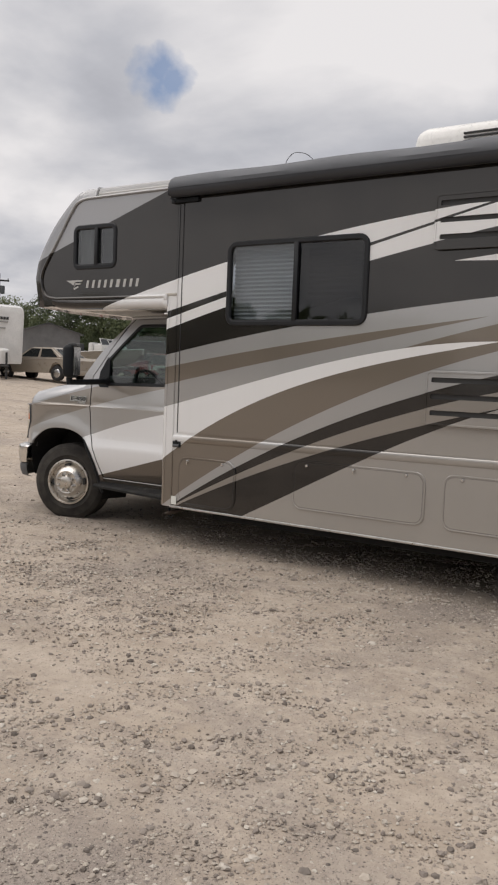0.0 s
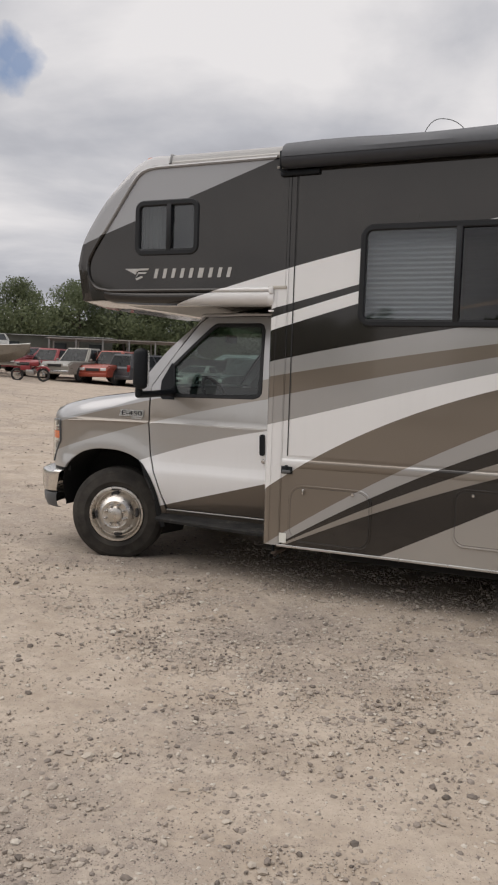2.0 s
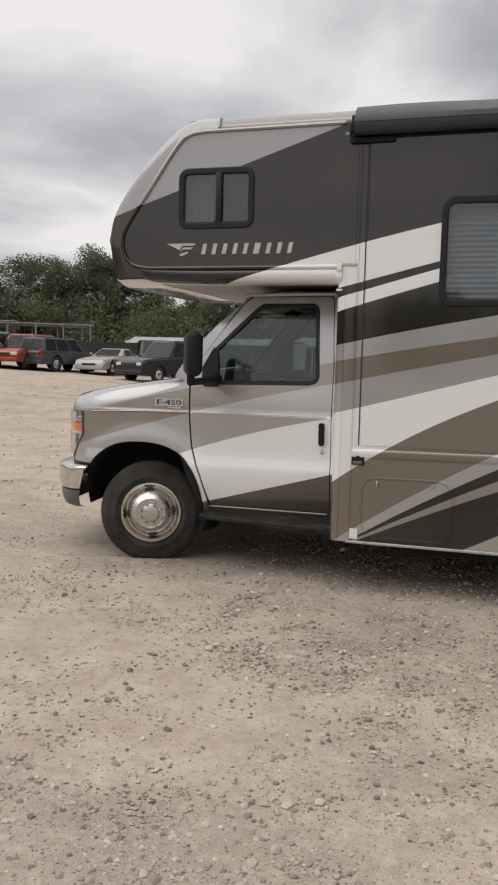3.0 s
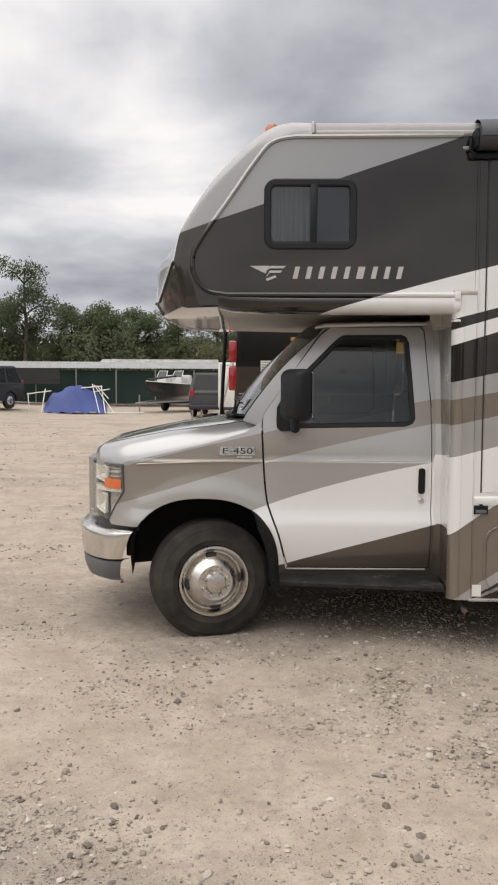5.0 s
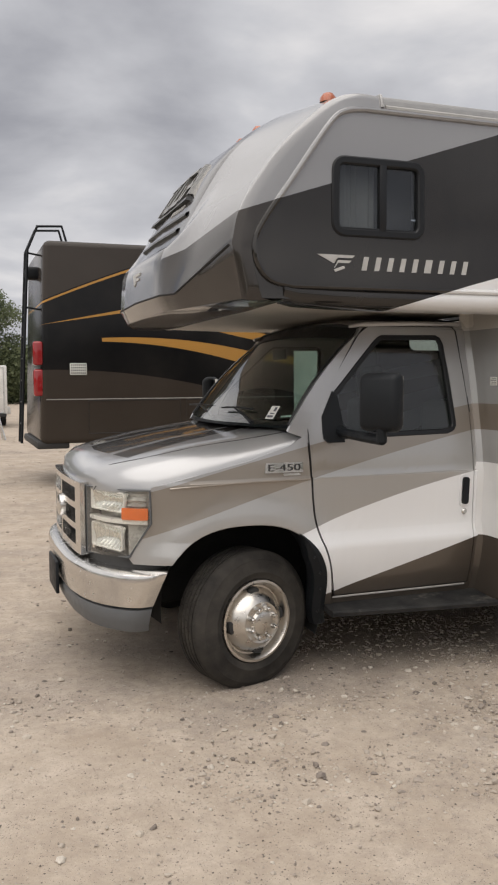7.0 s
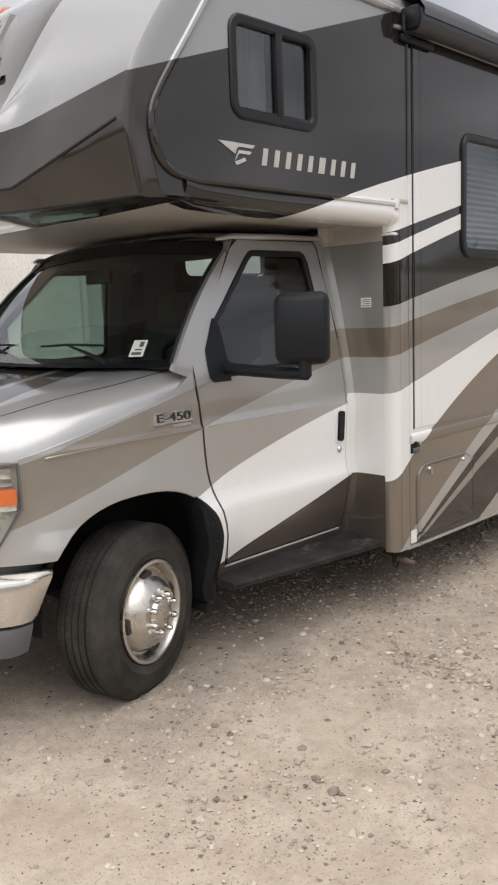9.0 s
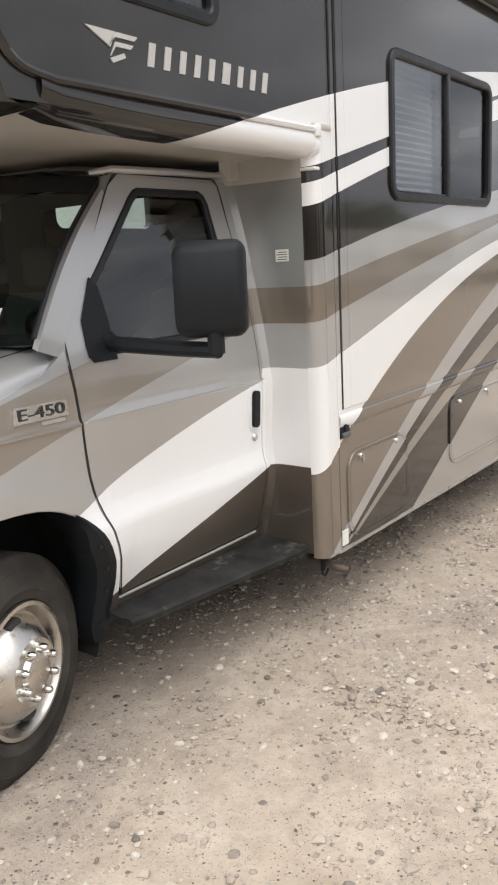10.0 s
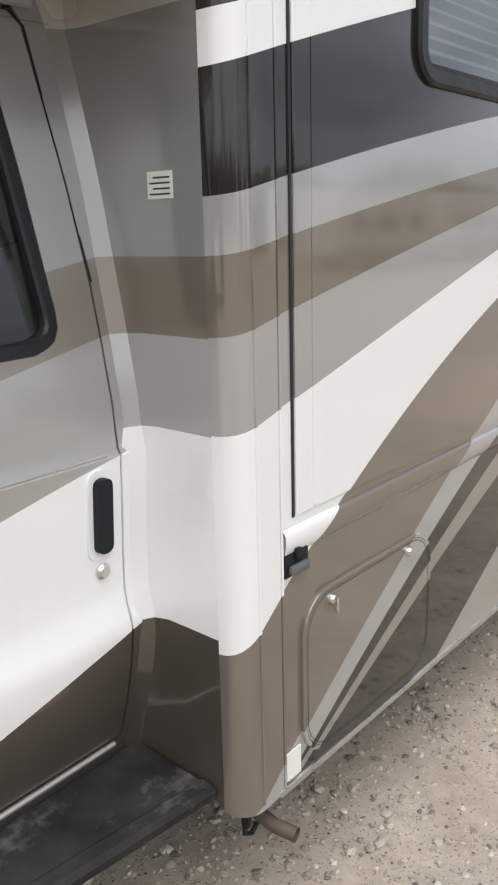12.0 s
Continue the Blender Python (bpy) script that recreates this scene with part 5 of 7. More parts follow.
def wheel(xc, y_out, zc, R, parent, flip=False, dual=False, steer=0.0):
    turn = Matrix.Translation((xc, y_out + 0.06, zc)) @ Matrix.Rotation(radians(-steer if flip else steer), 4, "Z") @ Matrix.Translation((-xc, -y_out - 0.06, -zc))

    def fx(b):
        b.transform(turn)
        return mirror(b) if flip else b

    W = 0.25
    prof = [(0.215, 0.035), (0.235, 0.008), (0.262, 0.0), (0.266, -0.003), (0.272, -0.003), (0.276, 0.0), (0.32, 0.004), (0.335, 0.010), (0.338, 0.009), (0.345, 0.014), (R - 0.008, 0.030), (R - 0.001, 0.040)]
    ribs = []
    for k in range(4):  # straight grooves between the tread ribs
        a = 0.072 + 0.034 * k
        prof += [(R, a - 0.0055), (R - 0.014, a - 0.0035), (R - 0.014, a + 0.0035), (R, a + 0.0055)]
        ribs.append((0.042 if k == 0 else a - 0.030, a - 0.004))
    ribs.append((0.072 + 0.034 * 3 + 0.004, W - 0.045))
    prof += [(R - 0.001, W - 0.04), (R - 0.008, W - 0.03), (0.32, W), (0.24, W - 0.01), (0.215, W - 0.05)]
    b = lathe(prof, steps=80, at=(xc, y_out, zc))
    cuts = bmesh.new()
    for k, (ya, yb) in enumerate(ribs):  # fine cross cuts in each rib
        for i in range(72):
            a = 2 * math.pi * (i + 0.37 * k) / 72
            for lo_, hi_, sk in (((ya + 0.001, ya + (yb - ya) * 0.55, 0.012),) if i % 2 else ((ya + (yb - ya) * 0.3, yb - 0.001, -0.012),)):
                q = []
                for yy, da in ((lo_, -0.004), (lo_, 0.004), (hi_, 0.004 + sk), (hi_, -0.004 + sk)):
                    q.append(cuts.verts.new((xc + (R + 0.0006) * math.cos(a + da), y_out + yy, zc + (R + 0.0006) * math.sin(a + da))))
                cuts.faces.new(q)
    ty = rvpart("wheel", fx(b), M_TYRE, parent, "dusty black tyre on a chrome wheel simulator")
    tagged(rvpart("tread_cuts", fx(cuts), M_WELL, ty, smooth=0), kind="stuff")
    rim = lathe([(0.19, 0.05), (0.20, 0.012), (0.213, -0.002), (0.226, 0.0), (0.228, 0.012), (0.216, 0.03)], steps=56, at=(xc, y_out, zc))
    rvpart("rim", fx(rim), M_WHEEL, ty, "bright steel rim edge")
    if dual:
        prof = [(0.205, 0.035), (0.19, 0.06), (0.15, 0.115), (0.13, 0.13), (0.085, 0.135), (0.08, 0.10), (0.075, 0.055), (0.05, 0.045), (0.0, 0.045)]
    else:
        prof = [(0.205, 0.03), (0.192, 0.045), (0.182, 0.045), (0.165, 0.012), (0.135, -0.022), (0.112, -0.038), (0.105, -0.036), (0.098, -0.034), (0.092, -0.034), (0.07, -0.034), (0.062, -0.052), (0.05, -0.058), (0.0, -0.06)]
    dish = lathe(prof, steps=56, at=(xc, y_out, zc))
    dk = rvpart("wheel_cover", fx(dish), M_WHEEL, ty, "polished domed wheel simulator")
    n0 = prof[-4][1] if not dual else 0.12
    for k in range(8):
        a = 2 * math.pi * (k + 0.5) / 8
        nut = lathe([(0.0, -0.040), (0.009, -0.038), (0.014, -0.026), (0.0155, 0.006)], steps=10, at=(xc + 0.082 * math.cos(a), y_out + n0, zc + 0.082 * math.sin(a)))
        rvpart("lug_nut", fx(nut), M_CHROME, ty)
    for a in (95, 185, 275, 5):
        a = radians(a)
        hole = lathe([(0.0, -0.004), (0.024, -0.005), (0.029, 0.004), (0.029, 0.03)], steps=14)
        hole.transform(Matrix.Translation((xc + 0.166 * math.cos(a), y_out + 0.012 + (0.08 if dual else 0), zc + 0.166 * math.sin(a))) @ Matrix.Rotation(-a, 4, "Y") @ Matrix.Diagonal((0.7, 1, 1.25, 1)))
        rvpart("hand_hole", fx(hole), M_INK, ty, "dark hand hole")
    return ty


wheel(AX_F, 0.285, 0.380, 0.384, None, steer=17)
wheel(AX_F, 0.285, 0.380, 0.384, None, flip=True, steer=17)
wheel(AX_R, 0.07, 0.335, 0.362, None, dual=True)
wheel(AX_R, 0.07, 0.335, 0.362, None, flip=True, dual=True)
inner = bmesh.new()
box(inner, -2.2, 6.9, 0.85, 0.95, 0.42, 0.60, 0.01)
box(inner, -2.2, 6.9, 1.59, 1.69, 0.42, 0.60, 0.01)
box(inner, AX_R - 0.06, AX_R + 0.06, 0.3, 2.24, 0.28, 0.40, 0.03)
box(inner, AX_F - 0.05, AX_F + 0.05, 0.45, 2.09, 0.30, 0.38, 0.02)
box(inner, -0.6, 0.8, 0.98, 1.5, 0.30, 0.52, 0.06)
# tank-sized boxes, added and hung low to keep light off the ground below
box(inner, 0.35, 3.5, 0.16, 0.80, 0.26, 0.62, 0.02)
box(inner, 0.3, 3.4, 1.72, 2.44, 0.22, 0.62, 0.02)
box(inner, 5.0, 7.1, 0.16, 2.44, 0.28, 0.62, 0.02)
box(inner, 1.2, 3.3, 0.97, 1.57, 0.32, 0.60, 0.04)
rvpart("chassis", inner, M_WELL, label="dark chassis rails and axles with added light-blocking boxes")

# ---- inside of the cab ----
dash = loft([[(-1.36, y, 1.42), (-1.15, y, 1.43), (-1.0, y, 1.36), (-0.98, y, 1.15), (-1.05, y, 0.8)] for y in (0.36, 0.8, 1.27, 1.8, 2.18)])
rvpart("dashboard", dash, M_INSIDE)
rvpart("cab_floor", boxed(-1.06, 0.0, 0.33, 2.2, 0.52, 0.56), M_INSIDE)
rvpart("firewall", boxed(-1.08, -1.05, 0.36, 2.18, 0.5, 1.30), M_INK)
rvpart("firewall", boxed(-1.30, -1.26, 0.36, 2.18, 1.0, 1.40), M_INK)
for y in (0.72, 1.82):
    b = boxed(-0.55, -0.05, y - 0.25, y + 0.25, 0.75, 0.92, 0.05, 3)
    bk = boxed(-0.14, 0.0, y - 0.24, y + 0.24, 0.9, 1.56, 0.06, 3)
    hr = boxed(-0.08, 0.02, y - 0.13, y + 0.13, 1.58, 1.80, 0.05, 3)
    sob = rvpart("cab_seat", b, M_SEAT, label="grey cloth captain's chair")
    rvpart("backrest", bk, M_SEAT, sob)
    rvpart("headrest", hr, M_SEAT, sob)
stw = bmesh.new()
ring_pts = [(-0.86 - 0.10 * math.sin(a), 0.72 + 0.19 * math.cos(a), 1.36 + 0.16 * math.sin(a)) for a in np.linspace(0, 2 * math.pi, 25)]
tube(ring_pts, 0.015, stw, 8, False)
tube([(-1.05, 0.72, 1.25), (-0.87, 0.72, 1.35)], 0.03, stw, 8)
tube([ring_pts[0], (-0.87, 0.72, 1.35), ring_pts[12]], 0.014, stw, 6)
rvpart("steering_wheel", stw, M_BLACK)
rvpart("inside_mirror", boxed(-1.02, -1.0, 1.16, 1.38, 1.83, 1.90, 0.008), M_BLACK, label="black rear-view mirror")
rvpart("partition", sheet([(0.35, 0.7), (2.19, 0.7), (2.19, 2.08), (0.35, 2.08)], [[(0.7, 0.85), (1.85, 0.85), (1.85, 2.0), (0.7, 2.0)]], 0.02,
       warp=lambda v: Vector((0.03 + v.y, v.x, v.z))), M_INSIDE)
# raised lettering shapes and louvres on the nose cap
NL = lambda y, z: float(np.interp(-z, -nose_line(y)[8:36, 1], nose_line(y)[8:36, 0]))


def raised(quads, name, mat, label, lift=0.03):
    """A plain shape standing off the cap, from four-cornered strokes in (y, z)."""
    b = bmesh.new()
    for q in quads:
        front = [b.verts.new((NL(y, z) - lift, y, z)) for y, z in q]
        back = [b.verts.new((NL(y, z) + 0.012, y, z)) for y, z in q]
        b.faces.new(front)
        for i in range(4):
            b.faces.new((front[i], front[(i + 1) % 4], back[(i + 1) % 4], back[i]))
    rvpart(name, b, mat, cap, label, smooth=0)


def stroke(ya, za, yb, zb, w):
    d = Vector((yb - ya, zb - za)).normalized() * (w / 2)
    return [(ya - d.y, za + d.x), (yb - d.y, zb + d.x), (yb + d.y, zb - d.x), (ya + d.y, za - d.x)]


LZ0, LZ1 = 2.80, 2.99
for y0, wd, strokes in ((1.80, 0.15, ((0, 1, 1, 1), (0.5, 0, 0.5, 1))), (1.61, 0.03, ((0.5, 0, 0.5, 1),)), (1.54, 0.16, ((0, 0, 0, 1), (0, 1, 1, 1), (1, 1, 1, 0), (1, 0, 0, 0))),
                        (1.34, 0.16, ((0, 0, 0, 1), (0, 1, 1, 1), (0, 0, 1, 0), (1, 0, 1, 0.5))), (1.14, 0.17, ((0, 0, 0.5, 1), (0.5, 1, 1, 0), (0.2, 0.35, 0.8, 0.35)))):
    q = []
    for u0, v0, u1, v1 in strokes:
        slant = -0.05
        q.append(stroke(y0 - wd * u0 + slant * v0, LZ0 + (LZ1 - LZ0) * v0, y0 - wd * u1 + slant * v1, LZ0 + (LZ1 - LZ0) * v1, 0.032))
    raised(q, "raised_shape", M_STEEL, "raised dark silver shape")
raised([stroke(1.86, 2.765, 0.95, 2.775, 0.022)], "raised_underline", M_VALANCE, "dark raised underline")
raised([stroke(1.25 - 0.055 * k, 2.715, 1.225 - 0.055 * k, 2.742, 0.02) for k in range(5)], "script_bar", M_LETTER, "row of pale script strokes", 0.004)
for z, ya in ((2.655, 0.80), (2.565, 0.84)):
    b = loft([[(NL(y, zz) + o, y, zz) for o, zz in ((0.01, z + 0.02), (-0.016, z + 0.006), (-0.016, z - 0.010), (0.01, z - 0.02))] for y in np.linspace(ya, WIDE - ya, 12)])
    rvpart("cap_louvre", b, M_VALANCE, cap, "dark raised louvre")
raised([[(1.40, 2.36), (1.30, 2.36), (1.30, 2.30), (1.33, 2.285)], stroke(1.29, 2.352, 1.20, 2.352, 0.016), stroke(1.29, 2.322, 1.22, 2.322, 0.016)], "nose_emblem", M_LETTER, "pale winged emblem shape", 0.006)

# ---- the yard round it ----
def grounded(x, y, heading=0.0):
    """A pose on the ground, turned so that local +x points along the heading (degrees from +x)."""
    return pose(x, y, float(ground_height(np.array(x), np.array(y))), 0, 0, heading)


M_TREADFAR = plain("far_tyre", (0.03, 0.03, 0.03), 0.8)
M_CARGLASS = plain("car_glass", (0.02, 0.025, 0.027), 0.1, coat=0.2, wear=0.2)
M_CARCHROME = plain("car_chrome", (0.6, 0.6, 0.6), 0.2, 1.0)
M_TAIL = plain("tail_lens", (0.25, 0.012, 0.012), 0.2, coat=0.6)
M_LAMPGLASS = plain("lamp_glass", (0.62, 0.63, 0.62), 0.12, coat=0.8)


def small_wheel(parent, x, y, r, w=0.2):
    s = 1 if y > 0 else -1
    b = lathe([(0.0, 0.02), (r * 0.55, 0.02), (r * 0.62, 0.0), (r * 0.9, 0.005), (r, 0.03), (r, w - 0.03), (r * 0.9, w)], steps=20)
    b.transform(Matrix.Translation((x, y, r)) @ Matrix.Diagonal((1, -s, 1, 1)))
    wh = part("wheel", b, M_TREADFAR, parent)
    b = lathe([(0.0, -0.004), (r * 0.2, -0.01), (r * 0.5, 0.0), (r * 0.57, 0.016)], steps=16)
    b.transform(Matrix.Translation((x, y, r)) @ Matrix.Diagonal((1, -s, 1, 1)))
    part("rim", b, M_CARCHROME, wh)


CARS = {  # belt line of the body and greenhouse, as shares of length and height
    "sedan": ([(-.5, .36), (-.5, .62), (-.47, .70), (-.30, .72), (.14, .66), (.30, .63), (.46, .54), (.5, .42), (.5, .30)], (-.36, .20, -.20, .04), .68),
    "coupe": ([(-.5, .36), (-.5, .68), (-.47, .74), (-.30, .75), (.10, .70), (.30, .64), (.47, .56), (.5, .44), (.5, .28)], (-.34, .14, -.18, -.02), .72),
    "suv": ([(-.5, .28), (-.5, .56), (-.49, .60), (.14, .60), (.20, .59), (.46, .54), (.5, .46), (.5, .26)], (-.485, .20, -.43, .07), .58),
    "pickup": ([(-.5, .32), (-.5, .60), (-.16, .60), (-.15, .60), (.16, .60), (.46, .57), (.5, .50), (.5, .28)], (-.17, .20, -.12, .08), .59),
}


def make_car(label, category, at, heading, L, W, H, style, colour, group="cars parked in the far row", front_colour=None):
    car = thing(category.replace(" ", "_"), label, category, grounded(*at, heading), group)
    paint = plain("car_paint", colour, 0.32, 0.1, 0.3, wear=0.06, scale=2)
    top, gh, belt = CARS[style]
    r = 0.33 if H < 1.6 else 0.37
    xs = (-0.29 * L, 0.31 * L)
    z0 = 0.26 if H < 1.6 else 0.36
    low = [(0.5 * L, z0)]
    for xc in (xs[1], xs[0]):
        low += [(xc + (r + 0.06) * math.cos(a), max(z0, r + (r + 0.06) * math.sin(a))) for a in np.linspace(0.0, math.pi, 9)]
    low += [(-0.5 * L, z0)]
    outline = low + [(x * L, z * H) for x, z in top]
    b = sheet(outline, (), W)
    b.transform(Matrix.Translation((0, -W / 2, 0)))
    bmesh.ops.dissolve_limit(b, angle_limit=0.02, verts=b.verts, edges=b.edges)
    es = [e for e in b.edges if len(e.link_faces) == 2 and e.calc_face_angle(0) > 1.2 and (e.verts[0].co.z + e.verts[1].co.z) / 2 > 0.45 * H]
    bmesh.ops.bevel(b, geom=es, offset=0.07, segments=3, affect="EDGES")
    for v in b.verts:  # draw the nose and tail in
        k = max(0.0, (abs(v.co.x) / L - 0.36) / 0.14)
        v.co.y *= 1 - 0.10 * k * k
    part("body", b, paint, car)
    xr0, xf0, xr1, xf1 = (v * L for v in gh)
    zb, zt = belt * H - 0.02, H
    yb, yt = W * 0.47, W * 0.37
    base = [(xr0, -yb, zb), (xf0, -yb, zb), (xf0, yb, zb), (xr0, yb, zb)]
    roof_ = [(xr1, -yt, zt), (xf1, -yt, zt), (xf1, yt, zt), (xr1, yt, zt)]
    b = loft([base, roof_], closed_v=True)
    b.faces.new([v for v in b.verts if abs(v.co.z - zt) < 1e-6])
    bmesh.ops.bevel(b, geom=[e for e in b.edges if max(v.co.z for v in e.verts) > zt - 1e-6], offset=0.06, segments=3, affect="EDGES")
    part("cabin", b, paint, car)

    def pane(a, b_, c, d, u0, u1, v0, v1, out, mat=M_CARGLASS, name="window"):
        A, B, C, D = (Vector(q) for q in (a, b_, c, d))
        q = lambda u, v: (A.lerp(B, u)).lerp(D.lerp(C, u), v) + Vector(out) * 0.012
        bb = loft([[q(u0, v0), q(u1, v0)], [q(u0, v1), q(u1, v1)]])
        bmesh.ops.solidify(bb, geom=bb.faces[:], thickness=0.008)
        part(name, bb, mat, car)

    for s in (0, 1):
        A, B, C, D = (base[0], base[1], roof_[1], roof_[0]) if s == 0 else (base[3], base[2], roof_[2], roof_[3])
        o = (0, -1, 0.3) if s == 0 else (0, 1, 0.3)
        spans = {"sedan": ((.10, .47), (.53, .9)), "coupe": ((.12, .30), (.36, .88)), "suv": ((.05, .30), (.34, .62), (.66, .92)), "pickup": ((.10, .35), (.42, .88))}[style]
        for u0, u1 in spans:
            pane(A, B, C, D, u0, u1, 0.10, 0.86, o)
    pane(base[1], base[2], roof_[2], roof_[1], .08, .92, .06, .90, (1, 0, 0.6), name="windscreen")
    pane(base[0], base[3], roof_[3], roof_[0], .08, .92, .12, .86, (-1, 0, 0.5), name="rear_window")
    for x in xs:
        for y in (-W / 2 + 0.02, W / 2 - 0.02):
            small_wheel(car, x, y, r)
    zl = top[-2][1] * H
    for y in (-W * 0.33, W * 0.33):
        part("headlamp", boxed(L * .485, L * .502, y - 0.16, y + 0.16, zl - 0.12, zl + 0.02, 0.02), M_LAMPGLASS, car)
        part("tail_lamp", boxed(-L * .503, -L * .485, y * 1.16 - 0.09, y * 1.16 + 0.09, H * .45, H * (.66 if style == "suv" else .56), 0.02), M_TAIL, car)
    part("bumper", boxed(L * .46, L * .515, -W * .44, W * .44, z0 + 0.02, z0 + 0.20, 0.04), M_CARCHROME if style == "pickup" else paint, car)
    part("bumper", boxed(-L * .515, -L * .46, -W * .44, W * .44, z0 + 0.02, z0 + 0.20, 0.04), M_CARCHROME if style == "pickup" else paint, car)
    part("grille", boxed(L * .488, L * .506, -W * .2, W * .2, zl - 0.14, zl, 0.01), M_INK, car)
    for y in (-W / 2 - 0.06, W / 2 + 0.06):
        part("side_mirror", boxed(xf0 - 0.25, xf0 - 0.15, y - 0.07, y + 0.07, zb + 0.04, zb + 0.17, 0.03), paint, car)
    return car


make_car("beige four-door saloon parked beside a white trailer", "car", (-23.1, 19.7), 186, 4.75, 1.78, 1.42, "sedan", (0.36, 0.31, 0.25))
make_car("faded red small pickup in a row of cars", "pickup truck", (-25.8, 31.2), -88, 4.6, 1.75, 1.55, "pickup", (0.28, 0.03, 0.035))
make_car("weathered silver pickup in a row of cars", "pickup truck", (-23.5, 30.7), -88, 5.0, 1.9, 1.72, "pickup", (0.26, 0.25, 0.22))
make_car("orange-red off-road vehicle in a row of cars", "off-roader", (-22.0, 31.4), -85, 4.6, 1.8, 1.72, "suv", (0.30, 0.06, 0.035))
make_car("dark grey compact crossover with red tail lamps", "crossover", (-20.4, 32.2), 78, 4.5, 1.82, 1.66, "suv", (0.06, 0.06, 0.065))
make_car("white and maroon worn coupe in a row of cars", "coupe", (-18.3, 33.6), -92, 4.6, 1.75, 1.32, "coupe", (0.42, 0.40, 0.38))
make_car("black full-size off-roader with missing front end", "off-roader", (-14.3, 31.6), -112, 5.2, 2.0, 1.95, "suv", (0.022, 0.022, 0.024))
make_car("black passenger van beside a white cargo trailer", "van", (-3.4, 33.2), 85, 5.2, 2.0, 1.95, "suv", (0.02, 0.021, 0.024))
make_car("dark red car behind the moored boats", "car", (-29.6, 34.6), -100, 4.6, 1.75, 1.45, "sedan", (0.20, 0.02, 0.03))
make_car("black off-roader at the end of the fence", "off-roader", (-17.6, 37.5), -60, 5.0, 1.95, 1.9, "suv", (0.025, 0.025, 0.027))


# travel trailer with gas bottle cover
def travel_trailer(label, m, L, W, H, tail=None, stripe=(0.45, 0.42, 0.38), windows=(), z0=0.62, nose=0.25):
    t = thing("travel_trailer", label, "trailer", m, "trailers in the yard")
    out = [(0, z0), (0, H - 0.35), (-0.10, H - 0.1), (-0.4, H), (-L + 0.3, H), (-L, H - 0.2), (-L, z0)]
    out[0] = (-nose * 0.6, z0)
    b = sheet(out, (), W)
    b.transform(Matrix.Translation((0, -W / 2, 0)))
    es = [e for e in b.edges if len(e.link_faces) == 2 and e.calc_face_angle(0) > 1.0 and abs(e.verts[0].co.y - e.verts[1].co.y) < 1e-4]
    bmesh.ops.bevel(b, geom=es, offset=0.06, segments=3, affect="EDGES")
    part("shell", b, M_WHITE, t)
    for s in (-1, 1):
        y = s * W / 2
        part("stripe", boxed(-L + 0.2, -0.25, min(y, y + s * 0.006), max(y, y + s * 0.006), z0 + 0.25, z0 + 0.34), plain("trailer_stripe", stripe, 0.5), t)
        part("skirt", boxed(-L + 0.1, -0.3, min(y, y + s * 0.01), max(y, y + s * 0.01), z0 - 0.02, z0 + 0.18), M_TRIM, t)
        for x0, x1, za, zb in windows:
            w_ = part("window", boxed(x0, x1, min(y, y + s * 0.02), max(y, y + s * 0.02), za, zb, 0.01), M_FRAME, t)
            part("pane", boxed(x0 + 0.05, x1 - 0.05, min(y + s * 0.02, y + s * 0.025), max(y + s * 0.02, y + s * 0.025), za + 0.05, zb - 0.05), M_CARGLASS, w_)
    for x in (-L * 0.55, -L * 0.55 - 0.8):
        for y in (-W / 2 + 0.03, W / 2 - 0.03):
            small_wheel(t, x, y, 0.34)
    fr = boxed(-L + 0.1, 0.0, -0.5, -0.4, z0 - 0.14, z0 - 0.02)
    box(fr, -L + 0.1, 0.0, 0.4, 0.5, z0 - 0.14, z0 - 0.02)
    tube([(0.0, -0.45, z0 - 0.1), (1.0, 0.0, z0 - 0.1)], 0.05, fr, 6)
    tube([(0.0, 0.45, z0 - 0.1), (1.0, 0.0, z0 - 0.1)], 0.05, fr, 6)
    part("drawbar", fr, M_INK, t)
    part("jack_post", tube([(0.85, 0, 0.0), (0.85, 0, z0 + 0.45)], 0.045, sides=8), M_INK, t, "dark tongue jack")
    part("bottle_cover", lathe([(0, z0 + 0.62), (0.24, z0 + 0.60), (0.30, z0 + 0.52), (0.31, z0 - 0.02), (0.0, z0 - 0.02)], axis="z", at=(0.42, 0, 0), steps=20), M_WHITE, t, "white gas bottle cover")
    return t


tt = travel_trailer("white travel trailer with bottle cover and brown swooshes", grounded(-23.0, 17.0, -14), 7.5, 2.4, 3.05, windows=((-3.2, -2.2, 1.6, 2.3), (-5.5, -4.8, 1.6, 2.3)))
for k in range(8):  # brand name as plain bars on the front cap
    part("brand_bar", boxed(-0.02, 0.012, -0.52 + 0.13 * k, -0.43 + 0.13 * k, 2.42, 2.53), M_INK, tt)
for z, a, b_ in ((2.30, -0.45, 0.45), (2.05, -0.25, 0.35)):
    part("swoosh", boxed(-0.04, 0.004, a, b_, z, z + 0.05), M_TRIM, tt)
for z, x0 in ((1.75, -2.2), (1.5, -2.6), (1.28, -2.0)):
    part("swoosh", boxed(x0, -0.4, -1.215, -1.2, z, z + 0.14), M_INSIDE, tt)

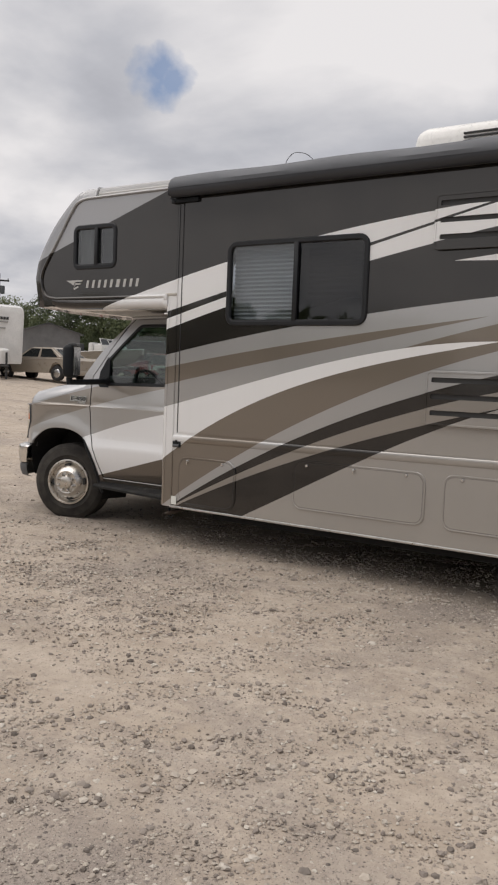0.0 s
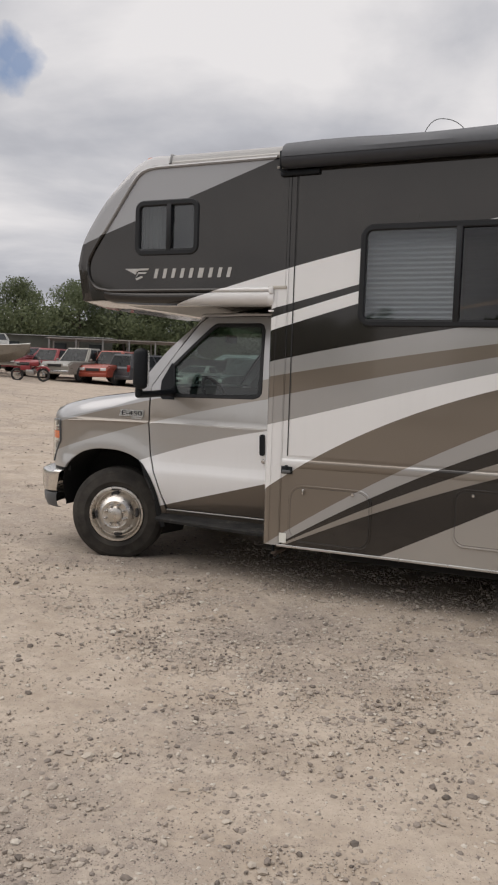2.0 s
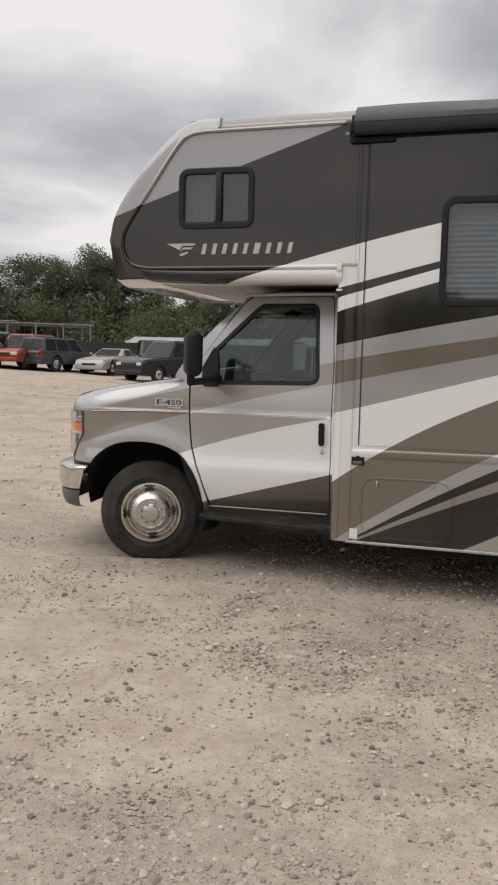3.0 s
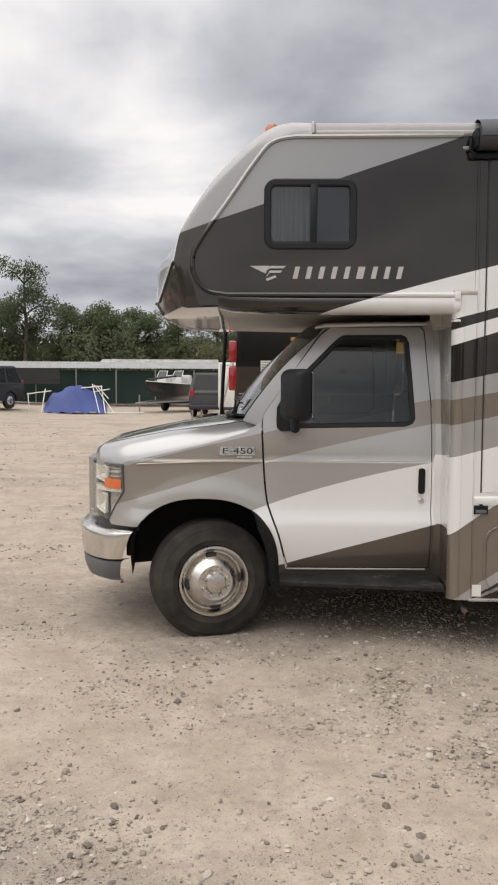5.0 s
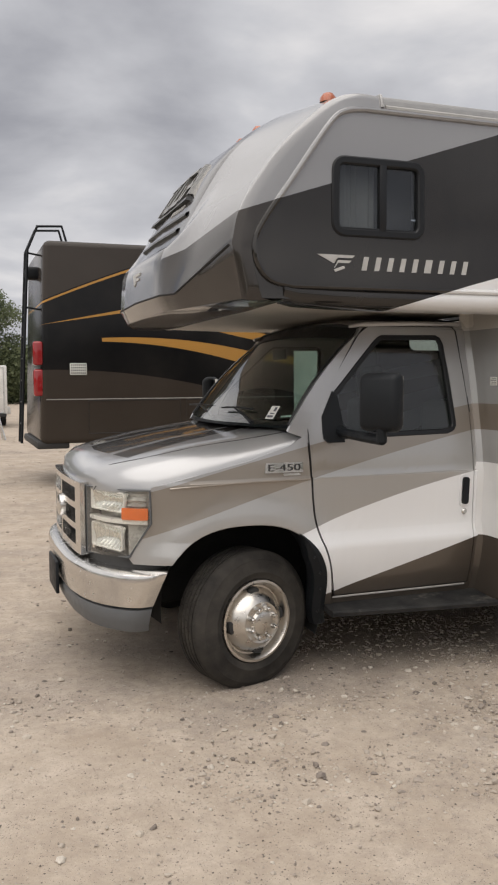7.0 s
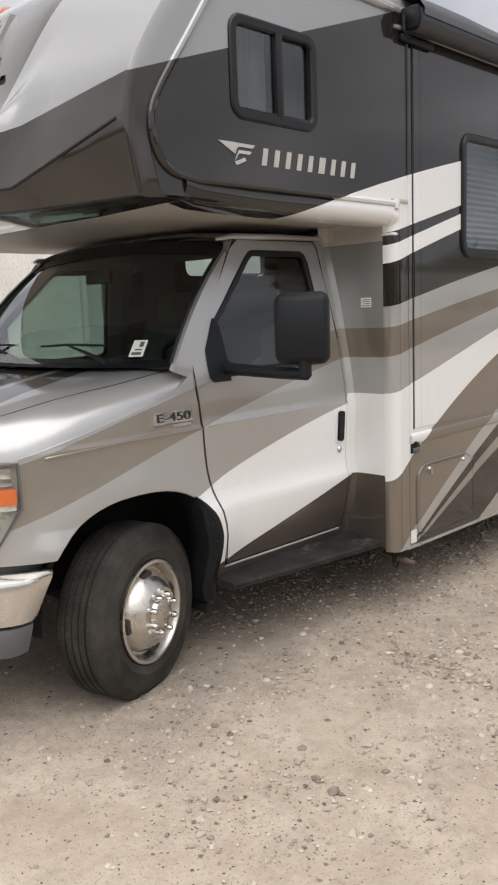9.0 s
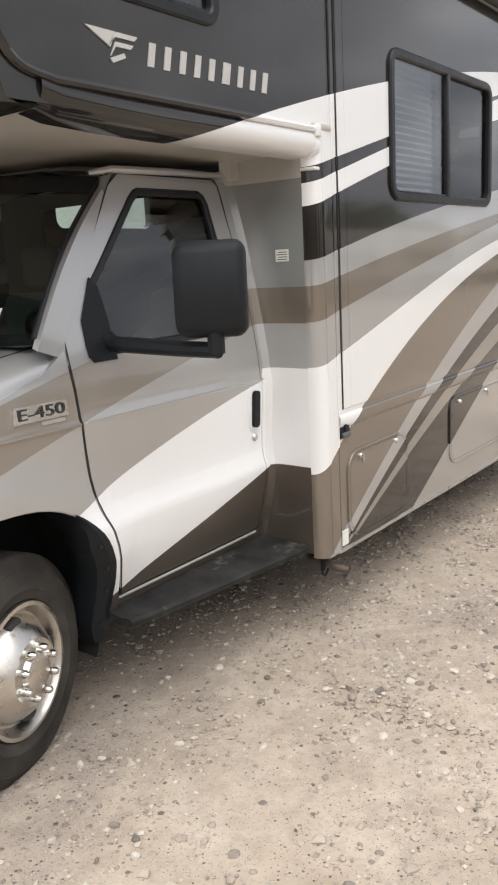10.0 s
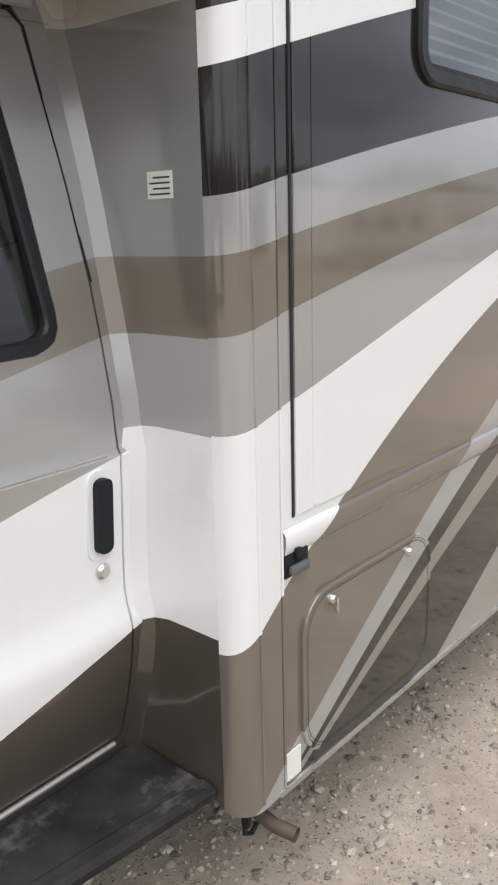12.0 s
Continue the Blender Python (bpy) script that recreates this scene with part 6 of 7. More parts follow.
# house with a low gable, far sheds, shade roof
def gable(label, name, cat, m, L, W, H, pitch, wall, roof_c, posts=False):
    t = thing(name, label, cat, m)
    wm = plain(name + "_wall", wall, 0.8, wear=0.2)
    rm = plain(name + "_roof", roof_c, 0.6, wear=0.25)
    if posts:
        for x in np.linspace(-L / 2 + 0.1, L / 2 - 0.1, 6):
            for y in (-W / 2 + 0.1, W / 2 - 0.1):
                part("post", boxed(x - 0.05, x + 0.05, y - 0.05, y + 0.05, 0, H, 0), M_STEEL, t)
    else:
        b = bmesh.new()
        box(b, -L / 2, L / 2, -W / 2, W / 2, 0, H)
        part("wall", b, wm, t)
        for x in (-L * 0.3, L * 0.05, L * 0.32):
            part("window", boxed(x, x + 0.9, -W / 2 - 0.03, -W / 2 + 0.02, H * 0.45, H * 0.8), M_CARGLASS, t)
    b = loft([[(-L / 2 - 0.2, -W / 2 - 0.25, H - 0.02), (-L / 2 - 0.2, 0, H + pitch), (-L / 2 - 0.2, W / 2 + 0.25, H - 0.02)],
              [(L / 2 + 0.2, -W / 2 - 0.25, H - 0.02), (L / 2 + 0.2, 0, H + pitch), (L / 2 + 0.2, W / 2 + 0.25, H - 0.02)]])
    bmesh.ops.solidify(b, geom=b.faces[:], thickness=0.12)
    part("roof", b, rm, t, smooth=0)
    if not posts:
        b = bmesh.new()
        for x in (-L / 2, L / 2):
            b.faces.new([b.verts.new(p) for p in ((x, -W / 2, H), (x, W / 2, H), (x, 0, H + pitch - 0.05))])
        part("gable", b, wm, t, smooth=0)
    return t


gable("grey metal-clad house with a low gable roof", "house", "house", grounded(-40.5, 36.0, 135), 3.6, 4.2, 2.6, 0.7, (0.16, 0.16, 0.16), (0.30, 0.30, 0.30))
gable("olive-grey long shed with a flat pale roof", "shed", "shed", grounded(-35.5, 43, 40), 9.0, 4.5, 2.35, 0.12, (0.10, 0.105, 0.09), (0.32, 0.32, 0.31))
gable("rusty shade roof standing on steel posts", "carport", "carport", grounded(-28.6, 41.5, 34), 8.5, 5.0, 2.2, 0.15, (0.1, 0.1, 0.1), (0.20, 0.17, 0.15), True)
gable("white corrugated roof on posts behind the fence", "carport", "carport", grounded(-8.0, 48.5, 5), 7.0, 4.0, 2.55, 0.35, (0.3, 0.3, 0.3), (0.62, 0.62, 0.60), True)

# long fence with dark green screen and a grey sheet-metal lean-to
fence = thing("screen_fence", "dark green screened fence with grey sheet-metal lean-to roof", "fence", grounded(-12.0, 43.5, 11))
M_SCREEN = plain("green_screen", (0.012, 0.028, 0.024), 0.9, wear=0.35, scale=2)
M_SHEETMETAL = plain("grey_sheet_metal", (0.34, 0.35, 0.35), 0.45, 0.3, wear=0.2)
for k in range(9):
    x = -9.5 + 2.3 * k
    part("post", tube([(x, 0, 0), (x, 0, 2.05)], 0.05, sides=8), M_STEEL, fence)
    if k < 8:
        b = loft([[(x + 2.3 * u / 6, 0.03 * math.sin(u * 2.1 + k), z) for u in range(7)] for z in (0.05, 0.7, 1.4, 2.0)])
        part("screen_panel", b, M_SCREEN, fence)
        b = loft([[(x + 2.3 * u / 24, y, 2.12 + 0.42 * (y + 0.2) / 2.4 + 0.02 * (u % 2)) for u in range(25)] for y in (-0.2, 2.2)])
        part("roof_sheet", b, M_SHEETMETAL, fence, smooth=0)

# yellow-green containers behind the cars
for x, y, w_ in ((-19.5, 52.0, 3.2), (-24.0, 50.0, 2.2), (-21.5, 46.0, 2.5)):
    c = thing("yellow_bin", "faded yellow-green open metal bin behind the cars", "container", grounded(x, y, 20))
    b = boxed(-w_ / 2, w_ / 2, -0.9, 0.9, 0, 1.75, 0.03)
    part("bin_body", b, plain("yellow_paint", (0.38, 0.36, 0.06), 0.6, wear=0.25), c)
    for k in range(5):
        part("rib", boxed(-w_ / 2 + 0.2 + k * (w_ - 0.4) / 4 - 0.04, -w_ / 2 + 0.2 + k * (w_ - 0.4) / 4 + 0.04, -0.95, -0.9, 0.05, 1.7), M_VALANCE, c)
long_trailer = thing("flat_trailer", "long dark flatbed trailer behind the parked cars", "trailer", grounded(-17.5, 39.5, 18))
part("deck", boxed(-5, 5, -1.1, 1.1, 0.9, 1.15, 0.03), M_INSIDE, long_trailer)
part("side_board", boxed(-5, 5, -1.14, -1.1, 1.15, 1.75), M_INK, long_trailer)
for x in (-2.4, -1.5):
    small_wheel(long_trailer, x, -1.1, 0.42)
    small_wheel(long_trailer, x, 1.1, 0.42)


# boats on trailers
def boat(label, m, L, W, hull, deck, console=True):
    t = thing("motorboat", label, "boat", m, "boats on trailers")
    hm = plain("hull_paint", hull, 0.3, 0.1, 0.4)
    dm = plain("deck_gelcoat", deck, 0.4, coat=0.2)
    rows = []
    for k in range(13):
        u = k / 12
        x = -L / 2 + L * u
        w_ = W / 2 * (1 - max(0, (u - 0.45) / 0.55) ** 2.2)
        keel = 0.62 + 0.50 * max(0, (u - 0.6) / 0.4) ** 2
        sheer = 1.32 + 0.22 * u * u
        chine = keel + 0.28 * (sheer - keel) + 0.1 * u
        rows.append([(x, 0, keel), (x, -w_ * 0.82, chine), (x, -w_, sheer), (x, -w_ * 0.9, sheer + 0.03), (x, 0, sheer + 0.05), (x, w_ * 0.9, sheer + 0.03), (x, w_, sheer), (x, w_ * 0.82, chine)])
    b = loft([r[:3] for r in rows])
    loft([[r[0], r[7], r[6]] for r in rows], bm=b)
    b.faces.new([b.verts.new(p) for p in (rows[0][0], rows[0][1], rows[0][2], rows[0][6], rows[0][7])])
    part("hull", b, hm, t)
    part("deck", loft([r[2:7] for r in rows]), dm, t)
    if console:
        for y in (-0.45, 0.45):
            part("console", boxed(-0.2, 0.45, y - 0.28, y + 0.28, 1.35, 1.75, 0.06), dm, t)
            wn = loft([[(0.42, y - 0.28, 1.74), (0.42, y + 0.28, 1.74)], [(0.22, y - 0.24, 2.05), (0.22, y + 0.24, 2.05)]])
            part("windscreen", wn, M_CARGLASS, t)
            part("windscreen_frame", tube([(0.42, y - 0.28, 1.74), (0.22, y - 0.24, 2.05), (0.22, y + 0.24, 2.05), (0.42, y + 0.28, 1.74)], 0.025, sides=6), dm, t)
            part("seat", boxed(-0.75, -0.4, y - 0.22, y + 0.22, 1.35, 1.85, 0.07), dm, t)
    mo = boxed(-L / 2 - 0.42, -L / 2 - 0.02, -0.2, 0.2, 1.35, 1.85, 0.09, 3)
    box(mo, -L / 2 - 0.28, -L / 2 - 0.1, -0.08, 0.08, 0.55, 1.4, 0.03)
    part("outboard_motor", mo, M_INK, t, "black outboard motor")
    fr = tube([(-L / 2, -0.6, 0.55), (L / 4, -0.5, 0.55), (L / 2 + 0.9, 0, 0.5)], 0.05, sides=6)
    tube([(-L / 2, 0.6, 0.55), (L / 4, 0.5, 0.55), (L / 2 + 0.9, 0, 0.5)], 0.05, fr, 6)
    tube([(L / 2 + 0.6, 0, 0), (L / 2 + 0.6, 0, 0.9)], 0.04, fr, 6)
    part("boat_trailer", fr, M_STEEL, t)
    for y in (-W / 2 + 0.02, W / 2 - 0.02):
        small_wheel(t, -L * 0.15, y, 0.32)
    return t


boat("long beige motorboat with white console on a trailer", grounded(-26.4, 27.0, -6), 5.4, 2.3, (0.24, 0.215, 0.18), (0.60, 0.59, 0.56))
boat("white motorboat with twin windscreens on a trailer", grounded(-28.8, 30.0, 0), 4.8, 2.2, (0.5, 0.48, 0.44), (0.70, 0.69, 0.67))
bb = boat("black and white bass boat on a trailer", grounded(-5.9, 37.2, 246), 5.2, 2.2, (0.03, 0.03, 0.035), (0.62, 0.62, 0.60))
part("trolling_motor", tube([(1.9, -0.3, 1.62), (0.6, 0.3, 1.78), (0.2, 0.35, 1.82)], 0.05, sides=6), M_INK, bb)

# small red motorcycle in front of the parked pickups
mc = thing("motorcycle", "small red motorcycle leaning in front of pickups", "motorcycle", grounded(-22.8, 25.6, 20))
M_REDPAINT = plain("faded_red_paint", (0.26, 0.03, 0.035), 0.4, coat=0.2)
for x in (-0.62, 0.62):
    wb = lathe([(0.22, -0.03), (0.28, -0.045), (0.31, 0.0), (0.28, 0.045), (0.22, 0.03)], steps=24, at=(x, 0, 0.31))
    wo = part("wheel", wb, M_TREADFAR, mc)
    part("hub", lathe([(0.0, -0.05), (0.07, -0.045), (0.08, 0.045), (0.0, 0.05)], steps=12, at=(x, 0, 0.31)), M_STEEL, wo)
part("frame", tube([(-0.62, 0, 0.31), (-0.15, 0, 0.42), (0.30, 0, 0.72), (0.45, 0, 0.85)], 0.035, sides=6), M_INK, mc)
part("fork", tube([(0.62, 0, 0.31), (0.42, 0, 1.0)], 0.035, sides=6), M_STEEL, mc)
part("fuel_tank", boxed(-0.02, 0.42, -0.14, 0.14, 0.70, 0.92, 0.07, 3), M_REDPAINT, mc, "red fuel tank")
part("seat", boxed(-0.62, 0.0, -0.12, 0.12, 0.74, 0.84, 0.04, 3), M_INK, mc)
part("side_panel", boxed(-0.45, 0.05, -0.13, 0.13, 0.50, 0.74, 0.05, 2), M_REDPAINT, mc)
part("mudguard", tube([(0.30, 0, 0.52), (0.50, 0, 0.67), (0.75, 0, 0.66), (0.92, 0, 0.52)], 0.06, sides=8), M_REDPAINT, mc)
part("handlebar", tube([(0.30, -0.38, 1.08), (0.40, -0.12, 1.02), (0.40, 0.12, 1.02), (0.30, 0.38, 1.08)], 0.018, sides=6), M_INK, mc)
part("engine", boxed(-0.18, 0.22, -0.15, 0.15, 0.28, 0.55, 0.05, 2), M_STEEL, mc)

# collapsed blue canopy with its white tubes
tent = thing("collapsed_canopy", "collapsed blue canopy tent on bent white tubes", "canopy tent", grounded(-10.15, 33.8, 14) @ Matrix.Scale(0.9, 4))
M_TARP = plain("blue_tarpaulin", (0.045, 0.075, 0.26), 0.55, wear=0.3, scale=3)
rows = []
rng = random.Random(5)
for k in range(15):
    u = k / 14
    ridge = float(np.interp(u, [0, .12, .3, .45, .6, .85, 1], [0.25, 0.95, 1.1, 1.42, 1.35, 1.0, 0.3]))
    rows.append([(-1.6 + 3.2 * u + 0.04 * rng.random(), -0.95 + 1.9 * v + 0.03 * rng.random(),
                  0.03 + ridge * (1 - abs(2 * v - 1) ** 1.2) + 0.06 * math.sin(k * 1.9 + v * 9) + 0.05 * rng.random()) for v in np.linspace(0, 1, 13)])
part("tarpaulin", loft(rows), M_TARP, tent, "crumpled blue tarpaulin", smooth=60)
for a, b_ in (((-1.7, -0.9, 0.02), (-1.5, 0.2, 1.25)), ((-2.4, -0.5, 1.0), (-1.2, 0.0, 1.15)), ((-2.3, -0.6, 0.1), (-2.35, -0.5, 1.05)), ((1.2, -0.9, 0.02), (0.9, 0.1, 1.5)),
              ((1.95, -0.9, 0.02), (1.0, 0.2, 1.45)), ((1.5, -0.95, 0.02), (1.35, 0.0, 1.4)), ((0.3, -0.2, 1.3), (1.4, 0.0, 1.4)), ((1.6, -1.1, 0.04), (3.4, -1.2, 0.04)), ((-2.4, -0.9, 0.03), (-1.4, -1.0, 0.03)),
              ((1.1, -0.3, 1.42), (1.7, -0.4, 0.75)), ((0.95, -0.1, 1.1), (1.75, -0.4, 1.25))):
    part("tube", tube([a, b_], 0.03, sides=6), M_WHITE, tent)

# stepladder
lad = thing("stepladder", "open aluminium stepladder standing on the gravel", "ladder", grounded(-2.22, 21.8, 0))
H_L = 2.25
for s, spread in ((-1, 0.62), (1, 0.62)):
    for y in (-0.22, 0.22):
        part("rail", tube([(s * spread, y * 1.25, 0), (s * 0.06, y, H_L)], 0.045, sides=6), M_ALU, lad)
    for k in range(1, 7):
        u = k / 7
        x = s * (spread + (0.06 - spread) * u)
        part("rung", boxed(x - 0.04, x + 0.04, -0.25, 0.25, H_L * u - 0.015, H_L * u + 0.015, 0.004, 1), M_ALU, lad)
part("top_cap", boxed(-0.12, 0.12, -0.26, 0.26, H_L - 0.03, H_L + 0.03, 0.01), M_ALU, lad)

# white cargo trailer with dark roof edge
ct = thing("cargo_trailer", "white enclosed cargo trailer behind the stepladder", "trailer", grounded(-2.1, 30.6, 90))
part("box_body", boxed(-2.0, 2.0, -1.05, 1.05, 0.5, 2.35, 0.05), M_WHITE, ct)
part("fender", boxed(-0.6, 0.6, -1.25, -1.05, 0.45, 0.75, 0.04), M_WHITE, ct)
for y in (-1.1, 1.1):
    small_wheel(ct, 0.0, y, 0.33)
part("rear_door_frame", ring(rounded(-0.95, 0.95, 0.55, 2.28, 0.05), 0.04, 0.02, 0.0, lambda v: Vector((-2.02 + v.y, v.x, v.z))), M_ALU, ct)
part("bumper_beam", boxed(-2.12, -2.0, -1.0, 1.0, 0.42, 0.54, 0.01), M_INK, ct)
st2 = thing("trailer_jack", "two steel jack stands beside the ladder", "jack stand", grounded(-3.5, 22.5, 0))
for x in (-0.15, 0.15):
    part("stand", tube([(x, 0, 0), (x, 0, 0.62)], 0.03, sides=8), M_STEEL, st2)
part("base_plate", boxed(-0.25, 0.25, -0.12, 0.12, 0.0, 0.03), M_STEEL, st2)

# ---- the dark motorhome parked behind ----
def coach_paint_dark():
    g = Graph("dark_coach_paint")
    _, p = g.place()
    x, z = p["X"], p["Z"]
    col = stripes(g, x, z, [((3.62, 0.335, -0.03), (0.006, 0.006, 0.0065)), ((1.78, -0.14, -0.045), (0.042, 0.034, 0.028))], (0.045, 0.038, 0.033))
    gold = (0.42, 0.22, 0.055)
    for lo, hi, x0, x1 in (((3.56, 0.33, -0.03), (3.60, 0.335, -0.03), -2.3, 0.5), ((2.86, 0.16), (2.93, 0.20), -1.75, 0.6), ((2.29, -0.10, -0.06), (2.40, -0.03, -0.055), -0.8, 1.6), ((2.78, -0.26, 0.02), (2.92, -0.26, 0.02), 0.2, 3.2), ((2.35, -0.2, 0.02), (2.48, -0.2, 0.02), 0.6, 3.2)):
        f = g.math("MULTIPLY", g.math("GREATER_THAN", z, curve(g, x, lo)), g.math("LESS_THAN", z, curve(g, x, hi)))
        f = g.math("MULTIPLY", f, g.math("MULTIPLY", g.math("GREATER_THAN", x, x0), g.math("LESS_THAN", x, x1)))
        col = g.mix(f, col, gold)
    c = g.coords()
    return g.principled(g.mix(g.map(g.noise(c, 1.5, 5), 0.4, 0.8, 0, 0.05), col, (0.2, 0.17, 0.14)), 0.2, 0.0, 0.0, Specular_IOR_Level=0.22)


M_DARKRV = coach_paint_dark()
RX2 = 0.27
rv2 = thing("coach", "dark brown and black motor coach with gold swooshes", "motorhome", grounded(3.0, 10.6, 0))
B2 = rv2.matrix_world.inverted()


def p2(name, bm, mat, parent=None, label="", smooth=35):
    bm.transform(B2 @ Matrix.Translation((RX2, 0, -0.07)))
    return part(name, bm, mat, parent or rv2, label, smooth)


b = boxed(-2.05, 8.6, 9.3, 11.85, 0.80, 3.95, 0.10, 4)
for v in b.verts:
    if v.co.x < -1.8 and v.co.z > 3.0:
        v.co.x += 0.12 * (v.co.z - 3.0)
p2("body", b, M_DARKRV)
p2("rear_cap_skirt", boxed(-2.1, -1.6, 9.36, 11.8, 0.72, 0.84, 0.03), M_INK)
for z0, z1 in ((1.55, 1.97), (2.03, 2.40)):
    p2("tail_lamp", boxed(-2.13, -1.98, 9.33, 9.55, z0, z1, 0.035, 3), M_RED, None, "red tail lamp")
grl = p2("side_grille", boxed(-1.58, -1.32, 9.285, 9.302, 1.88, 2.06, 0.006), M_LABEL, None, "pale grille plate")
for k in range(8):
    for j in range(4):
        p2("grille_bar", boxed(-1.565 + 0.03 * k, -1.545 + 0.03 * k, 9.281, 9.286, 1.895 + 0.042 * j, 1.92 + 0.042 * j), M_VALANCE, grl)
l2 = p2("roof_ladder", tube([(-2.30, 9.75, 0.80), (-2.23, 9.75, 2.2), (-2.14, 9.75, 3.85), (-1.98, 9.75, 4.22), (-1.6, 9.75, 4.24), (-1.52, 9.75, 3.95)], 0.022, sides=8), M_BLACK, None, "black tubular rear ladder")
p2("ladder_rail", tube([(-2.30, 10.15, 0.80), (-2.23, 10.15, 2.2), (-2.14, 10.15, 3.85), (-1.98, 10.15, 4.22), (-1.6, 10.15, 4.24), (-1.52, 10.15, 3.95)], 0.022, sides=8), M_BLACK, l2)
for z in (1.1, 1.45, 1.8, 2.15, 2.5, 2.85, 3.2, 3.55):
    x = float(np.interp(z, [0.8, 2.2, 3.85], [-2.30, -2.23, -2.14]))
    p2("rung", tube([(x, 9.75, z), (x, 10.15, z)], 0.014, sides=6), M_BLACK, l2)
for z in (2.95, 3.8):
    p2("bracket", tube([(float(np.interp(z, [0.8, 2.2, 3.85], [-2.30, -2.23, -2.14])), 9.75, z), (-1.9, 9.75, z - 0.04)], 0.016, sides=6), M_BLACK, l2)
p2("camera_pod", boxed(-2.16, -1.9, 9.95, 10.2, 3.42, 3.62, 0.05, 3), M_BLACK)
for x0, x1 in ((-1.3, 0.2), (0.3, 1.9)):
    p2("bay_door", ring([(x0, 0.95), (x1, 0.95), (x1, 1.48), (x0, 1.48)], 0.012, 0.008, 9.294), M_INK)
p2("bay_trim", boxed(-1.95, 8.4, 9.29, 9.302, 1.49, 1.505), M_TRIM)
for x in (1.55, 7.0):
    for y0, s in ((9.32, 1), (11.83, -1)):
        w_ = lathe([(0.0, 0.02), (0.28, 0.02), (0.3, 0.0), (0.46, 0.005), (0.5, 0.04), (0.5, 0.3)], steps=28)
        w_.transform(Matrix.Translation((x, y0, 0.5 + 0.02)) @ Matrix.Diagonal((1, s, 1, 1)))
        wo = p2("wheel", w_, M_TREADFAR)
        w_ = lathe([(0.0, -0.03), (0.12, -0.03), (0.2, 0.005), (0.28, 0.012)], steps=20)
        w_.transform(Matrix.Translation((x, y0, 0.52)) @ Matrix.Diagonal((1, s, 1, 1)))
        p2("rim", w_, M_CHROME, wo)

# white trailer standing between the two motorhomes
wt = travel_trailer("white travel trailer with black pointed graphics", grounded(1.95, 6.9, 180), 6.5, 2.4, 3.0, windows=((-3.0, -2.2, 1.6, 2.2),), nose=0.0)
b = bmesh.new()
for tri in (((-0.15, 2.60), (-0.75, 2.60), (-0.40, 2.20)), ((-0.5, 2.60), (-1.7, 2.60), (-0.85, 2.26))):
    b.faces.new([b.verts.new((x, 1.21, z)) for x, z in tri])
part("graphic", b, M_INK, wt, "black pointed graphic", smooth=0)

# utility pole with crossarm and wires
pole = thing("utility_pole", "dark wooden utility pole with crossarm", "utility pole", grounded(-57.6, 45.5, 50))
part("pole_shaft", tube([(0, 0, 0), (0, 0, 8.6)], [0.17, 0.11], sides=10), plain("old_wood", (0.07, 0.055, 0.045), 0.9), pole)
part("crossarm", boxed(-0.9, 0.9, -0.06, 0.06, 7.9, 8.05), M_INK, pole)
part("transformer", lathe([(0, 7.5), (0.2, 7.5), (0.22, 7.4), (0.22, 6.8), (0, 6.75)], axis="z", at=(0.3, 0, 0), steps=14), M_VALANCE, pole)
for dx in (-0.8, 0, 0.8):
    part("insulator", lathe([(0, 8.2), (0.05, 8.18), (0.04, 8.05)], axis="z", at=(dx, 0, 0), steps=8), M_VALANCE, pole)


# ---- trees ----
def leaf_material(name, a, b_):
    g = Graph(name)
    n = g.nt.nodes.new("ShaderNodeNewGeometry")
    col = g.ramp(n.outputs["Random Per Island"], [(0.0, a), (0.55, tuple((u + v) / 2 for u, v in zip(a, b_))), (1.0, b_)])
    mat = g.principled(col, 0.7)
    tl = g.nt.nodes.new("ShaderNodeBsdfTranslucent")
    g.put(tl.inputs["Color"], col)
    mx = g.nt.nodes.new("ShaderNodeMixShader")
    mx.inputs[0].default_value = 0.45
    g.nt.links.new(g.out.inputs[0].links[0].from_socket, mx.inputs[1])
    g.nt.links.new(tl.outputs[0], mx.inputs[2])
    g.nt.links.new(mx.outputs[0], g.out.inputs[0])
    return mat


M_LEAF = leaf_material("leaf_green", (0.115, 0.142, 0.072), (0.19, 0.218, 0.118))
M_LEAF2 = leaf_material("leaf_spring", (0.16, 0.185, 0.095), (0.24, 0.265, 0.15))
M_PINE = leaf_material("pine_needles", (0.09, 0.112, 0.064), (0.14, 0.165, 0.098))
M_BARK = plain("bark", (0.085, 0.07, 0.058), 0.95, wear=0.4)


def leaves(centres, radii, count, size, seed, flat=0.75):
    """Small leaf quads thrown into clumps; arrays of vertices and faces."""
    r = np.random.RandomState(seed)
    k = r.choice(len(centres), count, p=np.array(radii) ** 2 / np.sum(np.array(radii) ** 2))
    d = r.randn(count, 3)
    d /= np.linalg.norm(d, axis=1)[:, None]
    rad = np.array(radii)[k] * (r.uniform(0.1, 1.0, count) ** 0.55 + 0.16 * np.abs(r.randn(count)))
    c = np.array(centres)[k] + d * rad[:, None] * np.array((1, 1, flat))
    u = r.randn(count, 3)
    u /= np.linalg.norm(u, axis=1)[:, None]
    w = np.cross(u, r.randn(count, 3))
    w /= np.linalg.norm(w, axis=1)[:, None]
    s = size * r.uniform(0.5, 1.3, count)[:, None]
    v = np.stack([c - u * s, c + w * s * 0.55, c + u * s, c - w * s * 0.55], 1).reshape(-1, 3)
    f = np.arange(count * 4).reshape(-1, 4)
    return v, f


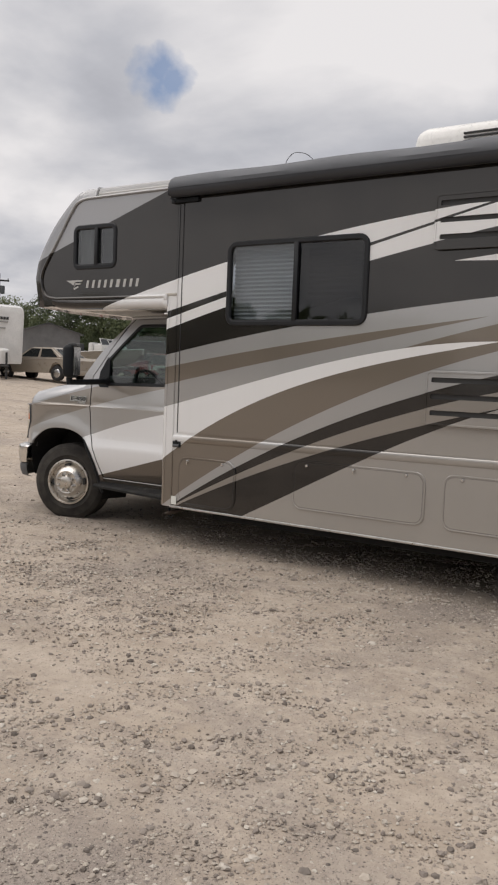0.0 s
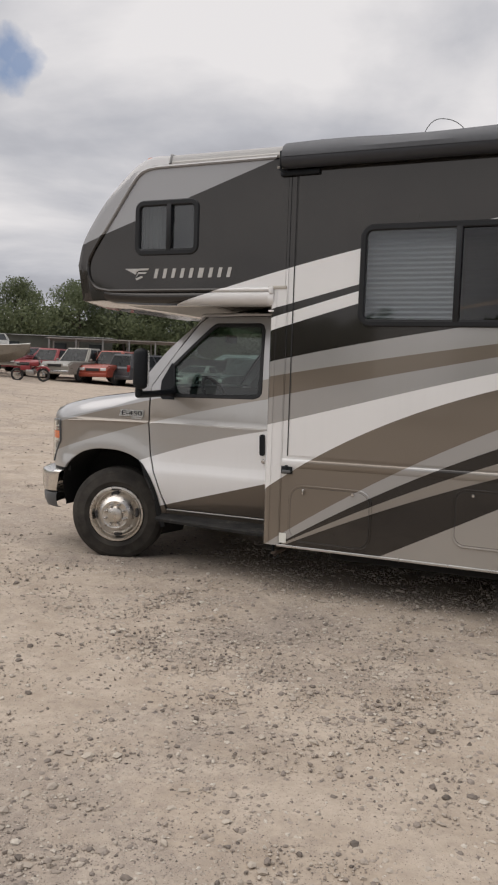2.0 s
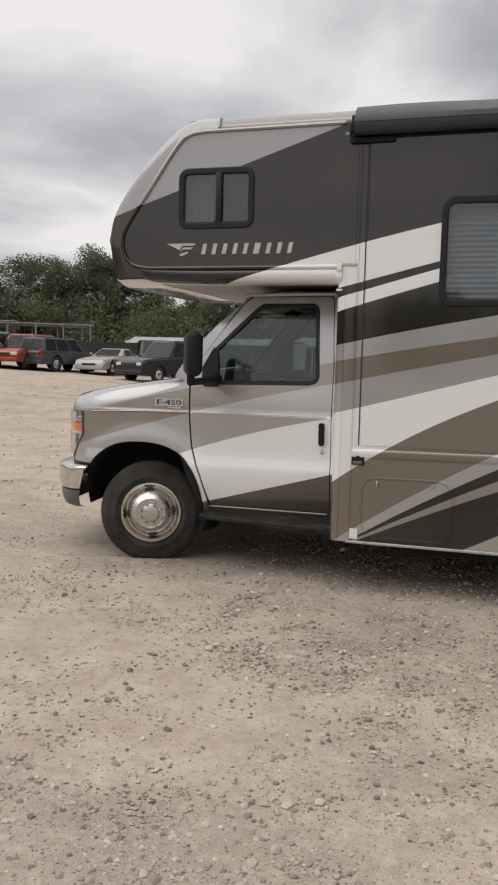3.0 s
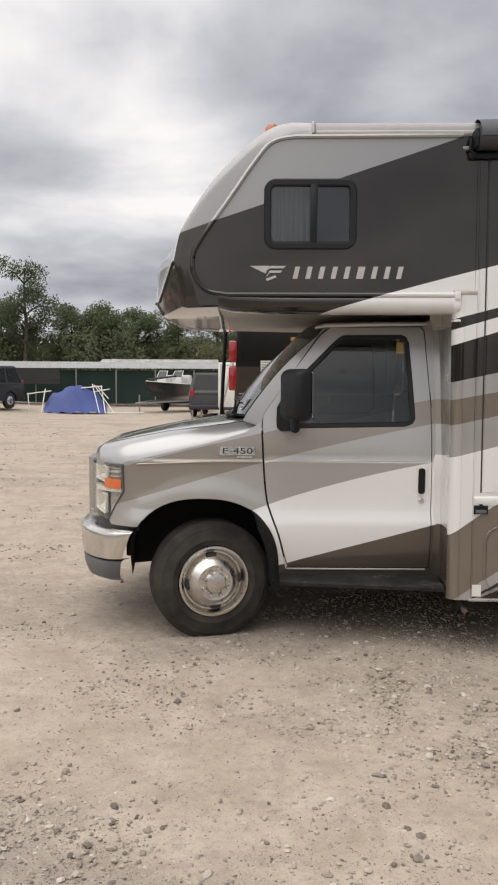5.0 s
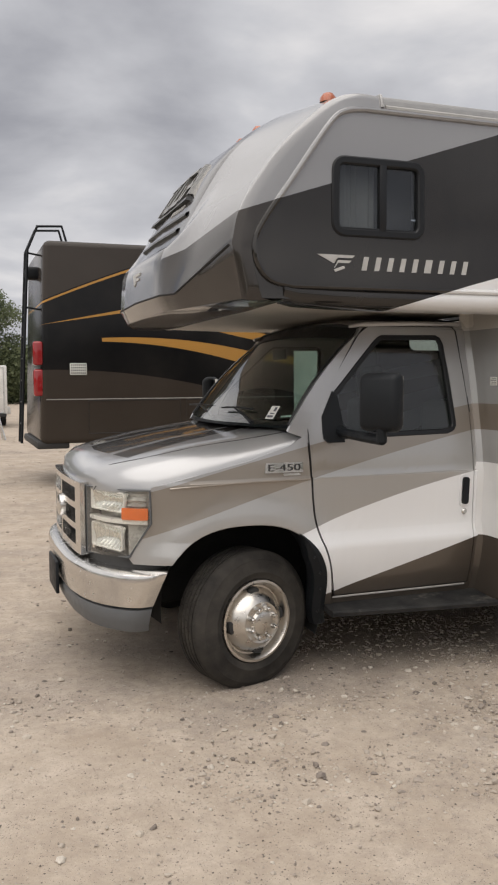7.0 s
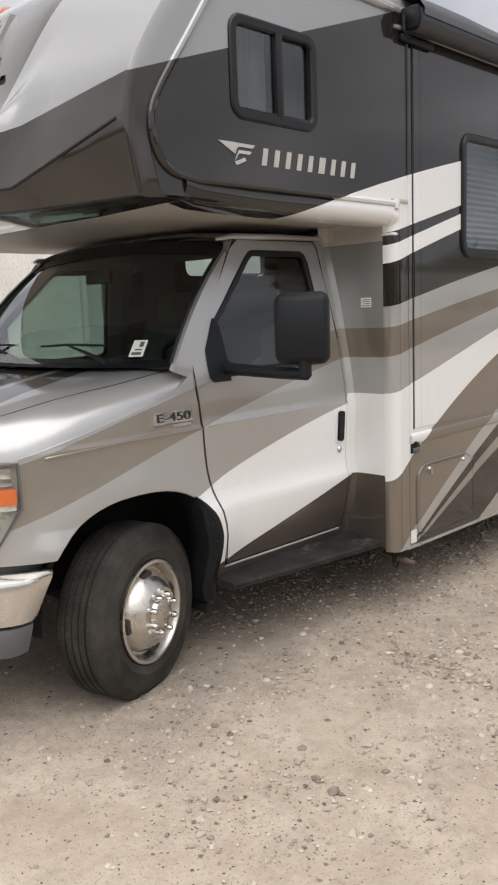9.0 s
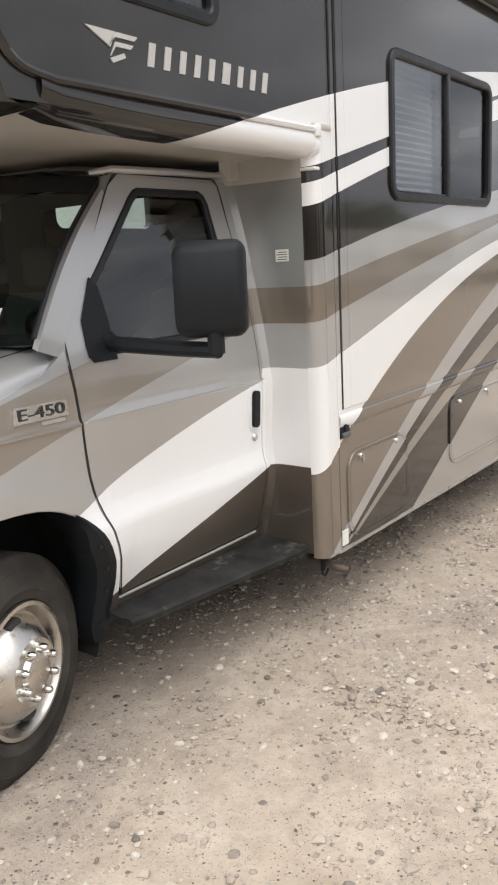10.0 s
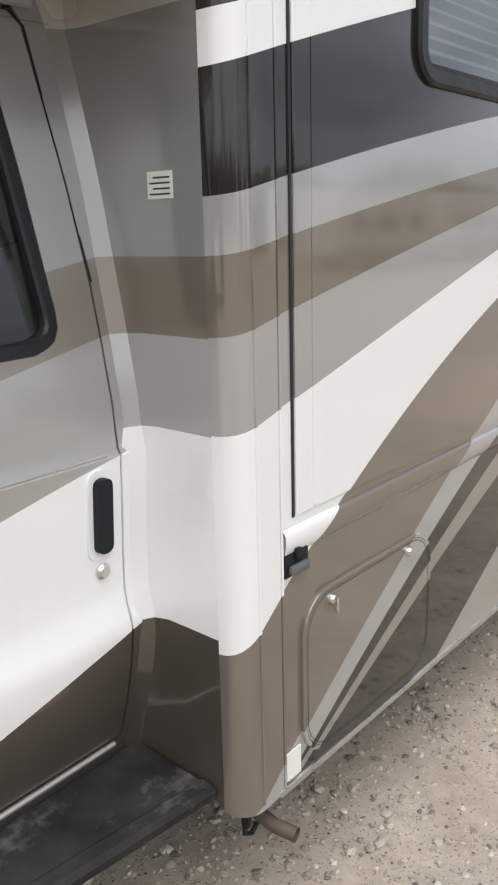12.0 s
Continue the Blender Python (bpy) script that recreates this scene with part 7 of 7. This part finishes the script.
def leaf_mesh(name, v, f, mat):
    me = bpy.data.meshes.new(name)
    me.from_pydata(v.tolist(), [], f.tolist())
    me.materials.append(mat)
    return me


def tree(label, x, y, H, spread, seed, mat, sparse=1.0, crown0=0.35, lean_=0.0):
    t = thing("tree", label, "tree", grounded(x, y, seed * 40), "trees behind the yard")
    r = random.Random(seed)
    tr = bmesh.new()
    axis = [(lean_ * z + 0.12 * math.sin(z * 0.9 + seed), 0.1 * math.cos(z * 0.7 + seed), z) for z in np.linspace(0, H * 0.93, 9)]
    tube(axis, [H * 0.018 * (1 - 0.88 * k / 8) + 0.02 for k in range(9)], tr, 8)
    cs, rs = [], []
    n = int(13 * sparse) + 4
    for k in range(n):
        u = crown0 + (0.97 - crown0) * (k + 0.5) / n
        base = Vector(axis[min(8, int(u * 8))])
        a = k * 2.4 + r.random()
        reach = spread * (1.15 - 0.75 * abs(u - 0.55) / 0.45) * r.uniform(0.55, 1.0)
        tip = base + Vector((math.cos(a) * reach, math.sin(a) * reach, H * 0.10 * r.uniform(0.3, 1.3)))
        mid = base.lerp(tip, 0.55) + Vector((0, 0, 0.12 * reach))
        tube([base, mid, tip], [H * 0.006 + 0.02, H * 0.004 + 0.012, 0.012], tr, 5)
        for q, rr in ((tip, 0.42), (mid, 0.30), (tip + Vector((r.uniform(-.6, .6), r.uniform(-.6, .6), r.uniform(0, .7))), 0.32)):
            cs.append(tuple(q))
            rs.append(max(0.3, spread * rr * r.uniform(0.7, 1.15)))
    cs.append(axis[-1])
    rs.append(spread * 0.35)
    part("trunk", tr, M_BARK, t)
    v, f = leaves(cs, rs, int(15000 * sparse), 0.10, seed)
    ob = new("crown", leaf_mesh("crown", v, f, mat))
    ob.parent = t


TREES = [(-54, 44, 6.2, 2.2, M_LEAF2, 0.5), (-50.5, 46.5, 7.4, 2.4, M_PINE, 0.7), (-44.9, 52.0, 7.6, 2.6, M_LEAF, 0.9), (-38.5, 58.0, 8.6, 2.8, M_PINE, 0.9),
         (-36.0, 60.0, 8.2, 2.6, M_LEAF, 1.0), (-33.4, 61.0, 9.3, 2.9, M_PINE, 1.0), (-31.2, 62.0, 8.9, 2.5, M_LEAF, 1.0), (-29.0, 63.0, 8.0, 2.4, M_LEAF2, 0.6),
         (-26.0, 65.5, 7.2, 2.4, M_LEAF2, 0.6), (-20.6, 62.0, 10.6, 2.6, M_PINE, 0.55), (-15.2, 66.0, 7.9, 2.3, M_LEAF, 0.9), (-12.4, 67.0, 7.6, 2.3, M_LEAF, 0.8),
         (-9.0, 68.0, 8.2, 2.5, M_LEAF, 0.8), (-5.4, 66.0, 9.2, 2.8, M_LEAF2, 0.8), (-3.2, 66.5, 9.6, 2.7, M_LEAF, 0.7), (0.4, 67.0, 9.6, 2.6, M_LEAF, 0.9), (-23.2, 64.0, 7.4, 2.3, M_LEAF, 0.9),
         (-41.5, 55.5, 7.8, 2.5, M_LEAF, 0.9), (-47.8, 49.0, 6.9, 2.3, M_LEAF, 0.9), (-17.8, 66.0, 7.2, 2.3, M_LEAF, 0.9)]
for k, (x, y, h, sp, mat, dens) in enumerate(TREES):
    kind_ = {M_PINE.name: "tall dark pine", M_LEAF.name: "green broadleaf tree", M_LEAF2.name: "light green spring tree"}[mat.name]
    tree(kind_ + (" with open crown" if dens < 0.7 else " with dense crown") + " behind the yard", x, y, h, sp, k + 1, mat, dens, 0.30 if mat is not M_PINE else 0.42)

# low woods that close the distance
rs_ = np.random.RandomState(11)
cs, rr = [], []
for k in range(460):
    a = radians(rs_.uniform(60, 150))
    d = rs_.uniform(66, 84)
    x, y = d * math.cos(a), d * math.sin(a) - 3
    gz = float(ground_z(np.array(x), np.array(y)))
    cs.append((x, y, gz + rs_.uniform(0.3, 4.6)))
    rr.append(rs_.uniform(1.0, 2.1))
v, f = leaves(cs, rr, 150000, 0.15, 12, 0.9)
tagged(new("woods", leaf_mesh("woods", v, f, M_LEAF)), "dense green woods closing the far edge of the yard", "woods", kind="stuff")
cs = [(c[0] * 1.1, c[1] * 1.1, c[2] * 0.8) for c in cs]
v, f = leaves(cs, [q * 1.3 for q in rr], 60000, 0.42, 13, 0.9)
tagged(new("woods", leaf_mesh("woods", v, f, M_PINE)), "dark undergrowth deeper in the far woods", "woods", kind="stuff")


# trailers and woods on the other side of the yard, mirrored in the glossy wall
for x, y, hd, L in ((4.5, -19.5, 92, 6.8), (-4.0, -21.0, 84, 6.8), (13.0, -20.5, 96, 6.8), (34.0, -18.2, 2, 7.6), (43.2, -18.6, -1, 8.2), (52.6, -18.3, 1, 8.0), (62.5, -19.0, 0, 8.6), (73.0, -19.4, -2, 9.0)):
    travel_trailer("white travel trailer across the yard with dark windows", grounded(x, y, hd), L, 2.4, 3.15, windows=((-2.2, -1.2, 1.5, 2.2), (-4.6, -3.2, 1.5, 2.2), (-6.4, -5.8, 1.5, 2.2)))
rs_ = np.random.RandomState(31)
cs, rr = [], []
for k in range(900):
    a = radians(rs_.uniform(150, 420))
    d = rs_.uniform(62, 92)
    x, y = d * math.cos(a), d * math.sin(a)
    cs.append((x, y, float(ground_z(np.array(x), np.array(y))) + rs_.uniform(0.0, 4.6)))
    rr.append(rs_.uniform(1.6, 2.6))
v, f = leaves(cs, rr, 70000, 1.0, 32, 0.9)
tagged(new("woods", leaf_mesh("woods", v, f, M_LEAF)), "green woods round the rest of the yard", "woods", kind="stuff")


# ---- loose stones on the yard ----
def stone_material():
    g = Graph("loose_stone")
    n = g.nt.nodes.new("ShaderNodeNewGeometry")
    col = g.ramp(n.outputs["Random Per Island"], [(0.0, (0.105, 0.09, 0.08)), (0.14, (0.21, 0.18, 0.16)), (0.40, (0.36, 0.312, 0.268)), (0.82, (0.48, 0.425, 0.36)), (1.0, (0.60, 0.555, 0.49))])
    c = g.coords()
    col = g.mix(g.map(g.noise(c, 60, 3), 0.3, 0.7, 0, 0.3), col, (0.36, 0.30, 0.235))
    return g.principled(col, 0.95, normal=g.bump(g.noise(c, 140, 3), 0.4, 0.004))


M_STONE = stone_material()


def scatter_stones(name, label, count, lo, hi, xr, yr, seed, patchy, small=False, away=False):
    r = np.random.RandomState(seed)
    t = (1 + 5 ** 0.5) / 2
    ico = np.array([(-1, t, 0), (1, t, 0), (-1, -t, 0), (1, -t, 0), (0, -1, t), (0, 1, t), (0, -1, -t), (0, 1, -t), (t, 0, -1), (t, 0, 1), (-t, 0, -1), (-t, 0, 1)]) / 1.9
    tri = np.array([(0, 11, 5), (0, 5, 1), (0, 1, 7), (0, 7, 10), (0, 10, 11), (1, 5, 9), (5, 11, 4), (11, 10, 2), (10, 7, 6), (7, 1, 8), (3, 9, 4), (3, 4, 2), (3, 2, 6), (3, 6, 8), (3, 8, 9), (4, 9, 5), (2, 4, 11), (6, 2, 10), (8, 6, 7), (9, 8, 1)])
    if small:  # eight-faced chips
        ico = np.array([(1, 0, 0), (-1, 0, 0), (0, 1, 0), (0, -1, 0), (0, 0, 1), (0, 0, -1)], float)
        tri = np.array([(0, 2, 4), (2, 1, 4), (1, 3, 4), (3, 0, 4), (2, 0, 5), (1, 2, 5), (3, 1, 5), (0, 3, 5)])
    k = len(ico)
    x = r.uniform(*xr, count * 3)
    y = r.uniform(*yr, count * 3)
    dens = 0.5 + 0.5 * np.sin(x * 0.9 + 1.7 * np.sin(y * 0.8)) * np.sin(y * 1.7 + 0.8 * np.sin(x * 0.6)) + 0.35 * np.sin(x * 3.1 + y * 2.3) * np.sin(y * 4.1 - x) + 0.35 * np.clip((x + 0.8) / 3, -0.5, 1) + 1.2 * np.clip((-y - 0.48 * np.minimum(x, 1.2) - 2.65) / 0.5, 0, 1) - 0.55 * np.clip((-x - 0.2) / 1.0, 0, 1) * np.clip((y + 3.4) / 0.8, 0, 1) + 0.5 * np.exp(-((x - 1.2) / 1.3) ** 2 - ((y + 0.7) / 0.8) ** 2)
    keep = r.uniform(0, 1, count * 3) < np.clip(1 - patchy + patchy * dens, 0.05, 1)
    if away:  # leave the yard round the motorhome to the finer gravel
        keep &= (x < -5.5) | (y > 3.5) | (x > 6.5)
    x, y = x[keep][:count], y[keep][:count]
    n = len(x)
    s = lo * (hi / lo) ** (r.uniform(0, 1, n) ** 2.6)
    z = ground_height(x, y) + s * 0.12
    ax = r.uniform(0.65, 1.25, (n, 3)) * np.array((1, 1, 0.62))
    a = r.uniform(0, 2 * np.pi, n)
    v = ico[None] * ax[:, None] * s[:, None, None] * (1 + 0.16 * r.randn(n, k, 1))
    c, d = np.cos(a)[:, None], np.sin(a)[:, None]
    v = np.stack([v[..., 0] * c - v[..., 1] * d, v[..., 0] * d + v[..., 1] * c, v[..., 2]], -1)
    v += np.stack([x, y, z], -1)[:, None]
    f = (tri[None] + k * np.arange(n)[:, None, None]).reshape(-1, 3)
    me = bpy.data.meshes.new(name)
    me.from_pydata(v.reshape(-1, 3).tolist(), [], f.tolist())
    me.materials.append(M_STONE)
    tagged(new(name, me), label, "gravel", kind="stuff")


scatter_stones("gravel", "small grey and tan gravel scattered over the yard", 125000, 0.0036, 0.0118, (-5.0, 5.2), (-5.4, 1.6), 21, 0.75, True)
scatter_stones("loose_stones", "loose grey and brown stones on the gravel", 29000, 0.0085, 0.021, (-6.0, 6.0), (-5.6, 3.0), 22, 0.75)
scatter_stones("far_gravel", "coarse gravel over the farther yard", 34000, 0.008, 0.030, (-20, 9), (-5, 24), 23, 0.6, True, True)
